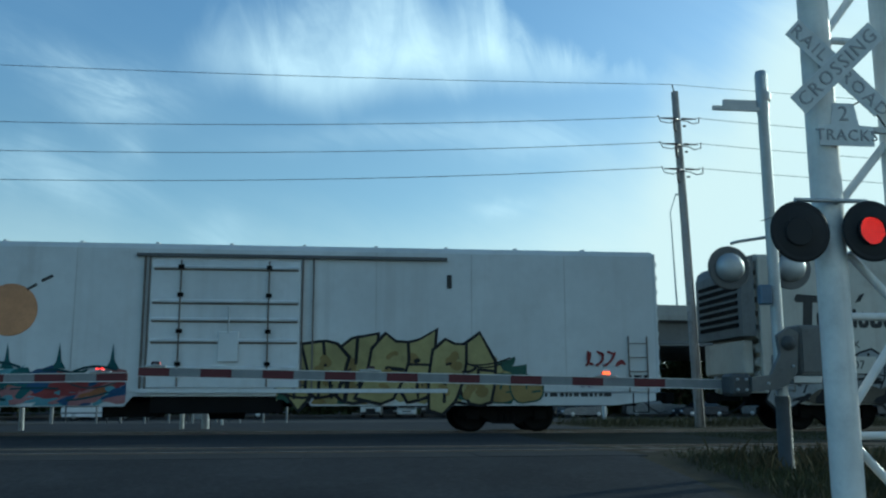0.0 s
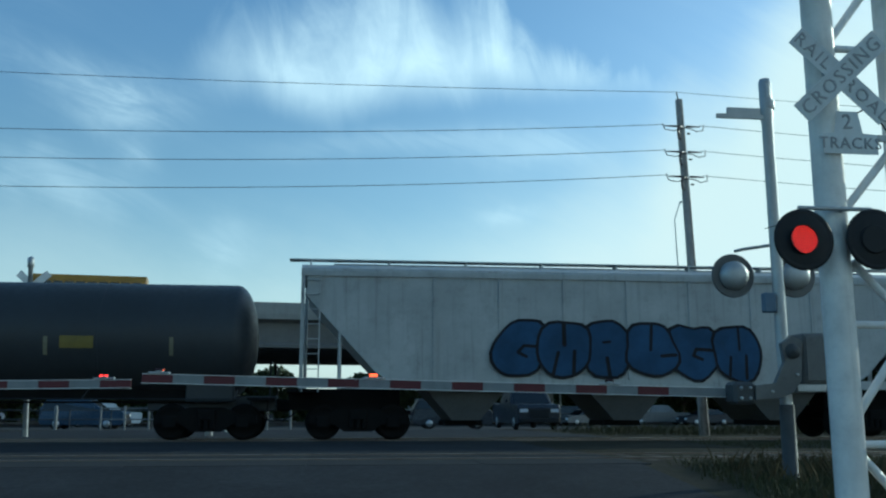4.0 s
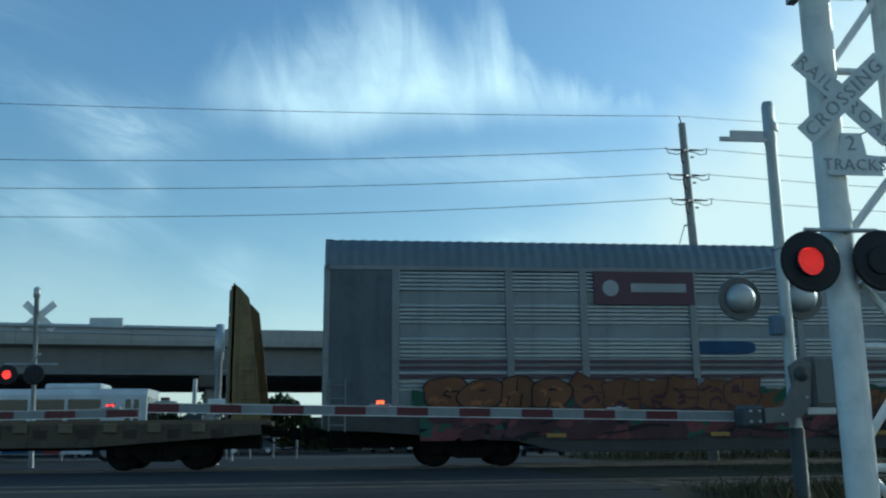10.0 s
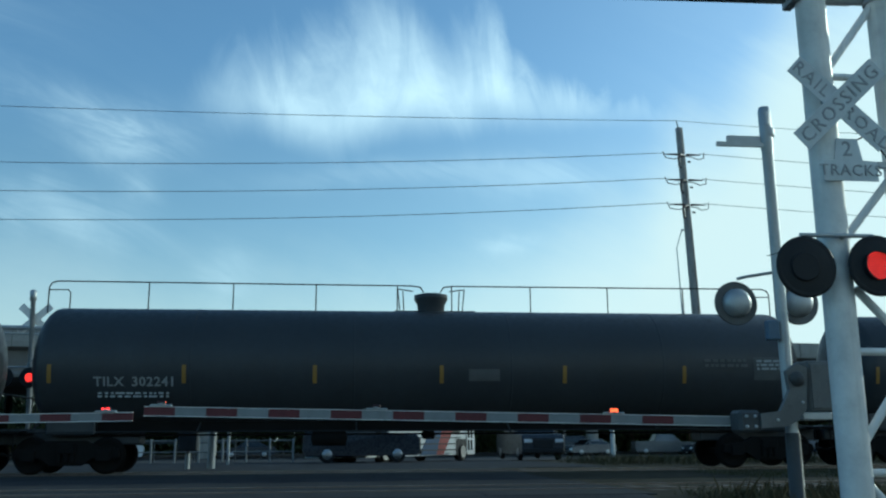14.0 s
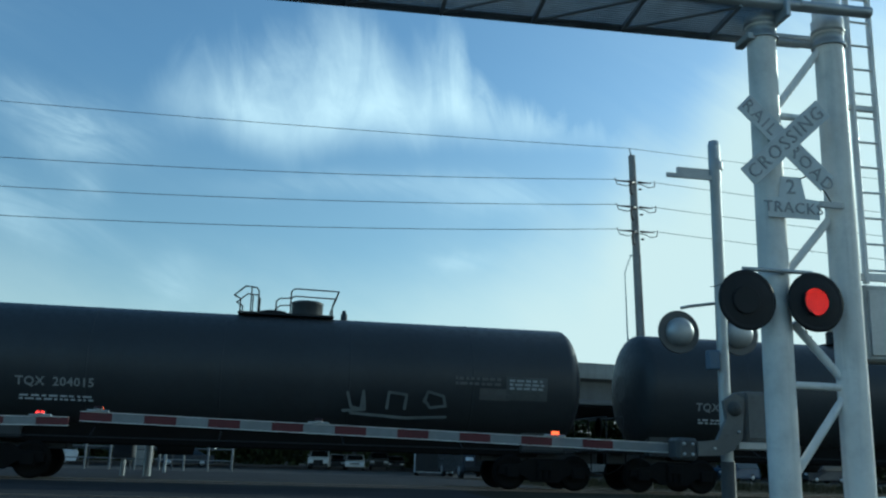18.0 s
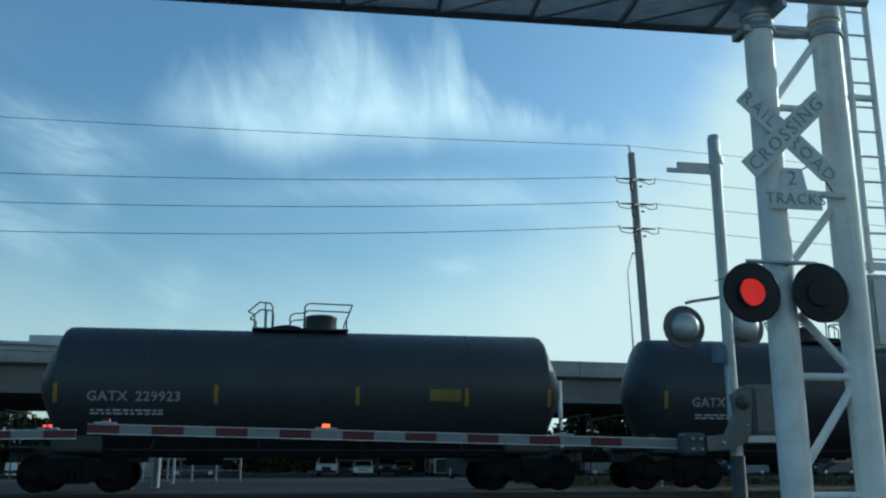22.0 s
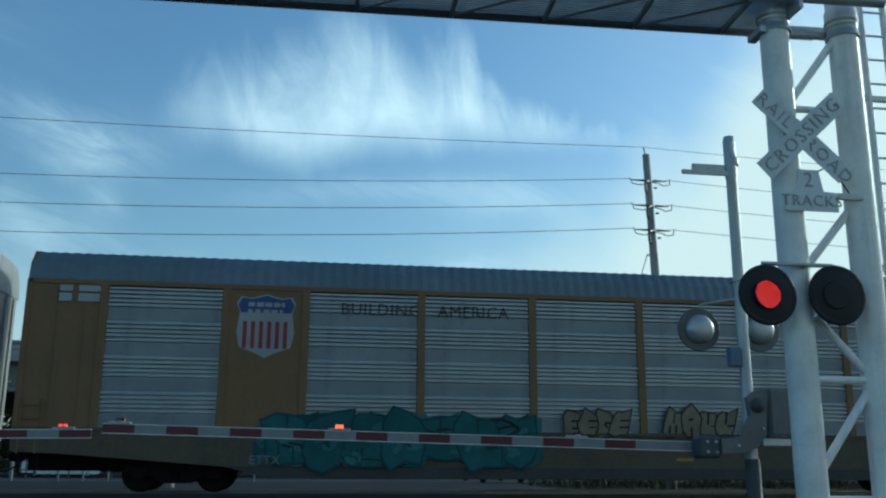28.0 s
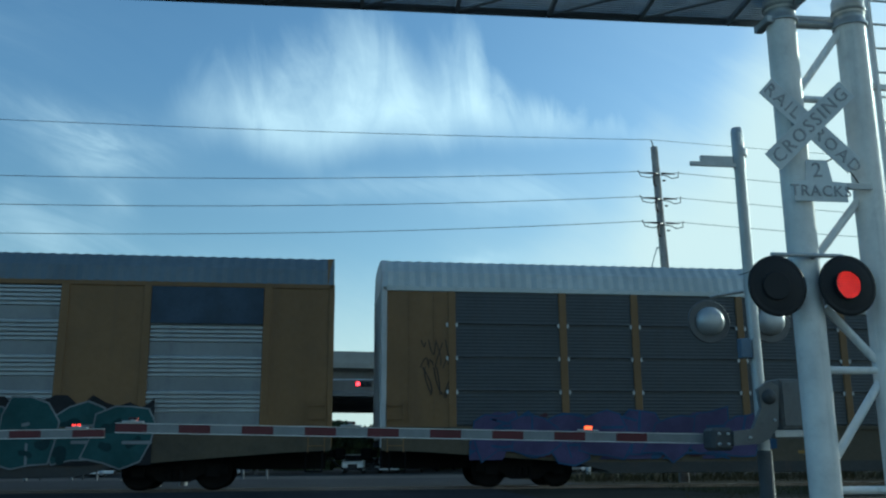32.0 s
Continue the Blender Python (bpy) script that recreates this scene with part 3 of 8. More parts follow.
machine = part("gate_machine", Geo().box(0.17, 0.5, -0.2, 0.2, 1.08, 1.74, 0.02), bracket_m, gate, "grey gate drive housing")
part("cover", Geo().box(0.2, 0.47, -0.222, -0.2, 1.12, 1.70, 0.008), bracket_m, machine)
part("mount", Geo().box(0.06, 0.46, -0.2, 0.2, 0.98, 1.08, 0.01), galv, machine, "pale mounting shelf")
part("conversion_bracket", Geo().extrude([(-0.52, 0.88), (-0.18, 0.9), (-0.02, 0.97), (0.10, 1.12), (0.15, 1.64), (0.02, 1.70), (-0.14, 1.6), (-0.11, 1.36), (-0.25, 1.09), (-0.52, 1.06)], "y", -0.24, -0.16), bracket_m, machine, "bent bracket between arm and drive")
part("pivot", Geo().lathe((0.0, -0.24, 1.5), (0, -1, 0), [(0, 0.10), (0.03, 0.095), (0.05, 0.05), (0.07, 0.0)], 16), dark_grey, machine)
part("hub", Geo().box(-0.79, -0.5, -0.2, 0.12, 0.82, 1.11, 0.04), dark_grey, machine, "dark clamp that holds the arm")
for x, z in ((-0.7, 1.03), (-0.7, 0.9), (-0.58, 1.03), (-0.58, 0.9), (0.05, 1.2), (-0.3, 0.98)):
    part("bolt", Geo().lathe((x, -0.2 if x < -0.5 else -0.24, z), (0, -1, 0), [(0, 0.022), (0.02, 0.02), (0.022, 0.0)], 8), galv, machine)
part("counterweight", Geo().box(0.5, 0.95, -0.2, -0.1, 0.92, 1.06, 0.02).box(0.55, 0.78, -0.24, -0.08, 0.4, 0.95, 0.03), dark_grey, machine, "counterweight plates")
part("conduit", Geo().pipe([(0.6, -0.2, 1.0), (0.68, -0.2, 0.7), (0.72, -0.2, 0.2), (0.8, -0.2, -0.4)], 0.014, 6), black_m, gate)


def gate_arm(parent, x0, x1, z0, z1, y0, y1, h, start_red, lights):
    """Striped arm between two ends, with lamps on top at given fractions."""
    n = max(1, round(abs(x1 - x0) / 0.406))
    arm = part("arm", Geo().extrude([(-0.02, -h / 2 - 0.004), (0.02, -h / 2 - 0.004), (0.02, -h / 2), (-0.02, -h / 2)], "x", 0, 0.01), galv, parent, "striped gate arm", at=Matrix.Translation((x0, y0, z0)))
    way = Vector((x1 - x0, y1 - y0, z1 - z0))
    rot = way.to_track_quat("X", "Z").to_matrix().to_4x4()
    length = way.length
    for k in range(n):
        a, b = length * k / n, length * (k + 1) / n
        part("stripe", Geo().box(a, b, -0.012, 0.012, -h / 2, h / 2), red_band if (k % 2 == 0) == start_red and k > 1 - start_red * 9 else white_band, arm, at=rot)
    part("edge", Geo().box(0, length, -0.016, 0.016, h / 2, h / 2 + 0.008).box(0, length, -0.016, 0.016, -h / 2 - 0.008, -h / 2), alu_paint, arm, "bright metal edge", at=rot)
    out = []
    for d, steady in lights:
        lamp = part("arm_lamp", Geo().box(d - 0.14, d + 0.14, -0.03, 0.03, h / 2 + 0.006, h / 2 + 0.035, 0.008).lathe((d, 0, h / 2 + 0.03), (0, 0, 1), [(0, 0.05), (0.01, 0.06), (0.02, 0.04)], 14), galv, arm, "small lamp on the arm", at=rot)
        lens = part("lamp_body", Geo().box(d - 0.055, d + 0.055, -0.02, 0.035, h / 2 + 0.03, h / 2 + 0.08, 0.01), lens_red, lamp)
        out.append((lens, d, h, lamp))
    return arm, out


arm, arm_lamps = gate_arm(gate, -0.30, -8.39, 0.965, 1.155, 0.08, 0.95, 0.112, False, [(2.0, 0), (5.1, 1), (7.92, 0)])
gate_b = thing("crossing_gate", pose(-10.6, 13.35, 0), "lowered exit gate with red and white arm", "crossing gate")
part("pole", Geo().lathe((0, 0, -0.2), (0, 0, 1), [(0, 0.08), (3.4, 0.08), (3.45, 0)], 16), galv, gate_b)
part("gate_machine", Geo().box(-0.7, 0.1, -0.2, 0.2, 0.6, 1.7, 0.05), dark_grey, gate_b, "grey gate drive housing")
arm_b, arm_b_lamps = gate_arm(gate_b, 0.3, 7.91, 1.02, 1.085, -0.05, -0.88, 0.10, True, [(7.30, 1)])
LED_BAR = Geo().box(-0.05, 0.05, -0.048, -0.040, -0.022, 0.022, 0.003).mesh("led", led_orange)
for (lens, d, h, lamp), even in zip(arm_lamps, (1, 0, None)):
    led = part("led", LED_BAR, led_orange, lamp, "orange-red lamp")
    spot = (d, 0.008, h / 2 + 0.055)
    led.matrix_basis = pose(*spot)
    if even is not None:
        FLASHERS.append((led, spot, even))
for lens, d, h, lamp in arm_b_lamps:
    for dx in (-0.032, 0.032):
        part("led", Geo().box(d + dx - 0.022, d + dx + 0.022, -0.03, -0.021, h / 2 + 0.04, h / 2 + 0.07, 0.004), led_red, lamp, "steady red lamp")
MOVERS = []


# ---- train: shared pieces ----
SHARED = {}


def shared(key, build, material):
    if key not in SHARED:
        SHARED[key] = build().mesh(key.split("/")[0], material)
    return SHARED[key]


def side_frame():
    g = Geo()
    for s in (-1, 1):
        out = [(-1.25, 0.42), (-1.22, 0.62), (-0.75, 0.66), (-0.45, 0.82), (0.45, 0.82), (0.75, 0.66), (1.22, 0.62), (1.25, 0.42), (0.98, 0.38), (0.62, 0.40), (0.36, 0.22), (-0.36, 0.22), (-0.62, 0.40), (-0.98, 0.38)]
        g.extrude(out, "y", s * 0.99 - 0.07, s * 0.99 + 0.07)
        for x in (-0.89, 0.89):
            g.box(x - 0.16, x + 0.16, s * 1.08 - 0.06, s * 1.08 + 0.06, 0.32, 0.60, 0.02)
        for x in (-0.16, 0.0, 0.16):
            g.tube((x, s * 1.07, 0.30), (x, s * 1.07, 0.55), 0.07, n=8)
    g.box(-0.22, 0.22, -1.15, 1.15, 0.50, 0.76, 0.03)
    return g


def wheel():
    return Geo().lathe((0, -0.07, 0), (0, 1, 0), [(0, 0.0), (0.0, 0.10), (0.02, 0.11), (0.03, 0.32), (0.0, 0.36), (0.0, 0.42), (0.10, 0.425), (0.105, 0.46), (0.14, 0.455), (0.14, 0.36), (0.10, 0.33), (0.10, 0.0)], 22)


def truck(car, xc):
    t = part("truck", shared("truck", side_frame, iron), iron, car, "black cast-iron truck", at=pose(xc, 0, 0))
    for dx in (-0.89, 0.89):
        for s in (-1, 1):
            part("wheel", shared("wheel", wheel, iron), iron, t, "dark steel wheel", at=pose(dx, s * 0.76, 0.46, 0, 0, 180 if s > 0 else 0))
        part("axle", shared("axle", lambda: Geo().tube((0, -0.75, 0), (0, 0.75, 0), 0.08), iron), iron, t, at=pose(dx, 0, 0.46))


def couplers(car, length, z=0.88, reach=0.75):
    for x, s in ((0, -1), (length, 1)):
        part("coupler", Geo().box(min(x, x + s * (reach - 0.12)), max(x, x + s * (reach - 0.12)), -0.09, 0.09, z - 0.09, z + 0.09, 0.02)
             .box(min(x + s * (reach - 0.3), x + s * reach), max(x + s * (reach - 0.3), x + s * reach), -0.16, 0.15, z - 0.16, z + 0.14, 0.04), iron, car)
        part("air_hose", Geo().pipe([(x, -0.32, z - 0.1), (x + s * 0.2, -0.34, z - 0.28), (x + s * 0.45, -0.25, z - 0.42), (x + s * 0.68, -0.15, z - 0.36)], 0.022, 6), black_m, car)


def side_ladder(car, x, y, z0, z1, material, w=0.42, n=None):
    n = n or max(2, int((z1 - z0) / 0.38))
    lad = part("ladder", Geo().box(x - w / 2 - 0.015, x - w / 2 + 0.015, y - 0.06, y - 0.03, z0, z1), material, car)
    part("stile", Geo().box(x + w / 2 - 0.015, x + w / 2 + 0.015, y - 0.06, y - 0.03, z0, z1), material, lad)
    for k in range(n):
        z = z0 + (z1 - z0) * (k + 0.5) / n
        part("rung", Geo().tube((x - w / 2, y - 0.05, z), (x + w / 2, y - 0.05, z), 0.013, n=6), material, lad)


def mark(car, text, size, x, y, z, material, align="LEFT", space=1.05):
    part("reporting_mark", lettering(text, size, material, 0.002, align, 0, space), material, car, "painted reporting mark", at=pose(x, y - 0.006, z))


def bars(car, x, y, z, w, h, rows, material, seed=1):
    """Small print that cannot be read: rows of short bars."""
    r = random.Random(seed)
    g = Geo()
    rh = h / rows
    for k in range(rows):
        a = x
        while a < x + w - 0.05:
            b = min(x + w, a + r.uniform(0.06, 0.22))
            g.box(a, b, y - 0.008, y - 0.004, z - k * rh - rh * 0.6, z - k * rh)
            a = b + r.uniform(0.03, 0.07)
    part("small_print", g, material, car, "unreadable small print")


def ribbon(g, pts, w, y, square=False, j=0):
    """Flat thick stroke with round or square joints in the x-z plane."""
    for k, (a, b) in enumerate(zip(pts, pts[1:])):
        dx, dz = b[0] - a[0], b[1] - a[1]
        l = math.hypot(dx, dz) or 1
        nx, nz = -dz / l * w / 2, dx / l * w / 2
        if square:
            ex, ez = dx / l * w * 0.42, dz / l * w * 0.42
            a, b = (a[0] - ex, a[1] - ez), (b[0] + ex, b[1] + ez)
        yy = y - 0.0002 * (k + 5 * j)
        g.add([(a[0] + nx, yy, a[1] + nz), (b[0] + nx, yy, b[1] + nz), (b[0] - nx, yy, b[1] - nz), (a[0] - nx, yy, a[1] - nz)], [(0, 1, 2, 3)])
    for k, p in enumerate(() if square else pts):
        yy = y - 0.0013 - 0.0002 * (k + 6 * j)
        g.add([(p[0] + w / 2 * math.cos(i * math.pi / 4), yy, p[1] + w / 2 * math.sin(i * math.pi / 4)) for i in range(8)], [tuple(range(8))])


def curve(p0, p1, p2, n=5):
    return [((1 - t) ** 2 * p0[0] + 2 * t * (1 - t) * p1[0] + t * t * p2[0], (1 - t) ** 2 * p0[1] + 2 * t * (1 - t) * p1[1] + t * t * p2[1]) for t in [i / n for i in range(n + 1)]]


def graffiti(car, x0, x1, z0, z1, y, n, fill, line, back=None, seed=1, fat=0.34, edge=0.1, jag=0.12, label="spray-painted graffiti", extra=None, square=False):
    """A row of interlocked abstract shapes with an outline, over an optional uneven ground colour."""
    r = random.Random(seed)
    cw, hgt = (x1 - x0) / n, z1 - z0
    if back:
        m = 4 * n + 1
        g = Geo()
        tp = [(x0 - 0.15 + (x1 - x0 + 0.3) * i / (m - 1), z1 + r.uniform(-1.2, 1.6) * jag) for i in range(m)]
        bt = [(p[0], z0 - r.uniform(0, 0.5) * jag) for p in tp]
        for i in range(m - 1):
            g.add([(tp[i][0], y - 0.003, tp[i][1]), (tp[i + 1][0], y - 0.003, tp[i + 1][1]), (bt[i + 1][0], y - 0.003, bt[i + 1][1]), (bt[i][0], y - 0.003, bt[i][1])], [(0, 1, 2, 3)])
        tagged(part("graffiti_ground", g, back, car, label), label, kind="stuff")
    go, gf, gx = Geo(), Geo(), Geo()
    e = max(0.035, min(edge, 0.075)) * min(1.0, hgt) if edge > 0 else 0.0
    for k in range(n):
        if edge <= 0:
            # thin tag: quick looped strokes
            cx = x0 + k * cw
            at = lambda u, v: (cx + (u * 1.1 + 0.12 * v) * cw, z0 + v * hgt)
            for q in range(2):
                pts = curve(at(r.uniform(0, 0.3), r.choice((0.0, 1.0))), at(r.uniform(-0.2, 1.2), r.uniform(0, 1)), at(r.uniform(0.5, 1.0), r.choice((0.1, 0.9))))
                ribbon(gf, pts, fat * 0.4 * min(cw, hgt), y - 0.008 - 0.004 * q)
            continue
        # one letter-like body: packed against its neighbours, notched by dark slits
        w, hh = cw * r.uniform(1.02, 1.2), hgt * r.uniform(0.86, 1.06)
        cx, cz = x0 + (k + 0.5) * cw, z0 + hgt * 0.5 + r.uniform(-0.05, 0.05) * hgt
        lean, p, m = r.uniform(-0.12, 0.25), (5.0 if square else 2.7), (11 if square else 22)
        wob = [(r.uniform(0.02, 0.075 if not square else 0.085), q, r.uniform(0, 6.28)) for q in (2, 3, 5)]
        spikes = (r.randrange(m), r.randrange(m)) if square else ()

        def rim(grow):
            pts = []
            for i in range(m):
                a = math.tau * (i + 0.5) / m
                c, q = math.cos(a), math.sin(a)
                rad = (abs(c) ** p + abs(q) ** p) ** (-1 / p) * (1 + sum(b * math.sin(f * a + ph) for b, f, ph in wob))
                rad *= 1.3 if i in spikes else 1.0
                px, pz = rad * c * (w / 2 + grow), rad * q * (hh / 2 + grow)
                pts.append((cx + px + lean * pz, cz + pz))
            return pts
        yk = y - 0.008 - 0.016 * (k % 2)
        for g, grow, d in ((go, e, 0.0), (gf, 0.0, 0.003)):
            pts = rim(grow)
            g.add([(a, yk - d, b) for a, b in pts], [tuple(range(m))])
        cut = max(e * 1.1, 0.05 * hgt)
        at = lambda a, b: (cx + (a + lean * b) * w * 0.5, cz + b * hh * 0.5)
        kind = r.randrange(5)
        slits = {0: [((0.0, 1.0), (0.05, 0.15)), ((-0.35, -1.0), (-0.3, -0.15)), ((0.4, -1.0), (0.35, -0.1))],
                 1: [((1.0, 0.3), (0.0, 0.28)), ((1.0, -0.3), (0.05, -0.3))],
                 2: [((0.0, -1.0), (0.0, -0.35)), ((-0.12, 0.25), (0.15, 0.28))],
                 3: [((1.0, 0.05), (0.1, 0.1), (0.0, -0.15), (0.3, -0.3))],
                 4: [((0.05, 1.0), (0.0, 0.0)), ((0.95, -0.2), (0.35, -0.25))]}[kind]
        for q, sl in enumerate(slits):
            ribbon(go, [at(a + r.uniform(-0.08, 0.08), b) for a, b in sl], cut * r.uniform(0.8, 1.4), yk - 0.006 - 0.002 * q)
        if extra:
            for j in range(3):
                u, v = r.uniform(-0.7, 0.5), r.uniform(-0.8, 0.5)
                ribbon(gx, curve(at(u, v), at(u + 0.3, v + r.uniform(-0.2, 0.4)), at(u + r.uniform(0.2, 0.5), v + r.uniform(-0.3, 0.3)), 4), hgt * r.uniform(0.07, 0.16), yk - 0.0042 - 0.0006 * j)
    if edge > 0:
        tagged(part("graffiti_outline", go, line, car, label), label, kind="stuff")
    tagged(part("graffiti_fill", gf, fill, car, label), label, kind="stuff")
    if extra and gx.v:
        tagged(part("graffiti_accent", gx, extra, car, label), label, kind="stuff")


def throw_up(car, text, x0, x1, z0, z1, y, fill, line, seed=1, bold=0.055, edge=0.03, lean=0.0):
    """Sprayed fat letters with an outline, each squeezed into its cell and overlapping the next."""
    r = random.Random(seed)
    cw = (x1 - x0) / len(text)
    for k, ch in enumerate(text):
        w, h, dz = cw * r.uniform(1.0, 1.14), (z1 - z0) * r.uniform(0.92, 1.05), r.uniform(-0.03, 0.03)
        turn = r.uniform(-5, 5)
        span = None
        for name, m, off, dy in (("graffiti_letter", fill, bold, 0.010), ("letter_outline", line, bold + edge, 0.004)):
            me = lettering(ch, 1.0, m, 0.001, "CENTER", lean, 1.0, off)
            if span is None:
                xs, zs = [v.co.x for v in me.vertices], [v.co.z for v in me.vertices]
                span = (min(xs), max(xs), min(zs), max(zs))
            sx, sz = w / (span[1] - span[0]), h / (span[3] - span[2])
            me.transform(Matrix.Diagonal((sx, 1, sz, 1)) @ Matrix.Translation((-(span[0] + span[1]) / 2, 0, -(span[2] + span[3]) / 2)))
            part(name, me, m, car, "spray-painted graffiti letter", at=pose(x0 + (k + 0.5) * cw, y - dy - 0.004 * (k % 2), (z0 + z1) / 2 + dz, 0, turn, 0))


def mural(car, x0, x1, z0, z1, y, colours, n, seed, line=None):
    """Overlapping soft-edged patches of several spray colours, with a few dark sweeping lines."""
    r = random.Random(seed)
    sets = [Geo() for _ in colours]
    for k in range(n):
        cx, cz = x0 + (x1 - x0) * (k + r.uniform(0.1, 0.9)) / n, r.uniform(z0 + 0.1, z1 - 0.15)
        ru, rv, ph = r.uniform(0.14, 0.5), r.uniform(0.08, 0.3), r.uniform(0, 6)
        pts = []
        for i in range(14):
            q = i * math.tau / 14
            f = 1 + 0.25 * math.sin(3 * q + ph) + 0.12 * math.sin(5 * q + 2 * ph)
            pts.append((min(x1, max(x0, cx + ru * f * math.cos(q) + 0.2 * math.sin(q))), y - 0.004 - 0.0011 * (k % 17), min(z1 + 0.06 * math.sin(ph + q * 4), max(z0, cz + rv * f * math.sin(q)))))
        sets[r.randrange(len(colours))].add(pts, [tuple(range(14))])
    for g, m in zip(sets, colours):
        if g.v:
            tagged(part("graffiti_patch", g, m, car, "spray-painted colour patches"), "spray-painted colour patches", kind="stuff")
    if line:
        g = Geo()
        for k in range(min(24, n // 3)):
            u, v = r.uniform(x0, x1 - 1.2), r.uniform(z0 + 0.1, z1)
            ribbon(g, curve((u, v), (u + 0.5, v + r.uniform(-0.4, 0.35)), (u + r.uniform(0.6, 1.3), min(z1, v + r.uniform(-0.25, 0.25))), 6), r.uniform(0.03, 0.07), y - 0.026, False, k)
        tagged(part("graffiti_line", g, line, car, "dark sprayed lines"), "dark sprayed lines", kind="stuff")


P = lambda n, c, **k: mat("spray_" + n, c, 0.6, dirt=0.15, scale=1.5, bump=0.02, spread=0.25, gloss=0.15, **k)
sp_white, sp_black, sp_yellow, sp_teal = P("white", (0.32, 0.33, 0.33)), P("black", (0.02, 0.02, 0.022)), P("yellow", (0.33, 0.29, 0.13)), P("teal", (0.032, 0.1, 0.105))
sp_blue, sp_red, sp_orange, sp_green = P("blue", (0.036, 0.078, 0.155)), P("red", (0.22, 0.05, 0.05)), P("orange", (0.25, 0.11, 0.05)), P("green", (0.04, 0.085, 0.065))
sp_purple, sp_grey, sp_sky = P("purple", (0.07, 0.06, 0.13)), P("grey", (0.20, 0.21, 0.22)), P("sky", (0.13, 0.27, 0.31))
sp_pink, sp_dteal, sp_pale = P("pink", (0.30, 0.15, 0.15)), P("dark_teal", (0.02, 0.06, 0.07)), P("pale", (0.27, 0.28, 0.285))
tank_black = mat("tank_black", (0.042, 0.046, 0.051), 0.45, dirt=0.35, dirt_color=(0.04, 0.038, 0.036), scale=0.5, bump=0.05, streak=0.2, gloss=0.3)
tank_grey = mat("tank_grey", (0.30, 0.30, 0.28), 0.6, dirt=0.4, dirt_color=(0.08, 0.08, 0.075), scale=0.5, bump=0.05, streak=0.35)
tank_white = mat("tank_white", (0.58, 0.59, 0.57), 0.55, dirt=0.3, dirt_color=(0.30, 0.29, 0.27), scale=0.5, bump=0.04, streak=0.3)
tape_yellow = mat("tape_yellow", (0.29, 0.17, 0.035), 0.5, dirt=0.2, bump=0)
tape_pale = mat("tape_pale", (0.2, 0.185, 0.12), 0.5, dirt=0.2, bump=0)
mark_white = mat("mark_white", (0.30, 0.31, 0.31), 0.6, dirt=0.15, bump=0)
mark_black = mat("mark_black", (0.03, 0.03, 0.03), 0.6, dirt=0.1, bump=0)
reefer_white = mat("reefer_white", (0.60, 0.62, 0.62), 0.5, dirt=0.25, dirt_color=(0.34, 0.33, 0.31), scale=0.35, bump=0.05, streak=0.25)
reefer_worn = mat("reefer_worn", (0.50, 0.48, 0.42), 0.6, dirt=0.45, dirt_color=(0.26, 0.19, 0.13), scale=0.4, bump=0.06, streak=0.5)
brand_green = mat("brand_green", (0.02, 0.075, 0.06), 0.5, dirt=0.1, bump=0)
rod_rust = mat("rod_rust", (0.17, 0.15, 0.13), 0.8, dirt=0.6, dirt_color=(0.10, 0.06, 0.04), scale=2.0)
seam_dark = mat("seam_dark", (0.22, 0.20, 0.17), 0.8, dirt=0.6, dirt_color=(0.08, 0.06, 0.05), scale=1.0)
seam_pale = mat("seam_pale", (0.47, 0.48, 0.47), 0.7, dirt=0.4, dirt_color=(0.26, 0.25, 0.23), scale=1.0)
CARS = []


def car_base(name, x0, label, category):
    ob = thing(name, pose(x0, 24.7, 0), label, category, "train cars")
    CARS.append((ob, x0))
    return ob


# ---- tank cars ----
def tank_shell(L, R, zc, head, cone=False):
    prof = [(0, 0.0)]
    if cone:
        prof += [(0.0, R * 0.1), (0.05, R * 0.24), (0.16, R * 0.4), (0.57, R * 0.955), (0.62, R * 0.985), (0.68, R)]
    else:
        prof += [(head * (1 - math.cos(a)), R * math.sin(a)) for a in (0.25, 0.5, 0.75, 1.0, 1.2, 1.4)]
        prof += [(head, R)]
    body = prof + [(L - h, r) for h, r in reversed(prof)]
    g = Geo()
    n = 40
    vs, fs = [], []
    for h, r in body[1:-1]:
        vs += [(h, r * math.cos(2 * math.pi * i / n), zc + r * math.sin(2 * math.pi * i / n)) for i in range(n)]
    m = len(body) - 2
    for k in range(m - 1):
        fs += [(k * n + i, k * n + (i + 1) % n, (k + 1) * n + (i + 1) % n, (k + 1) * n + i) for i in range(n)]
    g.add(vs, fs, True)
    g.add(vs[:n], [tuple(range(n))])
    g.add(vs[-n:], [tuple(range(n))])
    return g


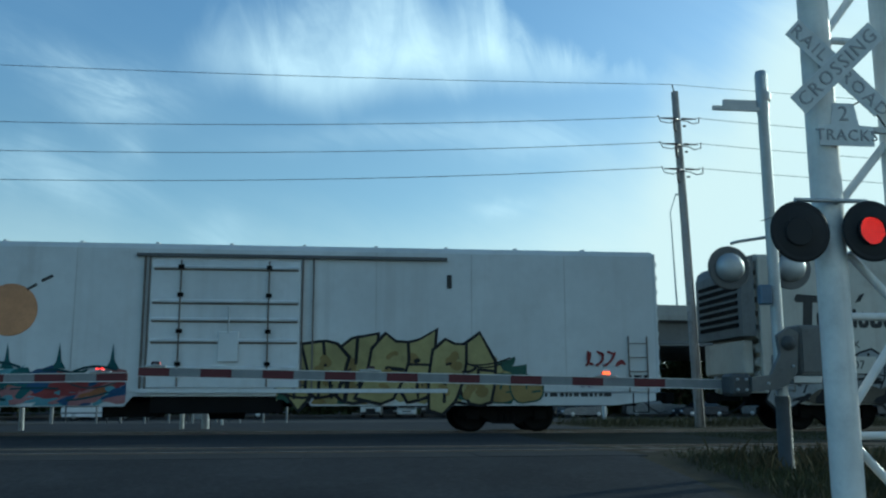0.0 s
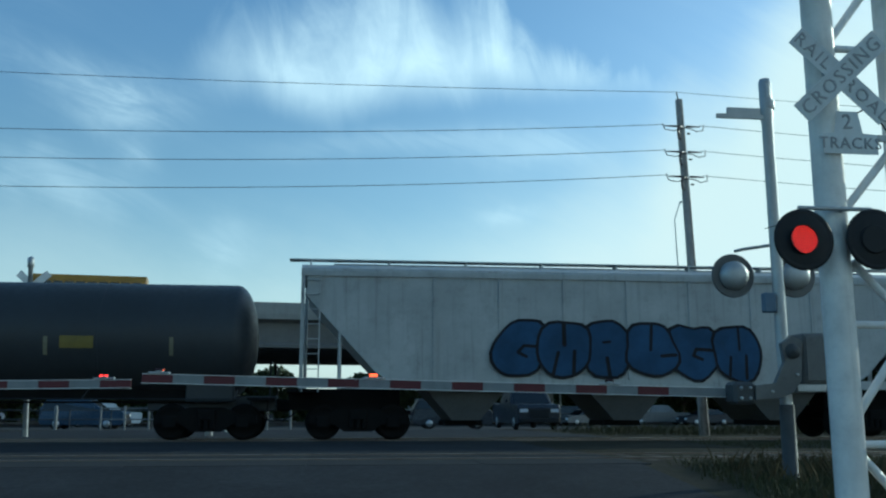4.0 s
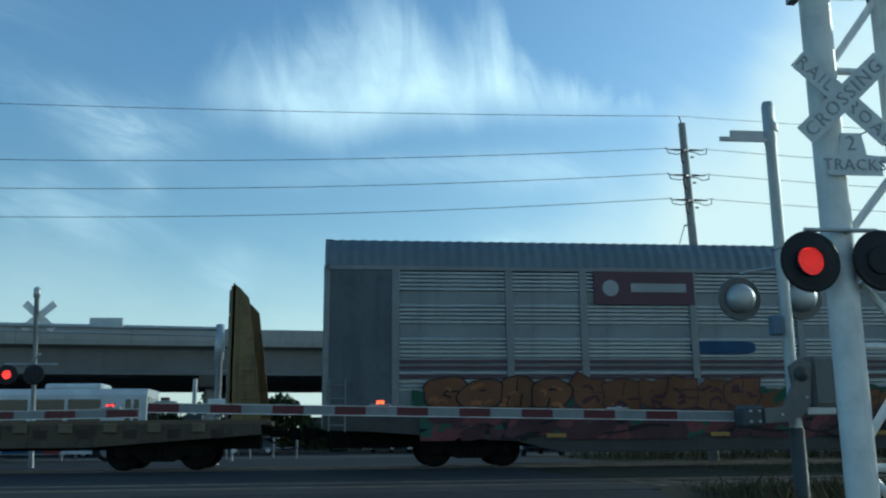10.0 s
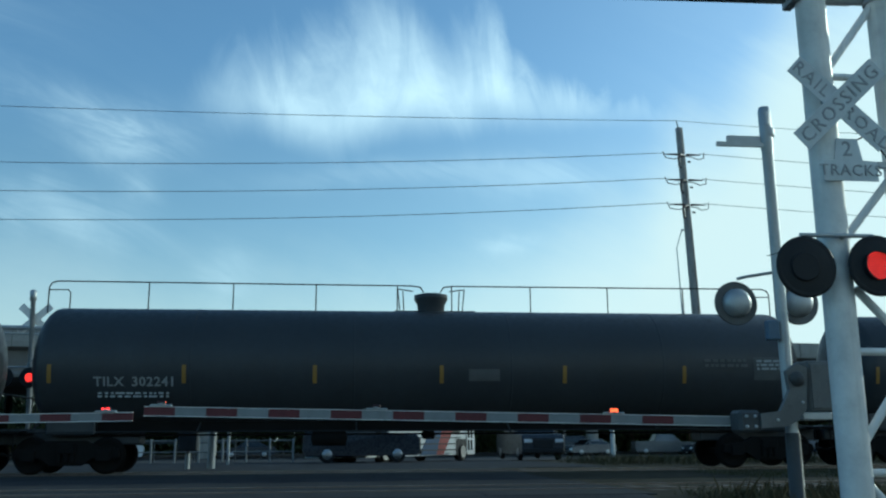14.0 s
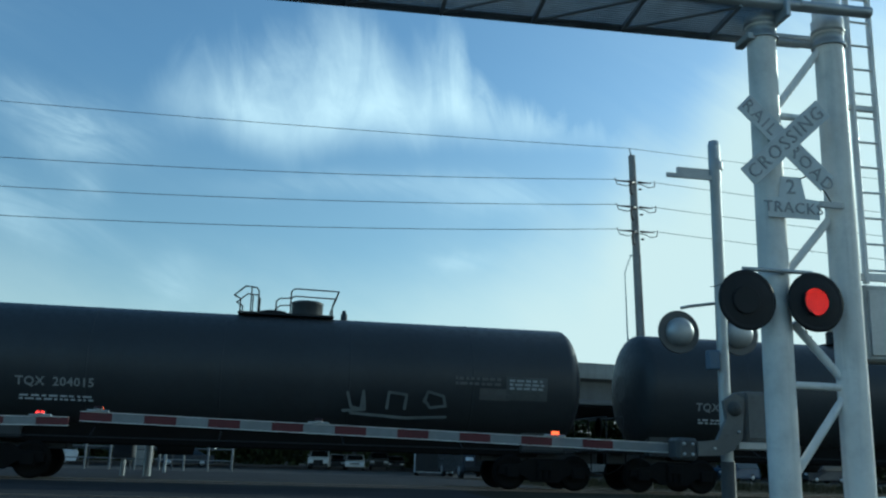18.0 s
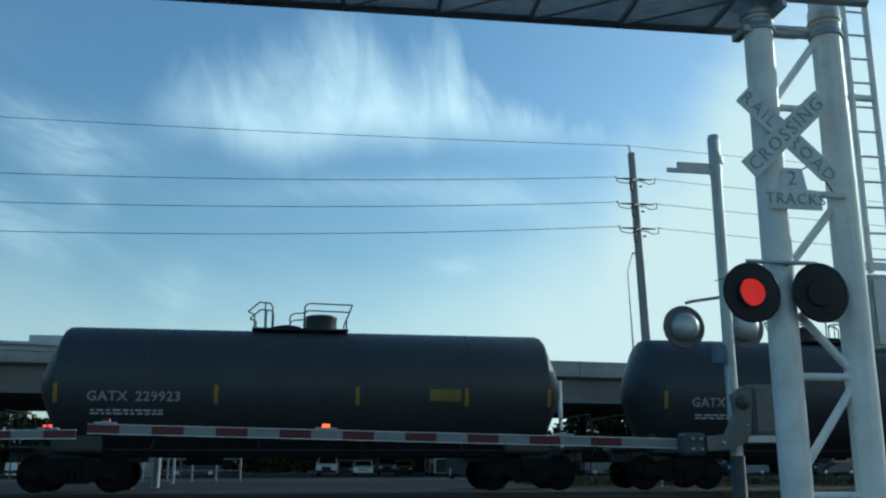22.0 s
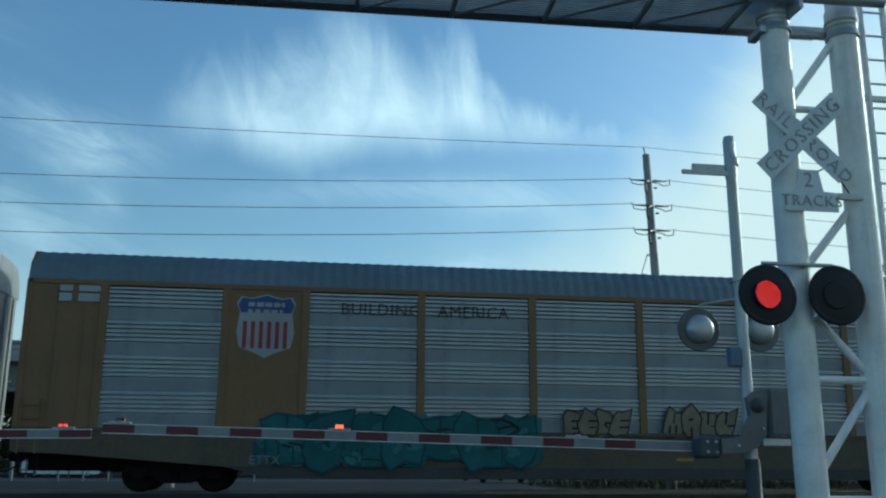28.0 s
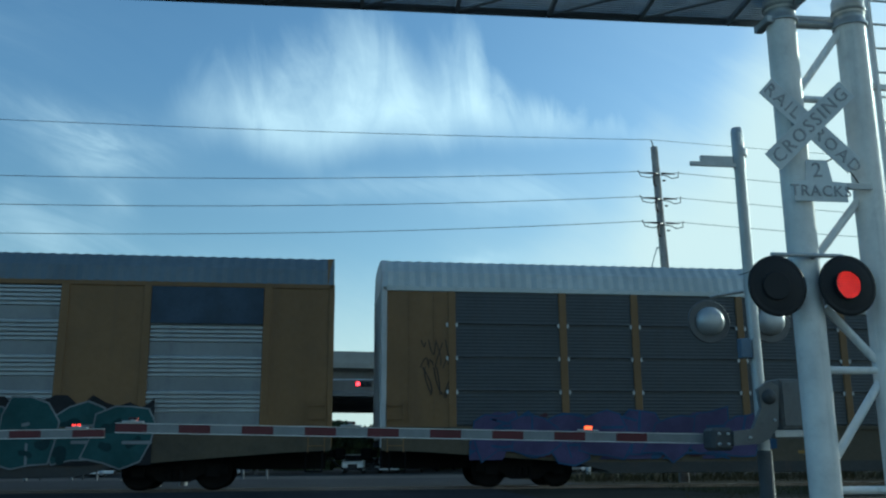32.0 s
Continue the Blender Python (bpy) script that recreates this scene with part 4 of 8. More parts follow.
def tank_car(x0, L, R, zc, material, text, label, style="short", tapes=(), tape_m=None, ink=None, platform=None, seed=1, head=0.55, tx=1.6, walk=4.88, note=None, shift=-0.35, flip=1, size=0.30, belly=1.02, dome_r=0.42, cone=False, panel=None, note_z=2.55, rail_posts=(2.1, 2.16), short_posts=(), print_x=None, zt=2.28, note_w=0.8):
    """style: short (one small top platform) or long (rails along the whole top)."""
    car = car_base("tank_car", x0, label, "tank car")
    ink, tape_m = ink or mark_white, tape_m or tape_pale
    shell = part("shell", shared("shell/%.2f/%.2f/%.2f/%s" % (L, R, zc, material.name), lambda: tank_shell(L, R, zc, head, cone), material), material, car)
    top = zc + R
    r = random.Random(seed)
    for k in range(1, 5):
        x = L * k / 5
        part("weld_band", shared("band/%.2f/%.2f/%s" % (R, zc, material.name), lambda: Geo().lathe((-0.02, 0, zc), (1, 0, 0), [(0, R), (0.005, R + 0.006), (0.035, R + 0.006), (0.04, R)], 40), material), material, shell, at=pose(x, 0, 0))
    for xe in (0.0, L):
        s = 1 if xe == 0 else -1
        part("end_sill", Geo().box(min(xe - 0.55 * s, xe + 2.7 * s), max(xe - 0.55 * s, xe + 2.7 * s), -0.35, 0.35, 0.72, 1.12, 0.03), tank_black if material != tank_white else tank_white, car)
        part("saddle", Geo().box(min(xe + 0.5 * s, xe + 1.7 * s), max(xe + 0.5 * s, xe + 1.7 * s), -0.8, 0.8, 0.95, zc - R * 0.75, 0.04), tank_black if material != tank_white else tank_white, car)
        part("end_platform", Geo().box(min(xe - 0.5 * s, xe + 0.1 * s), max(xe - 0.5 * s, xe + 0.1 * s), -1.45, 1.45, 1.0, 1.06), iron, car)
        hr = part("end_rail", Geo().pipe([(xe - 0.45 * s, -1.4, 1.06), (xe - 0.45 * s, -1.4, 1.95), (xe - 0.45 * s, 1.4, 1.95), (xe - 0.45 * s, 1.4, 1.06)], 0.018, 6), galv if material == tank_white else black_m, car)
        part("brake_step", Geo().pipe([(xe - 0.4 * s, -1.45, 1.0), (xe - 0.4 * s, -1.47, 0.5), (xe + 0.0 * s, -1.47, 0.5), (xe + 0.0 * s, -1.45, 1.0)], 0.016, 6), iron, car)
        if s < 0:
            part("brake_wheel", Geo().lathe((xe + 0.5, -0.6, 1.7), (1, 0, 0), [(0, 0.26), (0.03, 0.27), (0.03, 0.22), (0, 0.21)], 16), iron, car)
    for xt in (1.12, L - 1.12):
        truck(car, xt)
    couplers(car, L, reach=0.9)
    # running boards and side rail
    rail_mat = galv if material == tank_white else black_m
    if platform:
        part("running_board", Geo().box(-0.3, L + 0.2, -1.55, -1.3, 1.02, 1.08), platform, car)
        part("side_rail", Geo().pipe([(-0.35, -1.52, 1.2), (L + 0.3, -1.52, 1.2)], 0.02, 6), platform, car)
        for k in range(7):
            part("rail_post", Geo().box(0.2 + k * (L - 0.4) / 6 - 0.02, 0.2 + k * (L - 0.4) / 6 + 0.02, -1.54, -1.5, 0.82, 1.22), platform, car)
    else:
        part("side_rail", Geo().pipe([(0.3, -1.50, 1.02), (L - 0.3, -1.50, 1.02)], 0.018, 6), rail_mat, car)
        for k in range(6):
            part("rail_bracket", Geo().pipe([(0.4 + k * (L - 0.8) / 5, -1.5, 1.02), (0.4 + k * (L - 0.8) / 5, -0.9, 1.25)], 0.02, 6), rail_mat, car)
    mid = L / 2
    part("bottom_outlet", Geo().lathe((mid, 0, zc - R - 0.35), (0, 0, 1), [(0, 0.14), (0.1, 0.2), (0.2, 0.16), (0.45, 0.2)], 14).box(mid - 0.6, mid + 0.6, -0.25, 0.25, zc - R - 0.12, zc - R + 0.06, 0.04), iron, car)
    part("belly_sill", Geo().box(1.2, L - 1.2, -0.6, 0.6, belly, zc - R + 0.2, 0.04), iron, car)
    part("brake_tank", Geo().lathe((mid - 3.1, -0.35, 0.85), (1, 0, 0), [(0, 0.0), (0.05, 0.2), (0.9, 0.2), (0.95, 0.0)], 14), iron, car)
    part("brake_pipe", Geo().tube((1.5, -0.4, 0.95), (L - 1.5, -0.4, 0.95), 0.03, n=6), iron, car)
    if style == "short":
        mid += shift
        plat = part("top_platform", Geo().box(mid - flip * 1.25, mid + flip * 1.25, -0.62, 0.62, top - 0.02, top + 0.03), rail_mat, car)
        part("dome", Geo().lathe((mid + flip * 0.55, 0, top - 0.05), (0, 0, 1), [(0, dome_r), (0.42, dome_r), (0.46, dome_r * 1.05), (0.5, dome_r * 0.85), (0.54, 0.0)], 20), material, car, "round valve housing")
        for dv in (-1.75, 1.7) if dome_r < 0.25 else ():
            part("vent", Geo().lathe((mid + dv, 0, top - 0.04), (0, 0, 1), [(0, 0.1), (0.2, 0.1), (0.22, 0.17), (0.34, 0.17), (0.37, 0.0)], 12), material, car, "mushroom vent")
        part("manway", Geo().lathe((mid - flip * 0.35, 0, top - 0.05), (0, 0, 1), [(0, 0.32), (0.14, 0.32), (0.14, 0.37), (0.18, 0.37), (0.22, 0.2), (0.24, 0.0)], 18), material, car, "bolted manway lid")
        for s in (-1, 1):
            part("guard_rail", Geo().pipe([(mid + flip * 0.1, s * 0.6, top), (mid + flip * 0.1, s * 0.6, top + 0.62), (mid + flip * 0.2, s * 0.6, top + 0.7), (mid + flip * 1.35, s * 0.6, top + 0.68), (mid + flip * 1.2, s * 0.6, top + 0.3), (mid + flip * 1.2, s * 0.6, top)], 0.02, 6), rail_mat, plat)
            part("guard_rail", Geo().pipe([(mid - flip * 1.2, s * 0.6, top), (mid - flip * 1.2, s * 0.6, top + 0.36), (mid - flip * 1.37, s * 0.6, top + 0.44), (mid - flip * 1.08, s * 0.6, top + 0.7), (mid - flip * 0.8, s * 0.6, top + 0.67), (mid - flip * 0.74, s * 0.6, top + 0.58), (mid - flip * 0.74, s * 0.6, top)], 0.02, 6), rail_mat, plat)
            part("rail_post", Geo().tube((mid - flip * 0.93, s * 0.6, top), (mid - flip * 0.93, s * 0.6, top + 0.69), 0.017, n=6), rail_mat, plat)
            part("guard_rail", Geo().pipe([(mid - flip * 0.28, s * 0.6, top), (mid - flip * 0.28, s * 0.6, top + 0.34), (mid - flip * 0.18, s * 0.6, top + 0.42), (mid + flip * 0.1, s * 0.6, top + 0.44)], 0.018, 6), rail_mat, plat)
        part("guard_rail", Geo().pipe([(mid + flip * 1.35, -0.6, top + 0.68), (mid + flip * 1.35, 0.6, top + 0.68)], 0.02, 6), rail_mat, plat)
        if not cone:
            part("relief_valve", Geo().lathe((mid + flip * 1.55, 0, top - 0.03), (0, 0, 1), [(0, 0.09), (0.2, 0.09), (0.22, 0.06), (0.3, 0.05)], 12), material, car)
        if platform:
            lad = part("ladder", Geo().box(mid - 0.35, mid - 0.32, -R - 0.16, -R - 0.13, 0.5, zc + R * 0.55), platform, car)
            part("stile", Geo().box(mid + 0.12, mid + 0.15, -R - 0.16, -R - 0.13, 0.5, zc + R * 0.55), platform, lad)
            for k in range(9):
                part("rung", Geo().tube((mid - 0.34, -R - 0.145, 0.6 + 0.34 * k), (mid + 0.14, -R - 0.145, 0.6 + 0.34 * k), 0.014, n=6), platform, lad)
    else:
        xm = mid + (0.0 if style == "long" else 0.08)
        part("dome", Geo().lathe((xm, 0, top - 0.05), (0, 0, 1), [(0, 0.36), (0.25, 0.38), (0.38, 0.46), (0.5, 0.46), (0.54, 0.3), (0.56, 0.0)], 20), material, car, "flared valve bonnet")
        pw = 0.6 if style == "long" else 0.3
        plat = part("top_platform", Geo().box(xm - (5.2 if style == "long" else 1.0), xm + 1.2, -pw * 0.5, pw * 0.5, top - 0.03, top + 0.015), rail_mat, car)

        def hoop(y, pts, r=0.019):
            part("guard_rail", Geo().pipe([(x, y, top + z) for x, z in pts], r, 6), rail_mat, plat)

        def post(y, x, h=0.72):
            part("rail_post", Geo().tube((x, y, top - 0.13), (x, y, top + h), 0.017, n=6), rail_mat, plat)
        if style == "long":
            p, q, e = xm - walk, xm + 1.25, xm - walk - 1.1
            y = -0.58
            hoop(y, [(p, -0.13), (p, 0.56), (p + 0.06, 0.67), (p + 0.18, 0.72), (q, 0.68), (q, -0.13)])
            hoop(y, [(p + 0.32, -0.13), (p + 0.32, 0.28), (p + 0.42, 0.4), (xm - 0.55, 0.38), (xm - 0.45, 0.3), (xm - 0.45, -0.13)], 0.016)
            hoop(y, [(xm + 0.6, -0.13), (xm + 0.6, 0.56), (xm + 0.7, 0.7)], 0.016)
            hoop(y, [(xm + 0.62, 0.36), (xm + 1.0, 0.38), (q, 0.68)], 0.016)
            post(y, xm + 1.0, 0.38)
            for x in rail_posts:
                post(y, p + x, 0.7)
            for x in short_posts:
                post(y, p + x, 0.39)
            # the short hoop at the head of the ladder
            hoop(y, [(e, -0.13), (e, 0.72), (e + 0.24, 0.7), (e + 0.38, 0.6), (e + 0.38, -0.13)])
            hoop(y, [(e + 0.05, 0.66), (e + 0.24, 0.42), (e + 0.24, -0.13)], 0.016)
            hoop(y, [(e + 0.28, 0.42), (e + 0.52, 0.4), (e + 0.66, 0.26), (e + 0.66, -0.13)], 0.016)
        else:
            y = -0.06
            for p, q in ((0.1, xm - 0.2), (L - 0.3, xm + 0.25)):
                d = 1 if q > p else -1
                hoop(y, [(p, -0.13), (p, 0.56), (p + d * 0.06, 0.68), (p + d * 0.2, 0.73), (q - d * 0.35, 0.71), (q - d * 0.1, 0.68), (q, 0.52)])
                hoop(y, [(p + d * 0.02, 0.5), (p + d * 0.48, 0.5), (p + d * 0.55, 0.42), (p + d * 0.55, -0.13)], 0.016)
                for k in range(4):
                    post(y, p + d * (2.55 + 2.2 * k))
                hoop(y, [(xm - d * 0.84, -0.13), (xm - d * 0.92, 0.62), (xm - d * 0.5, 0.56)], 0.017)
                hoop(y, [(xm - d * 0.74, -0.13), (xm - d * 0.78, 0.56)], 0.017)
    # tape marks, reporting marks and notices on the near side, fixed to the curved shell
    def on_shell(z):
        return -math.sqrt(max(0.01, R * R - (z - zc) ** 2)) - 0.012
    for x in tapes:
        g = Geo()
        zs = [zc - 0.05 - 0.45 * i / 3 for i in range(4)] if material != tank_white else [zc - 0.05 - 0.5 * i / 3 for i in range(4)]
        for za, zb in zip(zs, zs[1:]):
            g.add([(x - 0.05, on_shell(za), za), (x + 0.05, on_shell(za), za), (x + 0.05, on_shell(zb), zb), (x - 0.05, on_shell(zb), zb)], [(0, 1, 2, 3)])
        part("reflective_tape", g, tape_m, car, "strip of reflective tape")
    if text:
        lean = math.degrees(math.asin(max(-0.9, min(0.9, (zt - zc) / R))))
        xt = tx
        for word in text.split():
            me = lettering(word, size, ink, 0.002, "LEFT", 0, 1.08, 0.007)
            part("reporting_mark", me, ink, car, "painted reporting mark", at=pose(xt, on_shell(zt) - 0.01, zt, -lean))
            xt += max(v.co.x for v in me.vertices) + 0.17
    bars(car, tx + 0.1, on_shell(1.95) - 0.02, 1.98, 1.7, 0.16, 2, ink, seed)
    if print_x:
        bars(car, print_x, on_shell(2.3) - 0.02, 2.42, 0.7, 0.25, 3, ink, seed + 5)
    if panel:
        g = Geo()
        zs = [2.87 - 0.12 * k for k in range(6)]
        for za, zb in zip(zs, zs[1:]):
            g.add([(panel, on_shell(za), za), (panel + 1.1, on_shell(za), za), (panel + 1.1, on_shell(zb), zb), (panel, on_shell(zb), zb)], [(0, 1, 2, 3)])
        part("stencil_panel", g, mat("stencil_grey", (0.085, 0.088, 0.088), 0.6, dirt=0.6, dirt_color=(0.035, 0.035, 0.035), scale=1.5, bump=0), car, "worn grey stencil panel")
        bars(car, panel + 0.08, -R - 0.02, 2.8, 0.95, 0.3, 3, ink, seed + 9)
        bars(car, panel - 1.35, on_shell(2.75) - 0.02, 2.82, 1.2, 0.26, 2, mat("faded_print", (0.1, 0.1, 0.1), 0.6, bump=0), seed + 11)
    g = Geo()
    xa = note or L * r.uniform(0.74, 0.8)
    for za, zb in ((note_z, note_z - 0.15), (note_z - 0.15, note_z - 0.3)):
        g.add([(xa, on_shell(za), za), (xa + note_w, on_shell(za), za), (xa + note_w, on_shell(zb), zb), (xa, on_shell(zb), zb)], [(0, 1, 2, 3)])
    part("notice", g, mat("notice_yellow", (0.2, 0.155, 0.035), 0.6, dirt=0.4, bump=0) if seed % 2 else mat("notice_grey", (0.10, 0.10, 0.10), 0.6, dirt=0.4, bump=0), car, "faded notice panel")
    return car


# ---- insulated boxcars ----
def box_car(x0, L, material, text, label, door_x, brand_x=None, brand_m=None, inset=4.1, lead=2.45, brand_s=0.95):
    car = car_base("box_car", x0, label, "boxcar")
    H, W, zb = 4.74, 1.58, 1.0
    prof = [(-W, zb), (W, zb), (W, H - 0.18), (W - 0.06, H - 0.05), (W - 0.3, H), (0, H + 0.07), (-W + 0.3, H), (-W + 0.06, H - 0.05), (-W, H - 0.18)]
    body = part("body", Geo().extrude(prof, "x", 0.05, L - 0.05), material, car)
    for k in range(1, 12):
        part("roof_rib", shared("roof_rib/box", lambda: Geo().extrude([(-W + 0.3, H - 0.02), (0, H + 0.05), (W - 0.3, H - 0.02), (W - 0.3, H + 0.04), (0, H + 0.11), (-W + 0.3, H + 0.04)], "x", -0.04, 0.04), material), material, body, at=pose(L * k / 12, 0, 0))
    for xe, s in ((0.0, -1), (L, 1)):
        for k in range(9):
            z = 1.3 + k * 0.37
            part("end_rib", Geo().extrude([(xe, z), (xe + s * 0.10, z + 0.06), (xe + s * 0.12, z + 0.14), (xe + s * 0.07, z + 0.24), (xe, z + 0.27)], "y", -W + 0.16, W - 0.16), material, body, "raised rib of the end wall")
        for sy in (-1, 1):
            part("corner_post", Geo().box(min(xe - s * 0.06, xe + s * 0.03), max(xe - s * 0.06, xe + s * 0.03), min(sy * (W - 0.14), sy * (W + 0.012)), max(sy * (W - 0.14), sy * (W + 0.012)), zb, H - 0.1, 0.02), material, body)
        side_ladder(car, xe - s * 0.55, -W, 1.0, 2.45, rod_rust, 0.5, 4)
        part("stirrup", Geo().pipe([(xe - s * 0.3, -W, 1.0), (xe - s * 0.3, -W, 0.5), (xe - s * 0.7, -W, 0.5), (xe - s * 0.7, -W, 1.0)], 0.018, 6), iron, car)
        part("end_platform", Geo().box(min(xe, xe + s * 0.35), max(xe, xe + s * 0.35), -1.3, 1.3, 1.25, 1.3), iron, car)
    unit_m = mat("cooler_grey", (0.13, 0.14, 0.145), 0.6, 0.2, dirt=0.5, dirt_color=(0.05, 0.05, 0.05), scale=0.8, streak=0.4)
    unit = part("cooling_unit", Geo().extrude([(-0.13, 2.5), (-0.5, 2.5), (-0.5, 4.3), (-0.43, 4.52), (-0.3, 4.63), (-0.13, 4.68)], "y", -W + 0.05, W - 0.05), unit_m, car, "dark cooling unit on the end wall")
    for k in range(7):
        part("louvre", Geo().box(-0.53, -0.5, -W + 0.3, W - 0.3, 2.75 + 0.2 * k, 2.86 + 0.2 * k), iron, unit)
    part("fuel_tank", Geo().box(-0.42, -0.12, -W + 0.3, W - 0.3, 1.5, 2.4, 0.04), material, car)
    part("side_sill", Geo().extrude([(0.1, 1.02), (L - 0.1, 1.02), (L - 0.1, 0.80), (L - 1.2, 0.68), (door_x + 4.0, 0.68), (door_x + 3.8, 0.92), (door_x - 0.3, 0.92), (door_x - 0.5, 0.68), (1.2, 0.68), (0.1, 0.80)], "y", -W + 0.0, -W + 0.08), material, car)
    part("center_sill", Geo().box(0.2, L - 0.2, -0.3, 0.3, 0.66, 1.02), iron, car)
    # plug door with its frame and rods
    d0, d1 = door_x, door_x + 3.7
    door = part("door", Geo().box(d0, d1, -W - 0.07, -W + 0.02, 1.12, 4.28, 0.02), material, car, "sliding plug door")
    for z in (1.6, 2.28, 2.8, 3.25, 4.1):
        part("door_rib", Geo().extrude([(-W - 0.07, z - 0.045), (-W - 0.15, z - 0.03), (-W - 0.15, z + 0.02), (-W - 0.07, z + 0.045)], "x", d0 + 0.08, d1 - 0.08), material, door)
        # thin dark line directly below each rib
        part("rib_grime", Geo().box(d0 + 0.08, d1 - 0.08, -W - 0.078, -W - 0.07, z - 0.085, z - 0.045), rod_rust, door, "dark line under the rib")
    for x in (d0 + 0.75, d0 + 2.9):
        part("lock_rod", Geo().tube((x, -W - 0.14, 1.15), (x, -W - 0.14, 4.26), 0.022, n=8), rod_rust, door, "rusty lock rod")
        for z in (1.7, 2.5, 3.4, 4.1):
            part("rod_keeper", Geo().box(x - 0.07, x + 0.07, -W - 0.17, -W - 0.1, z - 0.05, z + 0.05), iron, door)
    part("lock_box", Geo().box(d0 + 1.7, d0 + 2.2, -W - 0.16, -W - 0.07, 1.75, 2.5, 0.02), material, door)
    part("door_handle", Geo().tube((d0 + 1.95, -W - 0.19, 2.45), (d0 + 1.95, -W - 0.19, 3.1), 0.02, n=8), galv, door)
    part("door_track", Geo().box(d0 - 0.35, d1 + 3.7, -W - 0.1, -W + 0.0, 4.36, 4.44), mat("track_dark", (0.10, 0.10, 0.10), 0.6, dirt=0.4), car, "dark upper door track")
    part("door_track", Geo().box(d0 - 0.2, d1 + 3.7, -W - 0.1, -W + 0.0, 1.0, 1.1), material, car)
    for x in (d0 - 0.14, d0 - 0.02, d1 + 0.03, d1 + 0.3):
        part("door_post", Geo().box(x - 0.02, x + 0.02, -W - 0.085, -W, 1.08, 4.4), rod_rust, car, "dark rusty door edge")
    part("hook_plate", Geo().box(d1 + 3.7, d1 + 3.82, -W - 0.03, -W, 3.65, 4.0, 0.01), mark_black, car)
    for k in range(1, 9):
        x = L * k / 9
        if not d0 - 0.4 < x < d1 + 0.5:
            part("side_seam", Geo().box(x - 0.012, x + 0.012, -W - 0.008, -W, zb + 0.02, H - 0.2), seam_pale if material is reefer_white else seam_dark, car)
    bars(car, d0 + 2.2, -W - 0.075, 1.62, 1.1, 0.3, 3, mark_black, 7)
    if brand_x is not None:
        # brand word as plain shapes in its colour
        g = Geo()
        r = random.Random(3)
        x = brand_x
        ya, yb = -W - 0.012, -W - 0.004
        k_ = brand_s
        hook = [(0, 3.60), (0.1, 3.78), (1.0, 3.72), (0.95, 3.5), (0.62, 3.52), (0.55, 2.72), (0.24, 2.72), (0.3, 3.52), (0.08, 3.52)]
        part("brand_shape", Geo().extrude([(x + a * k_, 2.72 + (b - 2.72) * k_) for a, b in hook], "y", ya, yb), brand_m, car, "green brand lettering as plain shapes")
        x += 0.72 * k_
        for k in range(8):
            w = (0.26, 0.42, 0.42, 0.15, 0.36, 0.42, 0.42, 0.42)[k] * k_
            top, low = 2.72 + (0.62 if k == 3 else 0.5) * k_, 2.72 - (0.2 if k == 2 else 0.0)
            n = 14
            ring = [(x + w / 2 + w / 2 * math.copysign(abs(math.cos(q)) ** 0.6, math.cos(q)), (top + low) / 2 + (top - low) / 2 * math.copysign(abs(math.sin(q)) ** 0.6, math.sin(q))) for q in [math.tau * (i + 0.5) / n for i in range(n)]]
            part("brand_shape", Geo().extrude(ring, "y", ya, yb), brand_m, car)
            if k in (1, 4, 5, 7):
                part("brand_counter", Geo().box(x + w * 0.38, x + w * 0.62, ya - 0.004, ya - 0.001, 2.72 + 0.15 * k_, 2.72 + 0.36 * k_), material, car, "gap in the brand shape")
            x += w + 0.035 * k_
        part("brand_leaf", Geo().extrude([(brand_x + 2.05 * k_, 3.4), (brand_x + 2.2 * k_, 3.6), (brand_x + 2.4 * k_, 3.68), (brand_x + 2.25 * k_, 3.45)], "y", ya, yb), brand_m, car)
        mark(car, text[0], 0.3, brand_x + 1.15, -W, 2.27, brand_m)
        part("number_patch", Geo().box(brand_x + 1.0, brand_x + 2.15, -W - 0.135, -W - 0.06, 1.5, 1.95), material, car, "clean patch behind the car number")
        mark(car, text[1], 0.32, brand_x + 1.15, -W - 0.136, 1.72, brand_m)
    part("underframe_box", Geo().box(door_x + 0.1, door_x + 3.3, -W + 0.1, -W + 0.5, 0.5, 0.93, 0.03), iron, car)
    for xt in (lead, L - inset):
        truck(car, xt)
    couplers(car, L, reach=0.95)
    part("brake_tank", Geo().lathe((L / 2 - 0.5, -0.7, 0.55), (1, 0, 0), [(0, 0.0), (0.05, 0.2), (0.9, 0.2), (0.95, 0.0)], 14), iron, car)
    part("underframe_box", Geo().box(L / 2 - 3.0, L / 2 - 1.6, -1.1, -0.4, 0.42, 0.8, 0.03), iron, car)
    return car


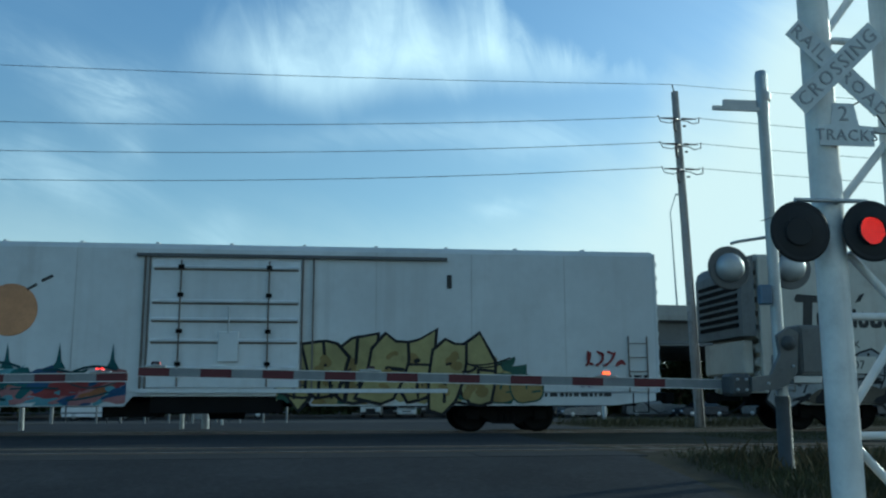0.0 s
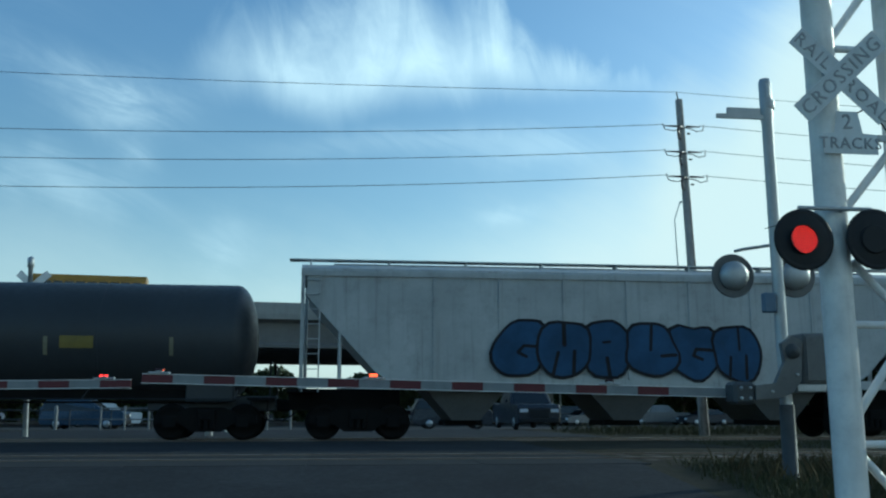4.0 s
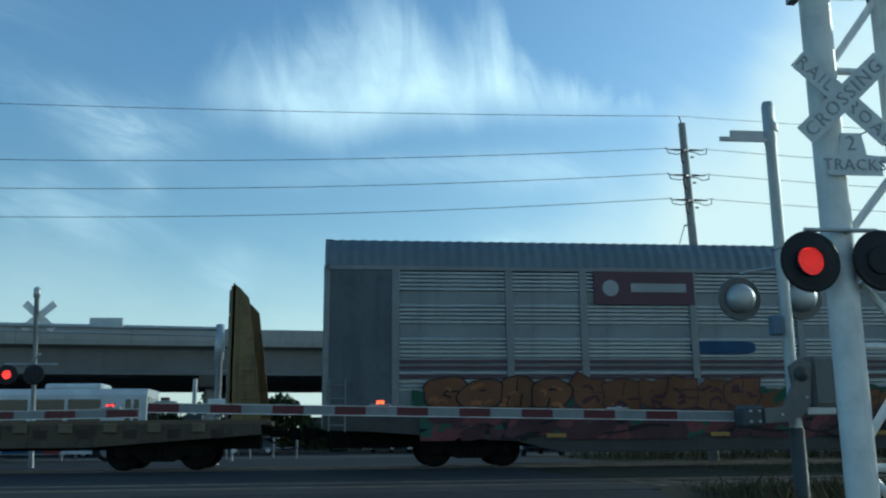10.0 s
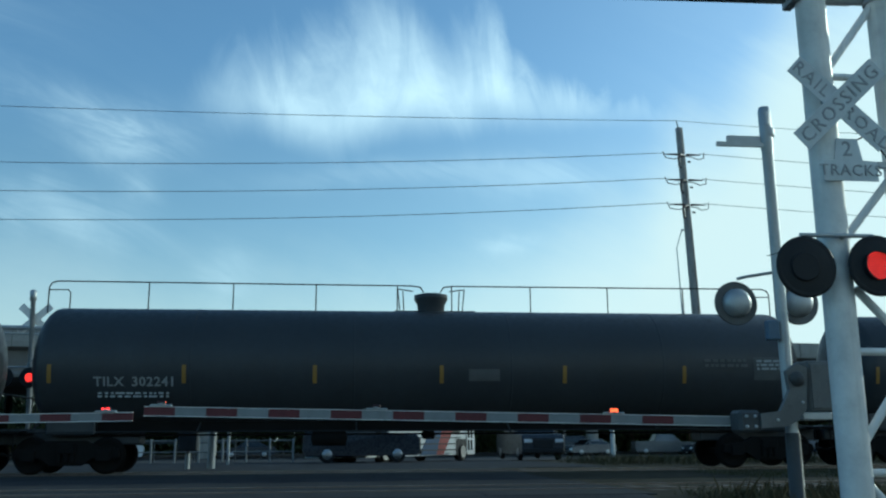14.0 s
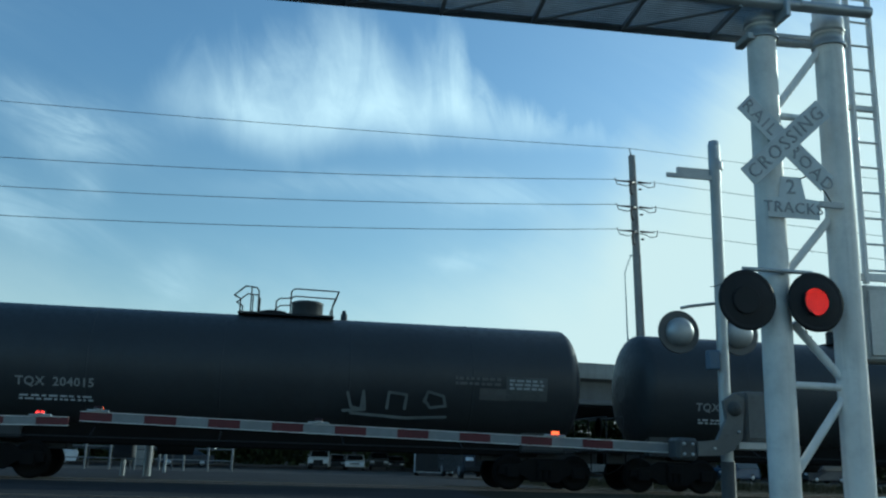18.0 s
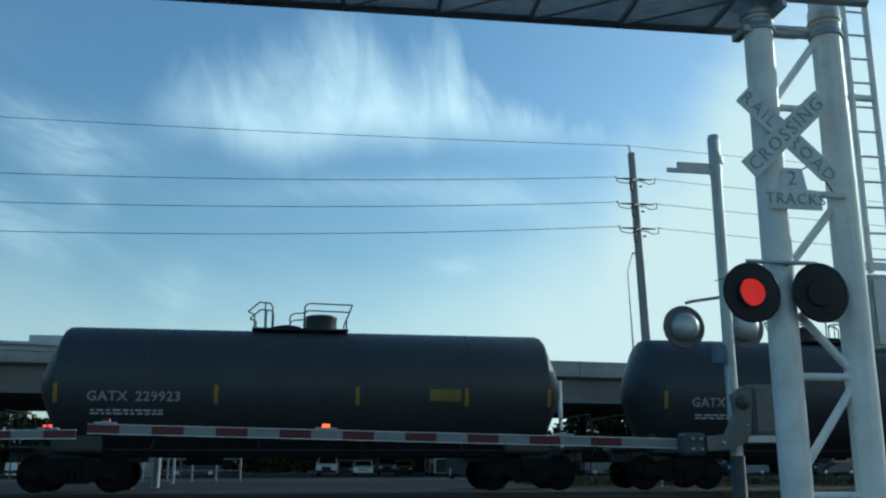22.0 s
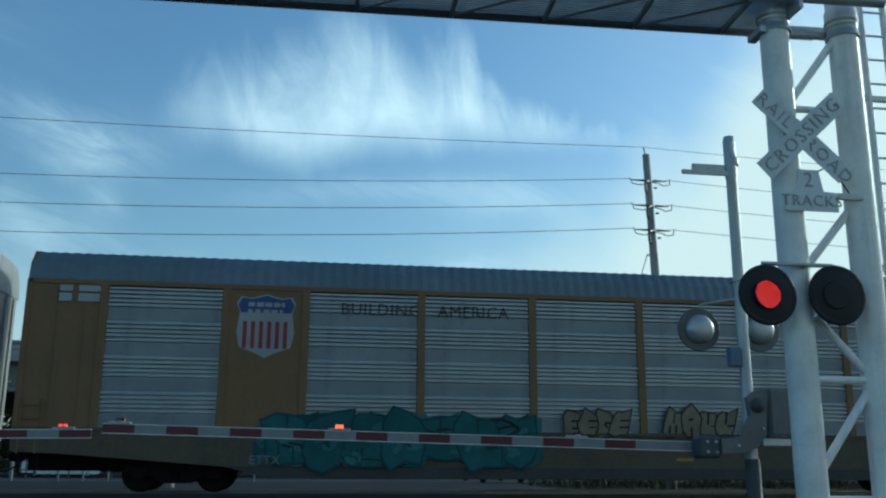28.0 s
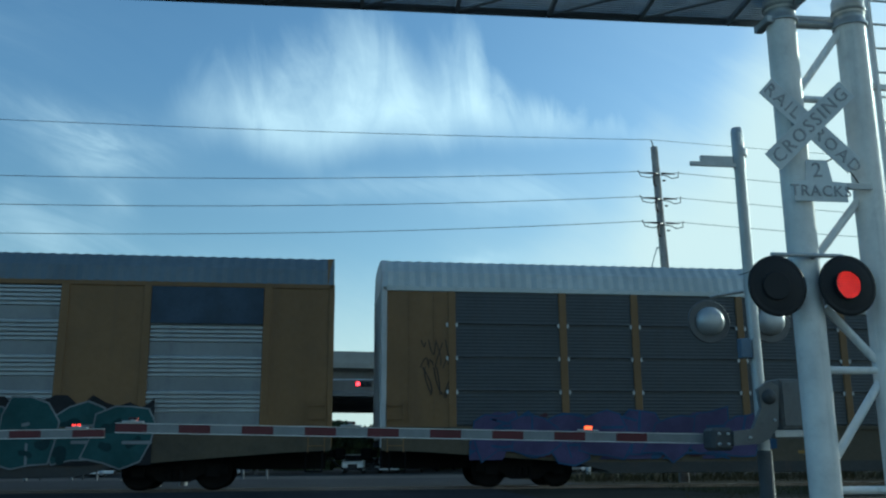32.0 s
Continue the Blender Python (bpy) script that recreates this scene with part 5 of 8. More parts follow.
# ---- coil cars ----
def coil_car(x0, L, material, label, spread=0.26, rise=0.0, taper=0.04):
    car = car_base("coil_car", x0, label, "coil car")
    W = 1.5
    base_m = mat("coil_base", (0.065, 0.068, 0.066), 0.7, dirt=0.5, dirt_color=(0.05, 0.045, 0.04), scale=0.8)
    part("trough", Geo().extrude([(-W, 0.72), (W, 0.72), (W, 1.42), (-W, 1.42)], "x", -0.3, L + 0.3), base_m, car, "dark car frame with deep sides")
    prof = [(-W + 0.02, 1.42)]
    prof += [(-(W - 0.02) * math.cos(a) ** 0.75 if a < math.pi / 2 else (W - 0.02) * abs(math.cos(a)) ** 0.75, 2.35 + (1.5 + rise) * math.sin(a) ** 0.9) for a in [0.001 + (math.pi - 0.002) * i / 16 for i in range(17)]]
    prof += [(W - 0.02, 1.42)]
    hood = part("hood", Geo().loft([[(x, p[0] * k, 1.42 + (p[1] - 1.42) * k) for p in prof] for x, k in ((0.08, 1 - taper), (0.22, 1 - taper * 0.35), (0.5, 1.0), (L - 0.5, 1.0), (L - 0.22, 1 - taper * 0.35), (L - 0.08, 1 - taper))]), material, car, "rounded steel hood")
    for x in (0.55, L * 0.25, L * 0.5, L * 0.75, L - 0.55):
        part("hood_rib", Geo().loft([[(xx, p[0] * 1.008, 2.0 + (p[1] - 2.0) * 1.008) for p in prof] for xx in (x - 0.04, x + 0.04)]), material, hood)
    top = 3.87 + rise
    part("lift_bracket", Geo().extrude([(L / 2 - 0.5, top - 0.08), (L / 2 - 0.38, top + 0.1), (L / 2 - 0.4, top + 0.5), (L / 2 + 0.4, top + 0.5), (L / 2 + 0.38, top + 0.1), (L / 2 + 0.5, top - 0.08), (L / 2 + 0.26, top + 0.08), (L / 2 + 0.22, top + 0.28), (L / 2, top + 0.36), (L / 2 - 0.22, top + 0.28), (L / 2 - 0.26, top + 0.08)], "y", -0.12, 0.12), galv, hood, "arched lifting bracket")
    for x in (L * (0.5 - spread), L * (0.5 + spread)):
        part("stacking_post", Geo().extrude([(x - 0.16, top - 0.1), (x - 0.05, top + 0.05), (x - 0.05, top + 0.45), (x + 0.04, top + 0.45), (x + 0.05, top + 0.05), (x + 0.22, top - 0.1)], "y", -0.06, 0.06), galv, hood)
    for k in range(8):
        x = 0.6 + k * (L - 1.2) / 7
        part("side_stake", Geo().box(x - 0.06, x + 0.06, -W - 0.05, -W, 0.74, 1.40), base_m, car)
    part("tie_bar", Geo().box(-0.3, L + 0.3, -W - 0.06, -W, 1.36, 1.44), base_m, car)
    for xe, s in ((-0.3, -1), (L + 0.3, 1)):
        part("end_platform", Geo().box(min(xe, xe + s * 0.5), max(xe, xe + s * 0.5), -1.45, 1.45, 1.0, 1.06), iron, car)
        part("end_rail", Geo().pipe([(xe + s * 0.45, -1.4, 1.06), (xe + s * 0.45, -1.4, 2.0), (xe + s * 0.45, 1.4, 2.0), (xe + s * 0.45, 1.4, 1.06)], 0.018, 6), galv, car)
        part("stirrup", Geo().pipe([(xe - s * 0.1, -W, 0.75), (xe - s * 0.1, -W, 0.35), (xe - s * 0.5, -W, 0.35), (xe - s * 0.5, -W, 0.75)], 0.018, 6), iron, car)
    for xt in (1.15, L - 1.15):
        truck(car, xt)
    part("center_sill", Geo().box(0, L, -0.35, 0.35, 0.5, 0.8), iron, car)
    part("placard", Geo().box(L * 0.78, L * 0.78 + 0.4, -W - 0.075, -W - 0.062, 0.95, 1.2), mark_white, car)
    couplers(car, L, reach=1.15)
    bars(car, 0.2, -W - 0.01, 1.3, 1.1, 0.3, 1, mark_white, 3)
    return car


# ---- bulkhead flat car ----
def flat_car(x0, L):
    car = car_base("flat_car", x0, "empty bulkhead flat car with rusty yellow end walls", "flat car")
    fm = mat("flat_yellow", (0.19, 0.14, 0.06), 0.8, dirt=0.9, dirt_color=(0.05, 0.04, 0.03), scale=1.1, bump=0.1, streak=0.5)
    pocket_m = mat("pocket_beige", (0.14, 0.11, 0.07), 0.8, dirt=0.9, dirt_color=(0.06, 0.045, 0.03), scale=1.5)
    rust_m = mat("rust_dark", (0.045, 0.032, 0.025), 0.85, dirt=0.6, dirt_color=(0.09, 0.05, 0.03), scale=1.5)
    W = 1.5
    part("deck", Geo().box(0, L, -W, W, 1.10, 1.22), mat("deck_wood", (0.12, 0.09, 0.06), 0.9, scale=2.0, bump=0.4), car, "worn wooden deck")
    fb = mat("flat_brown", (0.085, 0.066, 0.045), 0.85, dirt=1.0, dirt_color=(0.028, 0.024, 0.02), scale=1.3, bump=0.1, streak=0.5)
    part("side_sill", Geo().extrude([(0.1, 1.12), (L - 0.1, 1.12), (L - 0.1, 0.86), (L - 4.2, 0.58), (4.2, 0.58), (0.1, 0.86)], "y", -W - 0.02, -W + 0.04), fb, car)
    for k in range(17):
        x = 1.6 + k * (L - 3.2) / 16
        part("stake_pocket", Geo().box(x - 0.16, x + 0.16, -W - 0.10, -W - 0.02, 0.92, 1.14, 0.02), pocket_m, car, "worn beige stake pocket")
        part("rust_plate", Geo().box(x + 0.3, x + 0.62, -W - 0.035, -W - 0.02, 0.78, 1.0), rust_m, car, "dark rusted plate")
    part("center_sill", Geo().box(0.2, L - 0.2, -0.4, 0.4, 0.5, 1.1), iron, car)
    for xe, s in ((-0.35, 1), (L, -1)):
        bh = part("bulkhead", Geo().box(min(xe + 0.84 * s, xe + 0.95 * s), max(xe + 0.84 * s, xe + 0.95 * s), -W, W, 1.22, 4.55), fm, car, "tall end wall")
        for sy in (-1, 1):
            out = [(xe + 0.9 * s, 1.22), (xe + 0.12 * s, 1.22), (xe + 0.2 * s, 2.0), (xe + 0.5 * s, 4.25), (xe + 0.7 * s, 4.47), (xe + 0.9 * s, 4.64)]
            part("buttress", Geo().extrude(out, "y", min(sy * W, sy * (W - 0.07)), max(sy * W, sy * (W - 0.07))), fm, bh)
        for k in range(5):
            part("wall_plank", Geo().box(min(xe + 0.95 * s, xe + 1.0 * s), max(xe + 0.95 * s, xe + 1.0 * s), -W + 0.08, W - 0.08, 1.25 + k * 0.65, 1.86 + k * 0.65), mat("plank_pale", (0.23, 0.24, 0.24), 0.85, dirt=0.5, dirt_color=(0.12, 0.11, 0.1), streak=0.4), bh, "weathered pale plank")
        side_ladder(car, xe + 0.45 * s, -W, 1.2, 2.6, fm, 0.4, 4)
    for xt in (2.6, L - 2.6):
        truck(car, xt)
    couplers(car, L, reach=0.8)
    bars(car, 5.0, -W - 0.03, 0.98, 1.0, 0.26, 1, mark_white, 8)
    bars(car, 7.3, -W - 0.03, 0.95, 1.2, 0.2, 1, mark_white, 9)
    return car


# ---- covered hoppers ----
def hopper_car(x0, L, material, label, big=None):
    car = car_base("covered_hopper", x0, label, "hopper car")
    W, H = 1.55, 4.55
    side = [(0.15, 4.25), (0.15, 3.6), (1.9, 1.7), (2.3, 1.45), (L - 2.3, 1.45), (L - 1.9, 1.7), (L - 0.15, 3.6), (L - 0.15, 4.25)]
    part("body", Geo().extrude(side, "y", -W, W), material, car)
    part("roof", Geo().extrude([(-W - 0.03, 4.2), (-W, 4.32), (-W + 0.5, 4.48), (0, 4.54), (W - 0.5, 4.48), (W, 4.32), (W + 0.03, 4.2)], "x", 0.0, L), material, car)
    part("roof_walk", Geo().box(-0.35, L + 0.1, -0.75, -0.35, 4.66, 4.69), galv, car, "grey running board on the roof")
    for k in range(9):
        part("walk_post", Geo().box(0.2 + k * (L - 0.4) / 8 - 0.02, 0.2 + k * (L - 0.4) / 8 + 0.02, -0.7, -0.4, 4.45, 4.67), galv, car)
    part("hatch_cover", Geo().box(0.8, L - 0.8, -0.3, 0.3, 4.54, 4.64, 0.02), material, car, "long trough hatch")
    part("side_sill", Geo().box(0.1, L - 0.1, -W - 0.03, -W + 0.05, 1.3, 1.52), material, car)
    part("top_chord", Geo().box(0.0, L, -W - 0.05, -W, 4.12, 4.25), material, car)
    for k in range(1, 10):
        x = L * k / 10
        if 1.9 < x < L - 1.9:
            part("side_rib", Geo().box(x - 0.04, x + 0.04, -W - 0.04, -W, 1.52, 4.12), material, car)
    for k in range(3):
        x = L * (k + 1) / 4
        # chutes much darker than the body above
        part("discharge_chute", Geo().extrude([(x - 1.25, 1.5), (x + 1.25, 1.5), (x + 0.35, 0.5), (x - 0.35, 0.5)], "y", -1.2, 1.2), mat("chute_grime", (0.07, 0.068, 0.062), 0.8, dirt=0.6, dirt_color=(0.03, 0.03, 0.03)), car, "dark discharge chute")
        part("gate", Geo().box(x - 0.5, x + 0.5, -0.7, 0.7, 0.36, 0.5), iron, car)
    for xe, s in ((0.0, 1), (L, -1)):
        part("end_sill", Geo().box(min(xe - 0.3 * s, xe + 2.6 * s), max(xe - 0.3 * s, xe + 2.6 * s), -0.4, 0.4, 0.75, 1.3), iron, car)
        part("end_platform", Geo().box(min(xe - 0.3 * s, xe + 0.5 * s), max(xe - 0.3 * s, xe + 0.5 * s), -1.5, 1.5, 1.2, 1.28), iron, car)
        for sy in (-1.45, 1.45):
            part("corner_post", Geo().box(min(xe, xe + 0.09 * s), max(xe, xe + 0.09 * s), sy - 0.05, sy + 0.05, 1.2, 4.25), material, car)
            part("slope_brace", Geo().tube((xe + 1.0 * s, sy, 1.3), (xe + 1.0 * s, sy, 2.7), 0.05, n=6), material, car)
        side_ladder(car, xe + 0.28 * s, -W, 1.2, 4.2, material, 0.4, 8)
    for xt in (1.5, L - 1.5):
        truck(car, xt)
    couplers(car, L, z=0.9, reach=0.75)
    return car


# ---- automobile carriers ----
dark_sill = mat("dark_sill", (0.045, 0.045, 0.043), 0.7, dirt=0.5, dirt_color=(0.10, 0.06, 0.04))
POSTS = [1.8, 4.75, 6.72, 9.68, 12.62, 15.56, 18.5, 21.45, 23.42, 26.35]


def rack_panel(w, h, plain=False):
    """Screen panel of horizontal slats with a flatter band in each of its four lifts."""
    g = Geo()
    z, row, pts = 0.0, 0, [(0.0, 0.0)]
    lifts = 4
    for k in range(lifts):
        b = h * k / lifts
        lift = h / lifts
        pts += [(0.06, b + 0.01), (0.05, b + 0.04), (-0.014, b + lift * 0.36)]
        n = 5
        if plain:
            pts[-3:] = [(0.05, b + 0.004), (0.05, b + 0.03), (-0.012, b + 0.045)]
            for i in range(9):
                s = b + lift * (0.08 + 0.1 * i)
                pts += [(-0.012, s), (-0.004, s + lift * 0.05)]
            pts += [(-0.012, b + lift - 0.002)]
            continue
        for i in range(n):
            s = b + lift * (0.36 + 0.62 * i / n)
            d = lift * 0.62 / n
            pts += [(0.09, s + 0.001), (0.09, s + d * 0.36), (-0.012, s + d * 0.50), (-0.012, s + d * 0.98)]
    vs, fs = [], []
    for x in (0.0, w):
        vs += [(x, p[0], p[1]) for p in pts]
    m = len(pts)
    fs = [(i, i + 1, m + i + 1, m + i) for i in range(m - 1)]
    g.add(vs, fs)
    return g


def rack_roof(L):
    g = Geo()
    rings = []
    n = int(L / 0.14)
    for i in range(n + 1):
        d = 0.028 if i % 2 else 0.0
        e = 1.0
        rings.append([(L * i / n, y, z) for y, z in ((-1.60, 5.06), (-1.585 - d, 5.12), (-1.50 - d, 5.5), (-1.22 - d * 0.6, 5.83 + d * 0.6), (-0.5, 5.92 + d), (0.5, 5.92 + d), (1.22, 5.83 + d), (1.5, 5.5), (1.6, 5.06))])
    return g.loft(rings, smooth=False)


def auto_rack(x0, frame_m, panel_m, roof_m, label, solid=(), sill_m=None, stripe=None, worn_end=None, end_m=None):
    L, W = 28.0, 1.56
    car = car_base("auto_rack", x0, label, "auto rack")
    part("roof", shared("roof/" + roof_m.name, lambda: rack_roof(L), roof_m), roof_m, car, "corrugated steel roof")
    part("top_chord", Geo().box(0.02, L - 0.02, -W - 0.05, -W + 0.05, 4.98, 5.10, 0.01), roof_m if panel_m.name == "dark_panel" else frame_m, car)
    part("far_side", Geo().box(0.1, L - 0.1, W - 0.05, W, 1.5, 5.06), frame_m, car)
    part("inner_deck", Geo().box(0.2, L - 0.2, -W + 0.1, W - 0.05, 3.1, 3.16), iron, car)
    part("floor", Geo().box(0.0, L, -W + 0.03, W, 1.05, 1.2), iron, car)
    sill_m = sill_m or frame_m
    part("side_sill", Geo().extrude([(0.0, 1.52), (L, 1.52), (L, 0.95), (L - 1.2, 0.9), (L - 6.0, 0.55), (6.0, 0.55), (1.2, 0.9), (0.0, 0.95)], "y", -W - 0.06, -W + 0.02), sill_m, car, "deep side sill of the flat car")
    # separate dark strip that carries the sill further down
    part("sill_skirt", Geo().extrude([(4.9, 0.63), (L - 4.9, 0.63), (L - 6.0, 0.36), (6.0, 0.36)], "y", -W - 0.075, -W + 0.03), dark_sill, car, "dark strip along the lower sill")
    part("brake_gear", Geo().box(7.0, L - 7.0, -0.9, -0.5, 0.34, 0.75, 0.03), iron, car)
    part("sill_flange", Geo().box(0.0, L, -W - 0.12, -W - 0.06, 1.44, 1.52), sill_m, car)
    part("center_sill", Geo().box(0.1, L - 0.1, -0.4, 0.4, 0.5, 1.05), iron, car)
    edges = [0.0] + POSTS + [L]
    for k, (a, b) in enumerate(zip(edges, edges[1:])):
        if k in (0, len(edges) - 2):
            pn = part("end_panel", Geo().box(a + 0.03, b - 0.06, -W - 0.02, -W + 0.03, 1.52, 4.98), end_m or frame_m, car, "plain end panel")
            xs = (a + 0.7, a + 1.35) if k == 0 else (b - 0.7, b - 1.35)
            for x in xs:
                part("panel_seam", Geo().box(x - 0.02, x + 0.02, -W - 0.035, -W - 0.02, 1.55, 4.96), end_m or frame_m, pn)
        elif k in solid:
            pn = part("plain_panel", Geo().box(a + 0.06, b - 0.06, -W - 0.02, -W + 0.03, 1.52, 4.98), frame_m, car, "plain painted panel")
        else:
            w = round(b - a - 0.2, 2)
            part("screen_panel", shared("screen_panel/%.2f/%s" % (w, panel_m.name), lambda: rack_panel(w, 3.44, panel_m.name == "dark_panel"), panel_m), panel_m, car, "slatted steel screen panel", at=pose(a + 0.1, -W + 0.0, 1.53))
    for x in POSTS:
        part("post", shared("post/" + frame_m.name, lambda: Geo().box(-0.10, 0.10, -W - 0.055, -W + 0.06, 1.5, 5.0, 0.015), frame_m), frame_m, car, at=pose(x, 0, 0))
        for z in (2.39, 3.25, 4.11) if panel_m.name == "dark_panel" else ():
            for dx in (-0.125, 0.125):
                part("hinge_clip", shared("hinge_clip", lambda: Geo().box(-0.025, 0.025, -W - 0.05, -W, -0.05, 0.05), galv), galv, car, "pale hinge clip", at=pose(x + dx, 0, z))
    if stripe:
        for z in (2.22, 2.45, 2.6):
            part("stripe", Geo().box(1.9, 26.2, -W - 0.045, -W - 0.04, z, z + 0.07), stripe, car, "dark maroon stripe")
    for xe, s in ((0.0, -1), (L, 1)):
        em = worn_end or frame_m
        part("end_door", Geo().box(min(xe - 0.1 * s, xe - 0.02 * s), max(xe - 0.1 * s, xe - 0.02 * s), -W + 0.06, W - 0.04, 1.25, 5.04), em, car, "folding end door")
        for k in range(5):
            y = -1.2 + k * 0.6
            part("door_fold", Geo().box(min(xe - 0.02 * s, xe + 0.03 * s), max(xe - 0.02 * s, xe + 0.03 * s), y - 0.04, y + 0.04, 1.3, 5.0), em, car)
        part("corner_post", Geo().box(min(xe - 0.12 * s, xe + 0.03 * s), max(xe - 0.12 * s, xe + 0.03 * s), -W - 0.05, -W + 0.1, 1.0, 5.1, 0.02), em, car)
        part("roof_end", Geo().extrude([(-1.60, 5.05), (-1.51, 5.5), (-1.23, 5.85), (-0.5, 5.95), (0.5, 5.95), (1.23, 5.85), (1.5, 5.5), (1.6, 5.05)], "x", min(xe - 0.16 * s, xe + 0.01 * s), max(xe - 0.16 * s, xe + 0.01 * s)), em, car)
        side_ladder(car, xe - s * 0.35, -W - 0.02, 0.9, 2.2, frame_m, 0.4, 4)
        part("stirrup", Geo().pipe([(xe - s * 0.2, -W, 1.0), (xe - s * 0.2, -W, 0.45), (xe - s * 0.6, -W, 0.45), (xe - s * 0.6, -W, 1.0)], 0.02, 6), iron, car)
    for xt in (3.75, L - 3.75):
        truck(car, xt)
    for k in range(4):
        part("reflective_tape", Geo().box(5.6 + k * 5.4, 6.05 + k * 5.4, -W - 0.066, -W - 0.061, 0.82, 0.9), tape_yellow, car, "yellow reflective tape")
    couplers(car, L, reach=0.42)
    return car


# ---- the train, car by car ----
c = box_car(-13.7, 22.1, reefer_white, None, "white insulated boxcar with orange emblem and yellow graffiti", 9.15, inset=3.95)
part("fruit_emblem", Geo().lathe((5.88, -1.584, 3.0), (0, -1, 0), [(0, 0.64), (0.006, 0.62)], 28), mat("fruit_orange", (0.52, 0.26, 0.12), 0.5, dirt=0.2, spread=0.25), c, "painted orange fruit emblem")
part("emblem_straw", Geo().extrude([(6.22, 3.52), (6.44, 3.66), (6.48, 3.60), (6.25, 3.47)], "y", -1.592, -1.586).extrude([(6.54, 3.74), (6.80, 3.88), (6.84, 3.81), (6.58, 3.68)], "y", -1.592, -1.586), mark_black, c)
sp_ochre = P("ochre", (0.24, 0.18, 0.07))
mural(c, 12.3, 18.6, 0.72, 1.9, -1.59, [sp_yellow, sp_ochre, sp_green, sp_yellow], 60, 4, sp_black)
graffiti(c, 12.3, 17.7, 0.8, 2.3, -1.61, 7, sp_yellow, sp_black, seed=4, square=True, edge=0.075, extra=sp_ochre)
graffiti(c, 17.6, 18.9, 0.75, 1.5, -1.6, 2, sp_ochre, sp_green, seed=77, edge=0.05)
mural(c, 0.3, 8.7, 0.70, 1.62, -1.595, [sp_sky, sp_blue, sp_orange, sp_pink, sp_teal, sp_red, sp_teal], 110, 5, sp_dteal)
for x in (1.2, 2.6, 4.0, 5.45, 5.9, 7.1, 8.35):
    part("graffiti_spire", Geo().extrude([(x - 0.16, 1.58), (x - 0.05, 1.78), (x, 2.2), (x + 0.05, 1.78), (x + 0.17, 1.58)], "y", -1.612, -1.604), sp_teal, c, "teal sprayed spire")
graffiti(c, 20.1, 21.2, 1.7, 2.05, -1.60, 4, sp_red, sp_pink, seed=6, fat=0.55, edge=0.0)
graffiti(c, 20.0, 20.8, 1.15, 1.45, -1.60, 4, sp_purple, sp_pink, seed=7, fat=0.4, edge=0.0)
bars(c, 18.9, -1.585, 1.0, 2.0, 0.16, 1, mark_black, 71)
bars(c, 21.3, -1.585, 1.45, 0.6, 0.3, 2, mark_black, 72)
c = box_car(11.3, 20.95, reefer_worn, ("TPIX", "3007"), "weathered cream insulated boxcar covered in graffiti", 8.15, 0.95, mark_black, 3.9, 2.2, 0.85)
mural(c, 0.2, 7.6, 0.70, 2.0, -1.595, [sp_pale, sp_grey, sp_pale, sp_dteal, sp_grey], 100, 8, sp_black)
graffiti(c, 0.3, 5.4, 0.8, 2.1, -1.615, 5, sp_pale, sp_black, None, seed=8, square=True, edge=0.05, extra=sp_grey)
mural(c, 5.3, 8.0, 0.72, 2.2, -1.612, [P('soot_green', (0.03, 0.04, 0.038)), sp_black, sp_dteal, sp_grey], 34, 80, sp_grey)
mural(c, 0.2, 5.4, 0.70, 1.15, -1.655, [P('umber', (0.10, 0.085, 0.065)), sp_black, sp_pale], 16, 81)
graffiti(c, 11.4, 18.6, 0.70, 2.1, -1.60, 7, P('soot_green', (0.03, 0.04, 0.038)), P('sage', (0.12, 0.145, 0.13)), sp_black, seed=9, edge=0.035, square=True, extra=sp_black)
mural(c, 14.6, 18.4, 1.35, 2.1, -1.65, [P('ink', (0.04, 0.055, 0.09)), sp_grey, sp_black], 14, 90)
graffiti(c, 18.9, 20.0, 2.05, 2.35, -1.6, 4, sp_black, sp_black, None, seed=91, fat=0.5, edge=0.0)
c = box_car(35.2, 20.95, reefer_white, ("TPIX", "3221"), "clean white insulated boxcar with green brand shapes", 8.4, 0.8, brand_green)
mural(c, 2.9, 3.9, 0.8, 2.0, -1.59, [sp_red, sp_pink, sp_grey], 8, 110)
mural(c, 7.2, 8.5, 1.3, 2.0, -1.59, [sp_pink, sp_grey], 6, 111)
graffiti(c, 3.4, 8.2, 0.75, 2.15, -1.60, 5, P("chalk", (0.42, 0.44, 0.44)), sp_black, None, seed=11, edge=0.035)
sp_dusk = P("dusk", (0.085, 0.125, 0.18))
graffiti(c, 11.9, 19.5, 0.72, 2.1, -1.595, 8, sp_dusk, sp_pale, sp_black, seed=12, edge=0.04, square=True, extra=sp_pink, jag=0.14)
mural(c, 12.2, 19.3, 0.74, 1.2, -1.635, [sp_dusk, sp_pink, sp_sky], 40, 12)
c = tank_car(57.75, 19.0, 1.45, 2.58, tank_black, "TAMX 1008", "long black tank car with white reporting mark", "short", (1.1, 4.0, 7.0, 10.5, 14.0, 17.0), tape_pale, seed=3, tx=2.1, flip=-1, shift=0.18, dome_r=0.2)
graffiti(c, 5.0, 9.2, 2.0, 2.5, -1.46, 11, P("dull", (0.11, 0.115, 0.12)), tank_black, None, seed=13, fat=0.2, edge=0.0)
c = hopper_car(77.9, 17.0, mat("hopper_grey", (0.42, 0.43, 0.42), 0.6, dirt=0.4, dirt_color=(0.18, 0.17, 0.16), streak=0.4), "long grey covered hopper car")
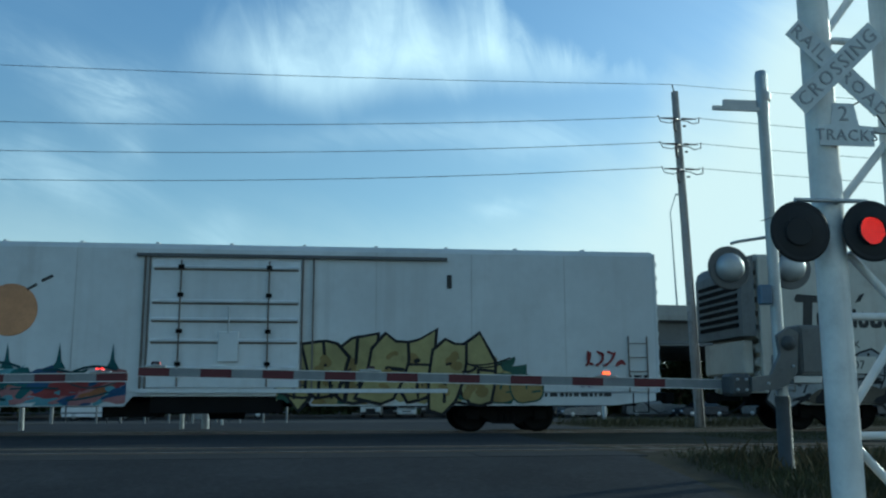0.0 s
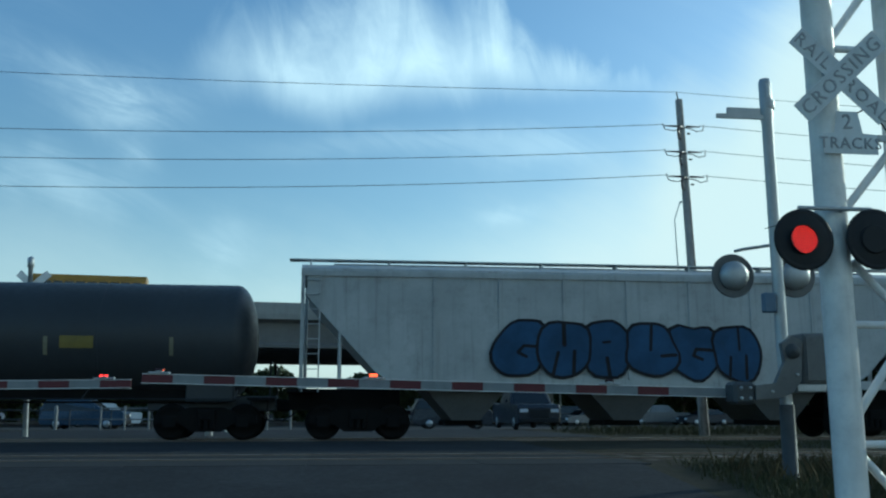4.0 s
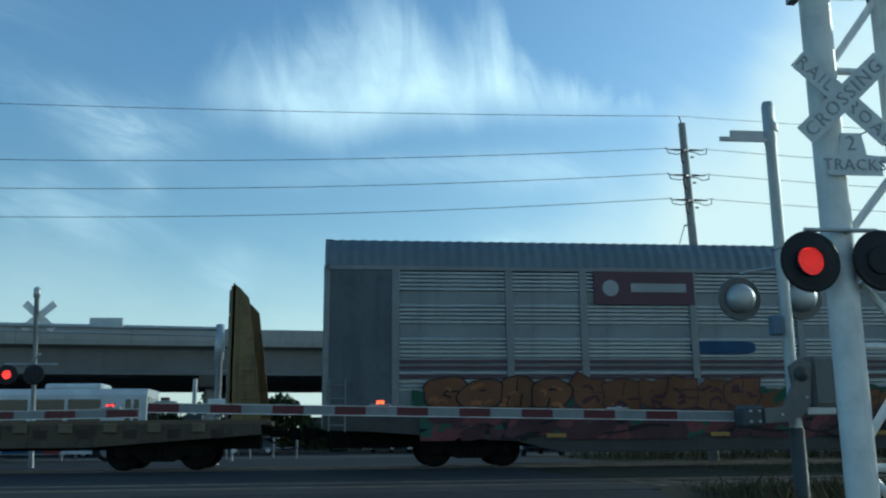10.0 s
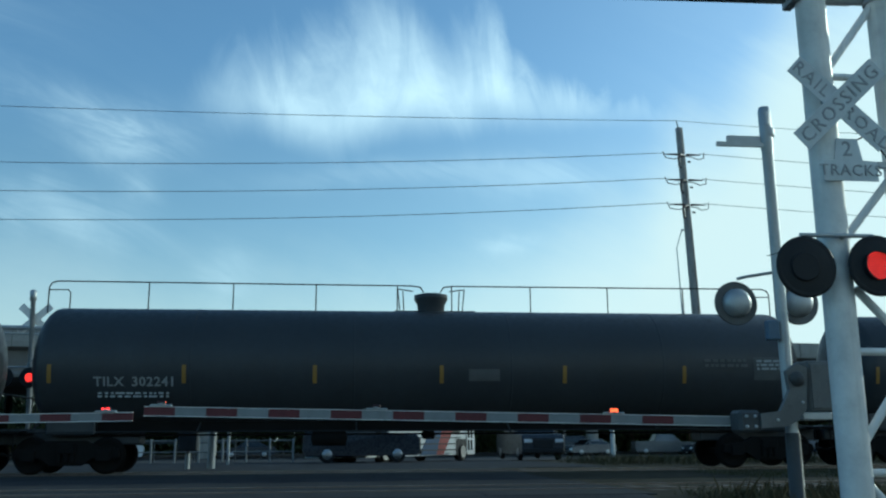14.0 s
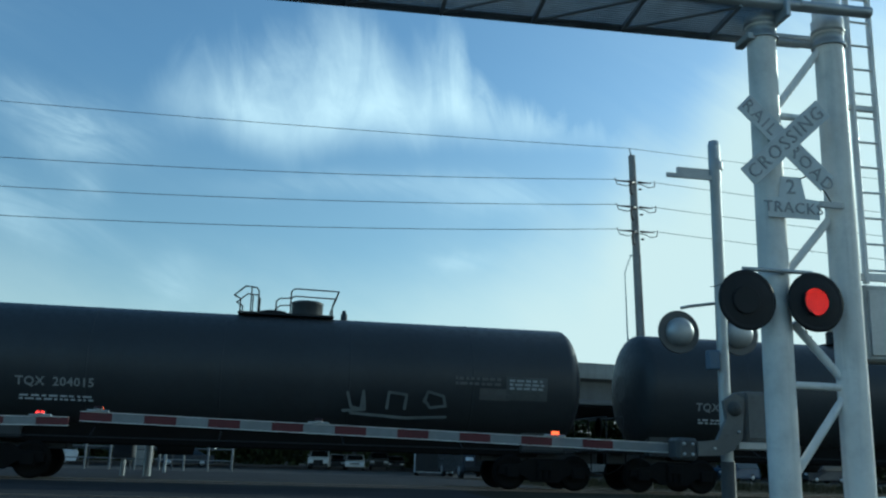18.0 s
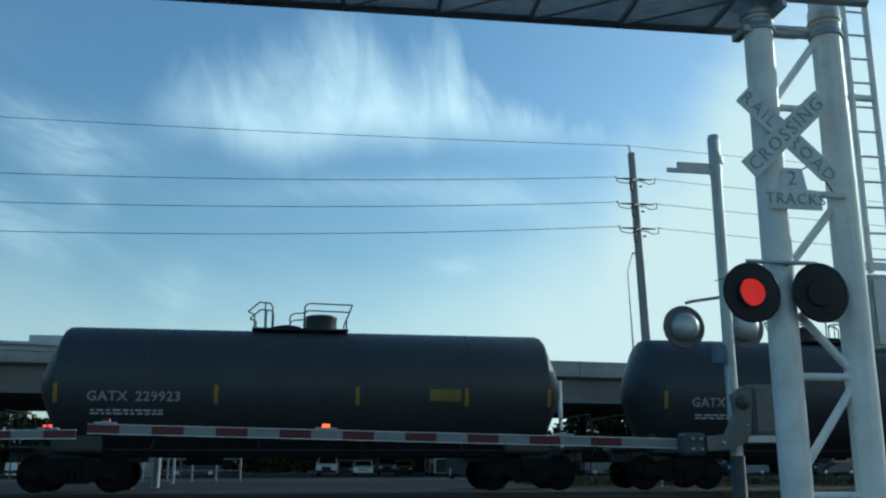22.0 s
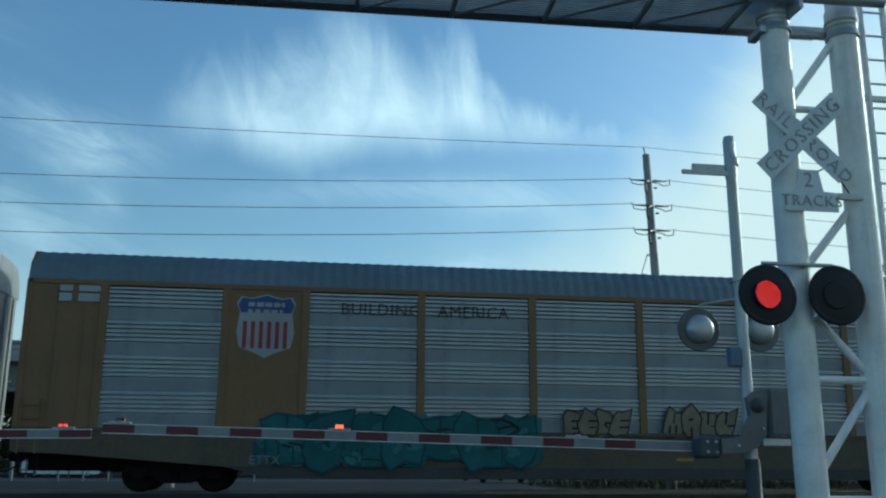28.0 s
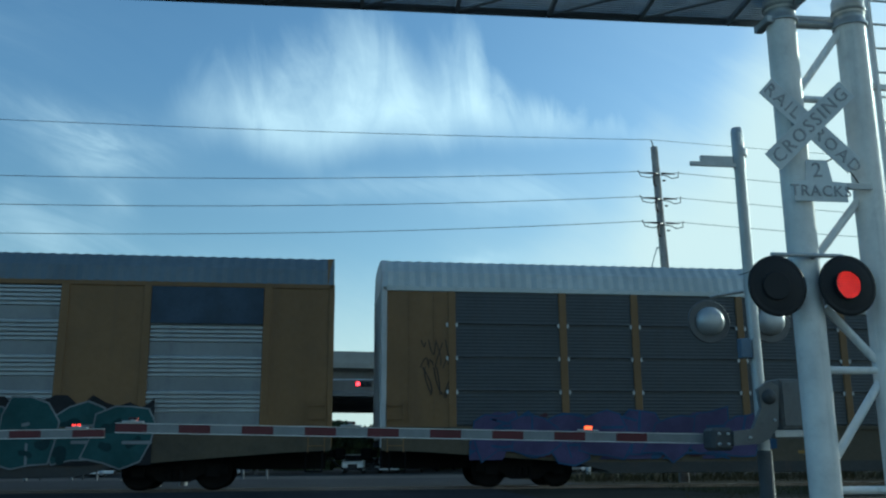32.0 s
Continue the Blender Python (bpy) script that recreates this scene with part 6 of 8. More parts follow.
graffiti(c, 5.0, 12.0, 1.6, 3.0, -1.60, 6, sp_blue, sp_black, seed=14)
c = tank_car(96.0, 16.5, 1.50, 2.68, tank_grey, "TILX 200282", "dirty pale grey tank car with handrails", "short", (), ink=mark_black, platform=mat("grey_steps", (0.25, 0.25, 0.24), 0.6), seed=4, cone=True)
coil_green = mat("coil_greygreen", (0.16, 0.17, 0.15), 0.55, dirt=0.4, dirt_color=(0.07, 0.07, 0.06), scale=0.6, streak=0.3)
coil_grey = mat("coil_grey", (0.22, 0.225, 0.215), 0.55, dirt=0.4, dirt_color=(0.09, 0.09, 0.085), scale=0.6, streak=0.3)
c = coil_car(115.1, 12.15, coil_green, "dark grey coil car with white bubble graffiti")
graffiti(c, 1.1, 4.9, 1.58, 2.62, -1.52, 5, sp_white, sp_black, seed=15, edge=0.03)
graffiti(c, 7.1, 10.1, 1.55, 2.66, -1.52, 6, sp_white, sp_black, seed=16, edge=0.03)
mark(c, "EAZE", 0.3, 0.0, -1.56, 1.08, sp_grey, space=1.3)
graffiti(c, 10.7, 11.6, 1.7, 2.2, -1.52, 3, sp_pale, coil_green, seed=17, fat=0.12, edge=0.0)
c = coil_car(129.9, 12.1, coil_grey, "grey coil car with small black stencils", 0.32, 0.1)
bars(c, 1.5, -1.5, 2.15, 1.3, 0.25, 2, mark_black, 21)
bars(c, 3.4, -1.5, 2.15, 1.2, 0.25, 2, mark_black, 22)
bars(c, 0.1, -1.5, 1.75, 2.4, 0.28, 1, mark_white, 23)
c = coil_car(145.0, 11.7, coil_grey, "grey coil car with dark stencils beside the lift", 0.25, 0.08)
bars(c, 2.0, -1.5, 2.3, 1.0, 0.4, 4, mark_black, 24)
bars(c, 5.6, -1.5, 2.15, 1.8, 0.35, 2, mark_black, 25)
c = coil_car(159.65, 11.75, coil_grey, "grey coil car with blue graffiti", 0.26, 0.0, 0.14)
graffiti(c, 1.1, 5.2, 1.6, 2.75, -1.52, 6, sp_blue, sp_sky, sp_blue, seed=18, edge=0.03)
mural(c, 6.0, 11.0, 1.55, 2.85, -1.515, [sp_teal, sp_blue, sp_teal, sp_dteal], 40, 19)
throw_up(c, "CHEF", 6.7, 11.2, 1.55, 2.8, -1.535, sp_sky, sp_dteal, 19, 0.085, 0.035)
mark(c, "EAZE", 0.36, 8.1, -1.57, 1.02, sp_grey, space=1.3)
flat_car(174.2, 19.9)
silver_frame = mat("silver_frame", (0.21, 0.22, 0.225), 0.5, 0.3, dirt=0.4, dirt_color=(0.14, 0.13, 0.13), scale=0.7, streak=0.3)
silver_panel = mat("silver_panel", (0.32, 0.35, 0.37), 0.42, 0.35, dirt=0.4, dirt_color=(0.17, 0.185, 0.20), scale=0.5, streak=0.35)
sill_grime = mat("sill_grime", (0.085, 0.07, 0.045), 0.75, dirt=0.5, dirt_color=(0.03, 0.028, 0.025), scale=0.6)
rack_yellow = mat("rack_yellow", (0.175, 0.103, 0.040), 0.6, dirt=0.5, dirt_color=(0.12, 0.075, 0.035), scale=0.6, bump=0.06, streak=0.45)
dark_panel = mat("dark_panel", (0.062, 0.07, 0.076), 0.5, 0.25, dirt=0.4, dirt_color=(0.06, 0.06, 0.06), scale=0.5, streak=0.35)
roof_blue = mat("roof_bluegrey", (0.14, 0.17, 0.19), 0.5, 0.3, dirt=0.35, dirt_color=(0.10, 0.11, 0.12), scale=0.5, streak=0.2)
roof_pale = mat("roof_pale", (0.46, 0.49, 0.48), 0.5, 0.3, dirt=0.35, dirt_color=(0.25, 0.26, 0.26), scale=0.5, streak=0.2)
white_frame = mat("white_frame", (0.45, 0.46, 0.46), 0.55, dirt=0.5, dirt_color=(0.22, 0.20, 0.18), scale=0.6, streak=0.5)
maroon = mat("maroon", (0.07, 0.03, 0.045), 0.5, dirt=0.2)
c = auto_rack(195.5, silver_frame, silver_panel, roof_blue, "silver auto rack with maroon stripes and bright graffiti", (), dark_sill, maroon, None, mat("end_slate", (0.10, 0.115, 0.13), 0.6, 0.2, dirt=0.5, dirt_color=(0.05, 0.05, 0.055), scale=0.6, streak=0.4))
part("brand_plate", Geo().box(7.0, 9.72, -1.64, -1.62, 4.12, 5.0), maroon, c, "maroon brand plate with white bars")
part("brand_shape", Geo().box(8.0, 9.5, -1.652, -1.645, 4.45, 4.68).lathe((7.45, -1.646, 4.55), (0, -1, 0), [(0, 0.22), (0.006, 0.2)], 16), mark_white, c)
sp_rust, sp_wine = P("rust", (0.15, 0.07, 0.035)), P("wine", (0.07, 0.035, 0.04))
mural(c, 2.4, 24.0, 0.66, 1.5, -1.66, [sp_wine, P("rose", (0.13, 0.05, 0.05)), sp_wine, sp_black, sp_green, sp_wine], 240, 20, sp_black)
mural(c, 2.2, 23.6, 1.35, 2.0, -1.665, [sp_green, sp_rust, sp_green, P("moss", (0.03, 0.09, 0.05))], 110, 21)
graffiti(c, 2.6, 6.2, 1.45, 2.2, -1.69, 4, sp_rust, sp_black, None, seed=20, edge=0.05, extra=sp_orange)
graffiti(c, 6.4, 11.2, 1.4, 2.15, -1.69, 6, sp_rust, sp_wine, None, seed=23, edge=0.05, square=True, extra=sp_wine)
graffiti(c, 12.9, 15.8, 1.45, 1.85, -1.69, 7, sp_rust, sp_black, None, seed=31, edge=0.05, square=True)
graffiti(c, 17.0, 22.6, 1.4, 2.05, -1.69, 7, sp_rust, sp_wine, None, seed=32, edge=0.05, extra=sp_orange)
part("oval_plate", Geo().extrude([(9.68 + 0.75 + 0.9 * math.copysign(abs(math.cos(q)) ** 0.5, math.cos(q)), 3.0 + 0.17 * math.copysign(abs(math.sin(q)) ** 0.5, math.sin(q))) for q in [math.tau * (k + 0.5) / 16 for k in range(16)]], "y", -1.60, -1.585), sp_blue, c, "blue-grey oval patch on the screen")
for k in range(3):
    part("reflective_tape", Geo().box(5.6 + k * 4.3, 6.1 + k * 4.3, -1.70, -1.695, 0.72, 0.82), tape_yellow, c, "yellow reflective tape")
mark(c, "KTM", 0.6, 24.2, -1.64, 2.0, sp_black, space=0.95)
for i, (x0, L, txt, st) in enumerate(((224.7, 19.65, "TILX 302345", "long"), (245.7, 19.4, "GATX 201929", "long"), (266.1, 20.2, "TILX 302241", "full"))):
    tank_car(x0, L, 1.53, 2.69, tank_black, txt, "long black pressure tank car with top handrails", st, (0.3, 4.03, 6.03, 8.0, 11.3, 13.1, 15.0) if i == 1 else [0.7 + k * (L - 1.0) / 6 for k in range(7)], tape_pale if i < 2 else tape_yellow, seed=6 + i, tx=1.35 if i == 1 else 1.75, walk=4.2 if i == 1 else 4.88, size=0.3 if i == 1 else 0.33, note=(11.95, 8.15, 11.0)[i], note_z=2.95 if i == 1 else 2.55, panel=L - (2.1, 2.15, 1.6)[i], rail_posts=(0.7, 2.2, 3.8) if i == 0 else (2.1, 2.16), short_posts=(1.07, 2.45) if i == 0 else (), print_x=(5.4, None, None)[i], zt=2.22 if i == 2 else 2.28)
tank_car(287.7, 17.1, 1.5, 2.68, tank_black, "TILX 290114", "black tank car with small top platform", "short", (0.5, 3.5, 8.0, 12.0, 16.0), tape_yellow, seed=10)
tank_car(306.5, 17.1, 1.5, 2.68, tank_black, "TILX 290117", "black tank car with notice panels", "short", (0.5, 3.5, 8.0, 12.0, 16.0), tape_yellow, seed=11)
c = tank_car(325.25, 17.2, 1.5, 2.65, tank_white, "ASDX 299029", "white tank car with running board and small graffiti", "short", (0.25, 3.45, 6.5, 9.75, 12.9, 16.0), tape_yellow, mark_black, mat("white_steps", (0.55, 0.56, 0.55), 0.55), seed=12, tx=1.9, note=8.1, note_z=2.32, note_w=0.52, flip=0.68, shift=-0.6, dome_r=0.3)
sp_olive = P("olive", (0.09, 0.095, 0.08))
graffiti(c, 10.2, 11.0, 1.75, 2.35, -1.5, 4, sp_olive, tank_white, None, seed=23, fat=0.7, edge=0.0)
graffiti(c, 11.7, 12.4, 1.75, 2.4, -1.5, 4, sp_olive, tank_white, None, seed=24, fat=0.7, edge=0.0)
c = tank_car(343.7, 15.9, 1.54, 2.79, tank_black, "TQX 204015", "black tank car with a chalky graffiti tag", "short", (), seed=20, shift=-0.1, belly=0.86, panel=13.6, note=12.9)
g = Geo()
for pts in ([(9.5, 2.3), (9.6, 1.95), (9.85, 1.9), (9.9, 2.35), (9.95, 1.9), (9.4, 1.85)], [(10.5, 1.95), (10.55, 2.35), (11.0, 2.3), (10.95, 1.95)], [(11.45, 2.15), (11.55, 2.4), (11.95, 2.3), (12.0, 2.05), (11.6, 2.0), (11.45, 2.2)], [(9.6, 1.8), (11.0, 1.72), (12.0, 1.78)]):
    ribbon(g, pts, 0.075, -1.56)
part("graffiti_tag", g, P("chalk_grey", (0.11, 0.115, 0.11)), c, "chalky sprayed tag")
tank_car(360.95, 15.75, 1.54, 2.79, tank_black, "TQX 206120", "black tank car with faded stencils", "short", (), seed=14, flip=-1, belly=0.86)
for i, (x0, L, txt) in enumerate(((378.1, 13.35, "GATX 229801"), (393.25, 13.15, "GATX 229433"), (408.2, 13.35, "GATX 229932"), (423.05, 13.55, "GATX 229923"), (438.5, 13.0, "GATX 229927"), (453.3, 12.95, "GATX 229936"))):
    tank_car(x0, L, 1.5, 2.63, tank_black, txt, "black tank car with yellow reflective tape", "short", (0.66, 4.42, 7.9, 10.7, L - 0.66), tape_yellow, seed=15 + 2 * i, tx=1.38, note=9.75, size=0.335, belly=0.84, flip=-1 if i == 4 else 1, cone=True)
moc_pale = mat("spray_cream", (0.33, 0.33, 0.28), 0.7, dirt=0.3, dirt_color=(0.25, 0.24, 0.2), scale=0.8, bump=0.02, gloss=0.15)
c = hopper_car(467.85, 11.8, mat("hopper_cream", (0.21, 0.21, 0.175), 0.6, dirt=0.5, dirt_color=(0.11, 0.10, 0.08), scale=0.5, streak=0.4), "cream covered hopper with huge block graffiti letters")
BLOCKS = {"M": [(0, 0), (0, 0.82), (-0.08, 0.86), (-0.08, 1), (0.29, 1), (0.5, 0.6), (0.71, 1), (1.08, 1), (1.08, 0.88), (1, 0.82), (1, 0.12), (1.07, 0), (0.71, 0), (0.71, 0.57), (0.62, 0.36), (0.38, 0.36), (0.29, 0.57), (0.29, 0)],
          "O": [(0, 0), (0, 1), (1, 1), (1, 0), (0.501, 0), (0.501, 0.36), (0.66, 0.36), (0.66, 0.64), (0.34, 0.64), (0.34, 0.36), (0.499, 0.36), (0.499, 0)],
          "C": [(0, 0), (0, 1), (1, 1), (1, 0.52), (0.72, 0.52), (0.72, 0.64), (0.32, 0.64), (0.32, 0.17), (0.72, 0.17), (0.72, 0.3), (1, 0.3), (1, 0)]}
for dx, w, ch in ((3.0, 2.4, "M"), (6.25, 1.68, "O"), (8.35, 1.95, "C")):
    out = [(dx + u * w, 1.62 + v * 2.42) for u, v in BLOCKS[ch]]
    part("graffiti_shadow", Geo().extrude([(x - 0.14, z - 0.1) for x, z in out], "y", -1.602, -1.599), P("umber", (0.08, 0.06, 0.05)), c, "dark letter shadow")
    part("graffiti_letter", Geo().extrude(out, "y", -1.612, -1.606), moc_pale, c, "pale spray-painted block letter")
# sprayed fields between the letters
for xa, xb, za, zb, m in ((2.52, 2.95, 1.6, 3.7, P("brick", (0.105, 0.055, 0.05))), (5.25, 6.25, 2.55, 4.02, P("slate_green", (0.095, 0.095, 0.08))), (5.3, 6.25, 1.6, 2.55, P("brick", (0.105, 0.055, 0.05))), (7.9, 8.37, 1.6, 4.02, P("brick", (0.105, 0.055, 0.05))), (3.66, 4.58, 1.6, 2.1, P("brick", (0.105, 0.055, 0.05)))):
    part("graffiti_field", Geo().box(xa, xb, -1.5975, -1.5945, za, zb), m, c, "faded sprayed field between the letters")
bars(c, 1.4, -1.56, 2.7, 0.9, 0.3, 1, mark_black, 30)


def yellow_rack(x0, label, kind):
    if kind == "dark":
        return auto_rack(x0, rack_yellow, dark_panel, roof_pale, label, (), sill_grime, None, white_frame)
    return auto_rack(x0, rack_yellow, silver_panel, roof_blue, label, (2,) if kind == "plain2" else ((2,) if kind == "emblem" else ()), sill_grime)


c = yellow_rack(480.55, "yellow auto rack with silver screens and white graffiti", "emblem")
g = Geo()
ribbon(g, [(5.62, 4.68), (5.1, 4.68), (4.98, 4.6), (4.96, 4.3), (5.08, 4.18), (5.62, 4.18), (5.74, 4.3), (5.74, 4.58), (5.62, 4.68)], 0.1, -1.585)
ribbon(g, [(6.0, 4.68), (6.45, 4.18)], 0.1, -1.585)
ribbon(g, [(6.28, 4.68), (6.7, 4.2)], 0.1, -1.585)
part("brand_shape", g, mark_white, c, "white line emblem")
bars(c, 4.95, -1.58, 3.85, 1.8, 0.14, 1, mark_white, 33)
graffiti(c, 2.0, 8.6, 0.72, 2.3, -1.66, 5, sp_pale, sp_black, P("slate", (0.05, 0.065, 0.07)), seed=34, square=True, edge=0.075, extra=sp_grey)
graffiti(c, 12.6, 23.5, 0.72, 2.15, -1.66, 9, sp_pale, sp_black, P("slate", (0.05, 0.065, 0.07)), seed=35, square=True, edge=0.075, extra=sp_grey)
mark(c, "CTTX", 0.26, 8.9, -1.625, 0.98, mark_white)
c = auto_rack(509.05, white_frame, silver_panel, roof_blue, "whitish auto rack with a red octagon emblem", (8,), white_frame)
oct_ = [(22.42 + 0.92 * math.cos(radians(22.5 + 45 * i)), 3.98 + 0.92 * math.sin(radians(22.5 + 45 * i))) for i in range(8)]
part("emblem_border", Geo().extrude(oct_, "y", -1.592, -1.586), mark_white, c, "octagon border")
part("emblem", Geo().extrude([(22.42 + (x - 22.42) * 0.92, 3.98 + (z - 3.98) * 0.92) for x, z in oct_], "y", -1.602, -1.594), sp_red, c, "red octagon emblem")
bars(c, 21.82, -1.604, 4.5, 1.2, 1.1, 4, mark_white, 36)
graffiti(c, 16.0, 22.0, 0.7, 1.8, -1.66, 6, sp_blue, sp_purple, None, seed=37)
c = yellow_rack(538.2, "yellow auto rack with silver screens and shield emblem", "emblem")
sh = [(a - 0.16, b) for a, b in [(5.2, 4.6), (5.3, 4.78), (5.55, 4.74), (5.9, 4.84), (6.25, 4.74), (6.5, 4.78), (6.6, 4.6), (6.52, 4.4), (6.58, 3.9), (6.5, 3.55), (6.1, 3.4), (5.9, 3.3), (5.7, 3.4), (5.3, 3.55), (5.22, 3.9), (5.28, 4.4)]]
part("emblem_border", Geo().extrude([(5.74 + (x - 5.74) * 1.05, 4.05 + (z - 4.05) * 1.045) for x, z in sh], "y", -1.590, -1.584), mark_white, c, "white shield border")
part("emblem", Geo().extrude([(x, z) for x, z in sh if z > 4.2], "y", -1.600, -1.592), mat("shield_blue", (0.03, 0.06, 0.17), 0.5), c, "blue upper field of the shield")
for k in range(6):
    x = 5.18 + k * 0.2
    part("shield_stripe", Geo().box(x, x + 0.1, -1.600, -1.592, 3.5, 4.18), sp_red, c)
bars(c, 5.29, -1.604, 4.66, 0.9, 0.36, 2, mark_white, 38)
part("slogan", lettering("BUILDING", 0.42, mark_black, 0.002, "LEFT", 0, 1.1), mark_black, c, "dark painted slogan", at=pose(7.6, -1.6, 4.55))
part("slogan", lettering("AMERICA", 0.42, mark_black, 0.002, "LEFT", 0, 1.1), mark_black, c, "dark painted slogan", at=pose(10.1, -1.6, 4.55))
for k, (x, w) in enumerate(((0.75, 0.3), (1.2, 0.5))):
    part("card", Geo().box(x, x + w, -1.63, -1.6, 4.55, 4.75).box(x, x + w, -1.63, -1.6, 4.8, 4.95), mark_white, c, "white data card")
mural(c, 5.6, 12.8, 0.64, 1.95, -1.66, [sp_teal, sp_dteal, sp_teal, P("sea", (0.06, 0.15, 0.15))], 90, 39, sp_black)
graffiti(c, 5.9, 12.6, 0.72, 1.9, -1.69, 7, sp_teal, sp_dteal, None, seed=39, edge=0.05, square=True, extra=P("sea", (0.06, 0.15, 0.15)))
mark(c, "ETTX", 0.3, 5.5, -1.73, 0.78, sp_grey)
sp_tan = P("tan", (0.20, 0.17, 0.11))
graffiti(c, 13.4, 15.1, 1.45, 2.05, -1.66, 4, sp_tan, sp_black, None, seed=40, edge=0.06, square=True)
graffiti(c, 16.1, 18.0, 1.45, 2.1, -1.66, 4, sp_tan, sp_black, None, seed=41, edge=0.06, square=True)
c = yellow_rack(567.0, "yellow auto rack with dark screens and pale roof", "dark")
graffiti(c, 2.2, 7.5, 1.2, 2.0, -1.66, 6, P("dull", (0.11, 0.115, 0.12)), sp_black, None, seed=41, edge=0.03)
mural(c, 16.3, 22.0, 0.68, 1.95, -1.66, [sp_black, dark_panel, sp_black, P("wine", (0.07, 0.035, 0.04))], 50, 42, sp_grey)
graffiti(c, 16.6, 21.8, 0.8, 2.0, -1.70, 7, sp_black, sp_pale, None, seed=42, fat=0.16, edge=0.0)
mural(c, 8.8, 13.4, 0.7, 1.8, -1.66, [sp_black, sp_dteal, dark_panel], 30, 43, sp_green)
graffiti(c, 9.0, 13.4, 0.8, 1.8, -1.70, 9, sp_green, sp_green, None, seed=43, fat=0.15, edge=0.0)
mark(c, "ETTX", 0.3, 9.2, -1.72, 0.82, sp_grey)
for k in range(6):
    bars(c, (7.5, 11.0, 13.2, 17.0, 19.2, 23.6)[k], -1.605, (4.55, 4.5, 3.45, 4.5, 3.5, 3.4)[k], 0.7, 0.16, 2, sp_grey, 50 + k)
c = auto_rack(594.7, rack_yellow, silver_panel, roof_blue, "yellow auto rack with plain yellow panels and teal graffiti", (2, 8), sill_grime)
part("cover_plate", Geo().box(POSTS[8] + 0.1, POSTS[9] - 0.1, -1.64, -1.60, 4.05, 4.97), P("plate_blue", (0.05, 0.07, 0.10)), c, "dark blue plate over the screen")
part("brand_shape", Geo().extrude([(7.05, 3.35), (7.2, 3.35), (7.7, 3.9), (7.1, 3.9)], "y", -1.605, -1.6).extrude([(7.6, 3.4), (8.3, 3.9), (8.1, 3.9), (7.4, 3.5)], "y", -1.605, -1.6).extrude([(8.3, 3.4), (8.3, 3.88), (8.55, 3.88), (8.75, 3.6), (8.75, 3.88), (9.35, 3.88), (9.35, 3.4)], "y", -1.605, -1.6), mark_black, c, "black brand emblem")
bars(c, 7.05, -1.605, 3.3, 2.3, 0.1, 1, mark_black, 60)
graffiti(c, 2.0, 8.8, 0.66, 2.15, -1.66, 6, P("night", (0.016, 0.038, 0.042)), sp_grey, sp_black, seed=44, edge=0.035, square=True, extra=sp_black)
mural(c, 9.4, 16.6, 0.72, 1.95, -1.66, [P('ash', (0.12, 0.125, 0.125)), sp_dteal, P('dull_pink', (0.14, 0.085, 0.08)), P('ash', (0.12, 0.125, 0.125)), P('dull_teal', (0.028, 0.075, 0.078)), sp_rust, sp_black], 150, 45, sp_wine)
graffiti(c, 17.0, 23.6, 0.66, 2.1, -1.66, 6, P("dull_teal", (0.028, 0.075, 0.078)), sp_grey, sp_black, seed=46, edge=0.035, square=True, extra=P("night", (0.016, 0.038, 0.042)))
c = yellow_rack(623.95, "yellow auto rack with dark screens and purple graffiti", "dark")
graffiti(c, 0.95, 1.75, 3.0, 3.7, -1.6, 4, P("soot", (0.05, 0.042, 0.035)), rack_yellow, None, seed=47, fat=0.3, edge=0.0)
graffiti(c, 1.0, 1.85, 2.25, 3.0, -1.6, 3, P("soot", (0.05, 0.042, 0.035)), rack_yellow, None, seed=49, fat=0.25, edge=0.0)
mural(c, 2.2, 10.4, 0.7, 1.9, -1.66, [sp_purple, sp_blue, sp_purple, P("wine", (0.07, 0.035, 0.04))], 90, 48, sp_blue)
graffiti(c, 2.4, 9.9, 0.8, 1.85, -1.69, 8, sp_purple, sp_blue, None, seed=48, edge=0.035, square=True)


# ---- wood pole and overhead wires ----
pole = thing("utility_pole", pose(0, 28.5, 0), "leaning weathered wooden utility pole with insulators", "utility pole")
part("pole_shaft", Geo().tube((11.68, 0, -0.3), (11.33, 0, 11.15), 0.165, 0.12, n=14), wood_grey, pole, "grey weathered pole shaft")
part("top_pin", Geo().tube((11.32, 0, 11.1), (11.25, 0, 11.42), 0.02, n=8), iron, pole)
porcelain = mat("porcelain_dark", (0.06, 0.045, 0.04), 0.3, dirt=0.2)
HEIGHTS = (10.25, 9.36, 8.50)
for z in HEIGHTS:
    px = 11.36 + (11.1 - z) * 0.03
    for s in (-1, 1):
        ins = part("insulator", Geo().lathe((px + s * 0.12, -0.05, z - 0.05), (s, 0, 0), [(0, 0.03), (0.05, 0.04), (0.3, 0.028), (0.5, 0.018)], 10), porcelain, pole)
        part("jumper", Geo().pipe([(px + s * 0.72, -0.1, z + 0.02), (px + s * 0.66, -0.2, z - 0.22), (px + s * 0.4, -0.3, z - 0.30), (px + s * 0.2, -0.32, z - 0.22), (px, -0.34, z - 0.2)], 0.016, 6), wire_m, pole)
    part("standoff", Geo().pipe([(px, -0.1, z - 0.10), (px - 0.2, -0.3, z - 0.14), (px - 0.26, -0.32, z - 0.26), (px - 0.24, -0.32, z - 0.55), (px - 0.18, -0.3, z - 0.57)], 0.045, 8), porcelain, pole)
    part("bolt", Geo().tube((px + 0.1, -0.2, z - 0.35), (px + 0.2, -0.2, z - 0.35), 0.03, n=6), iron, pole)
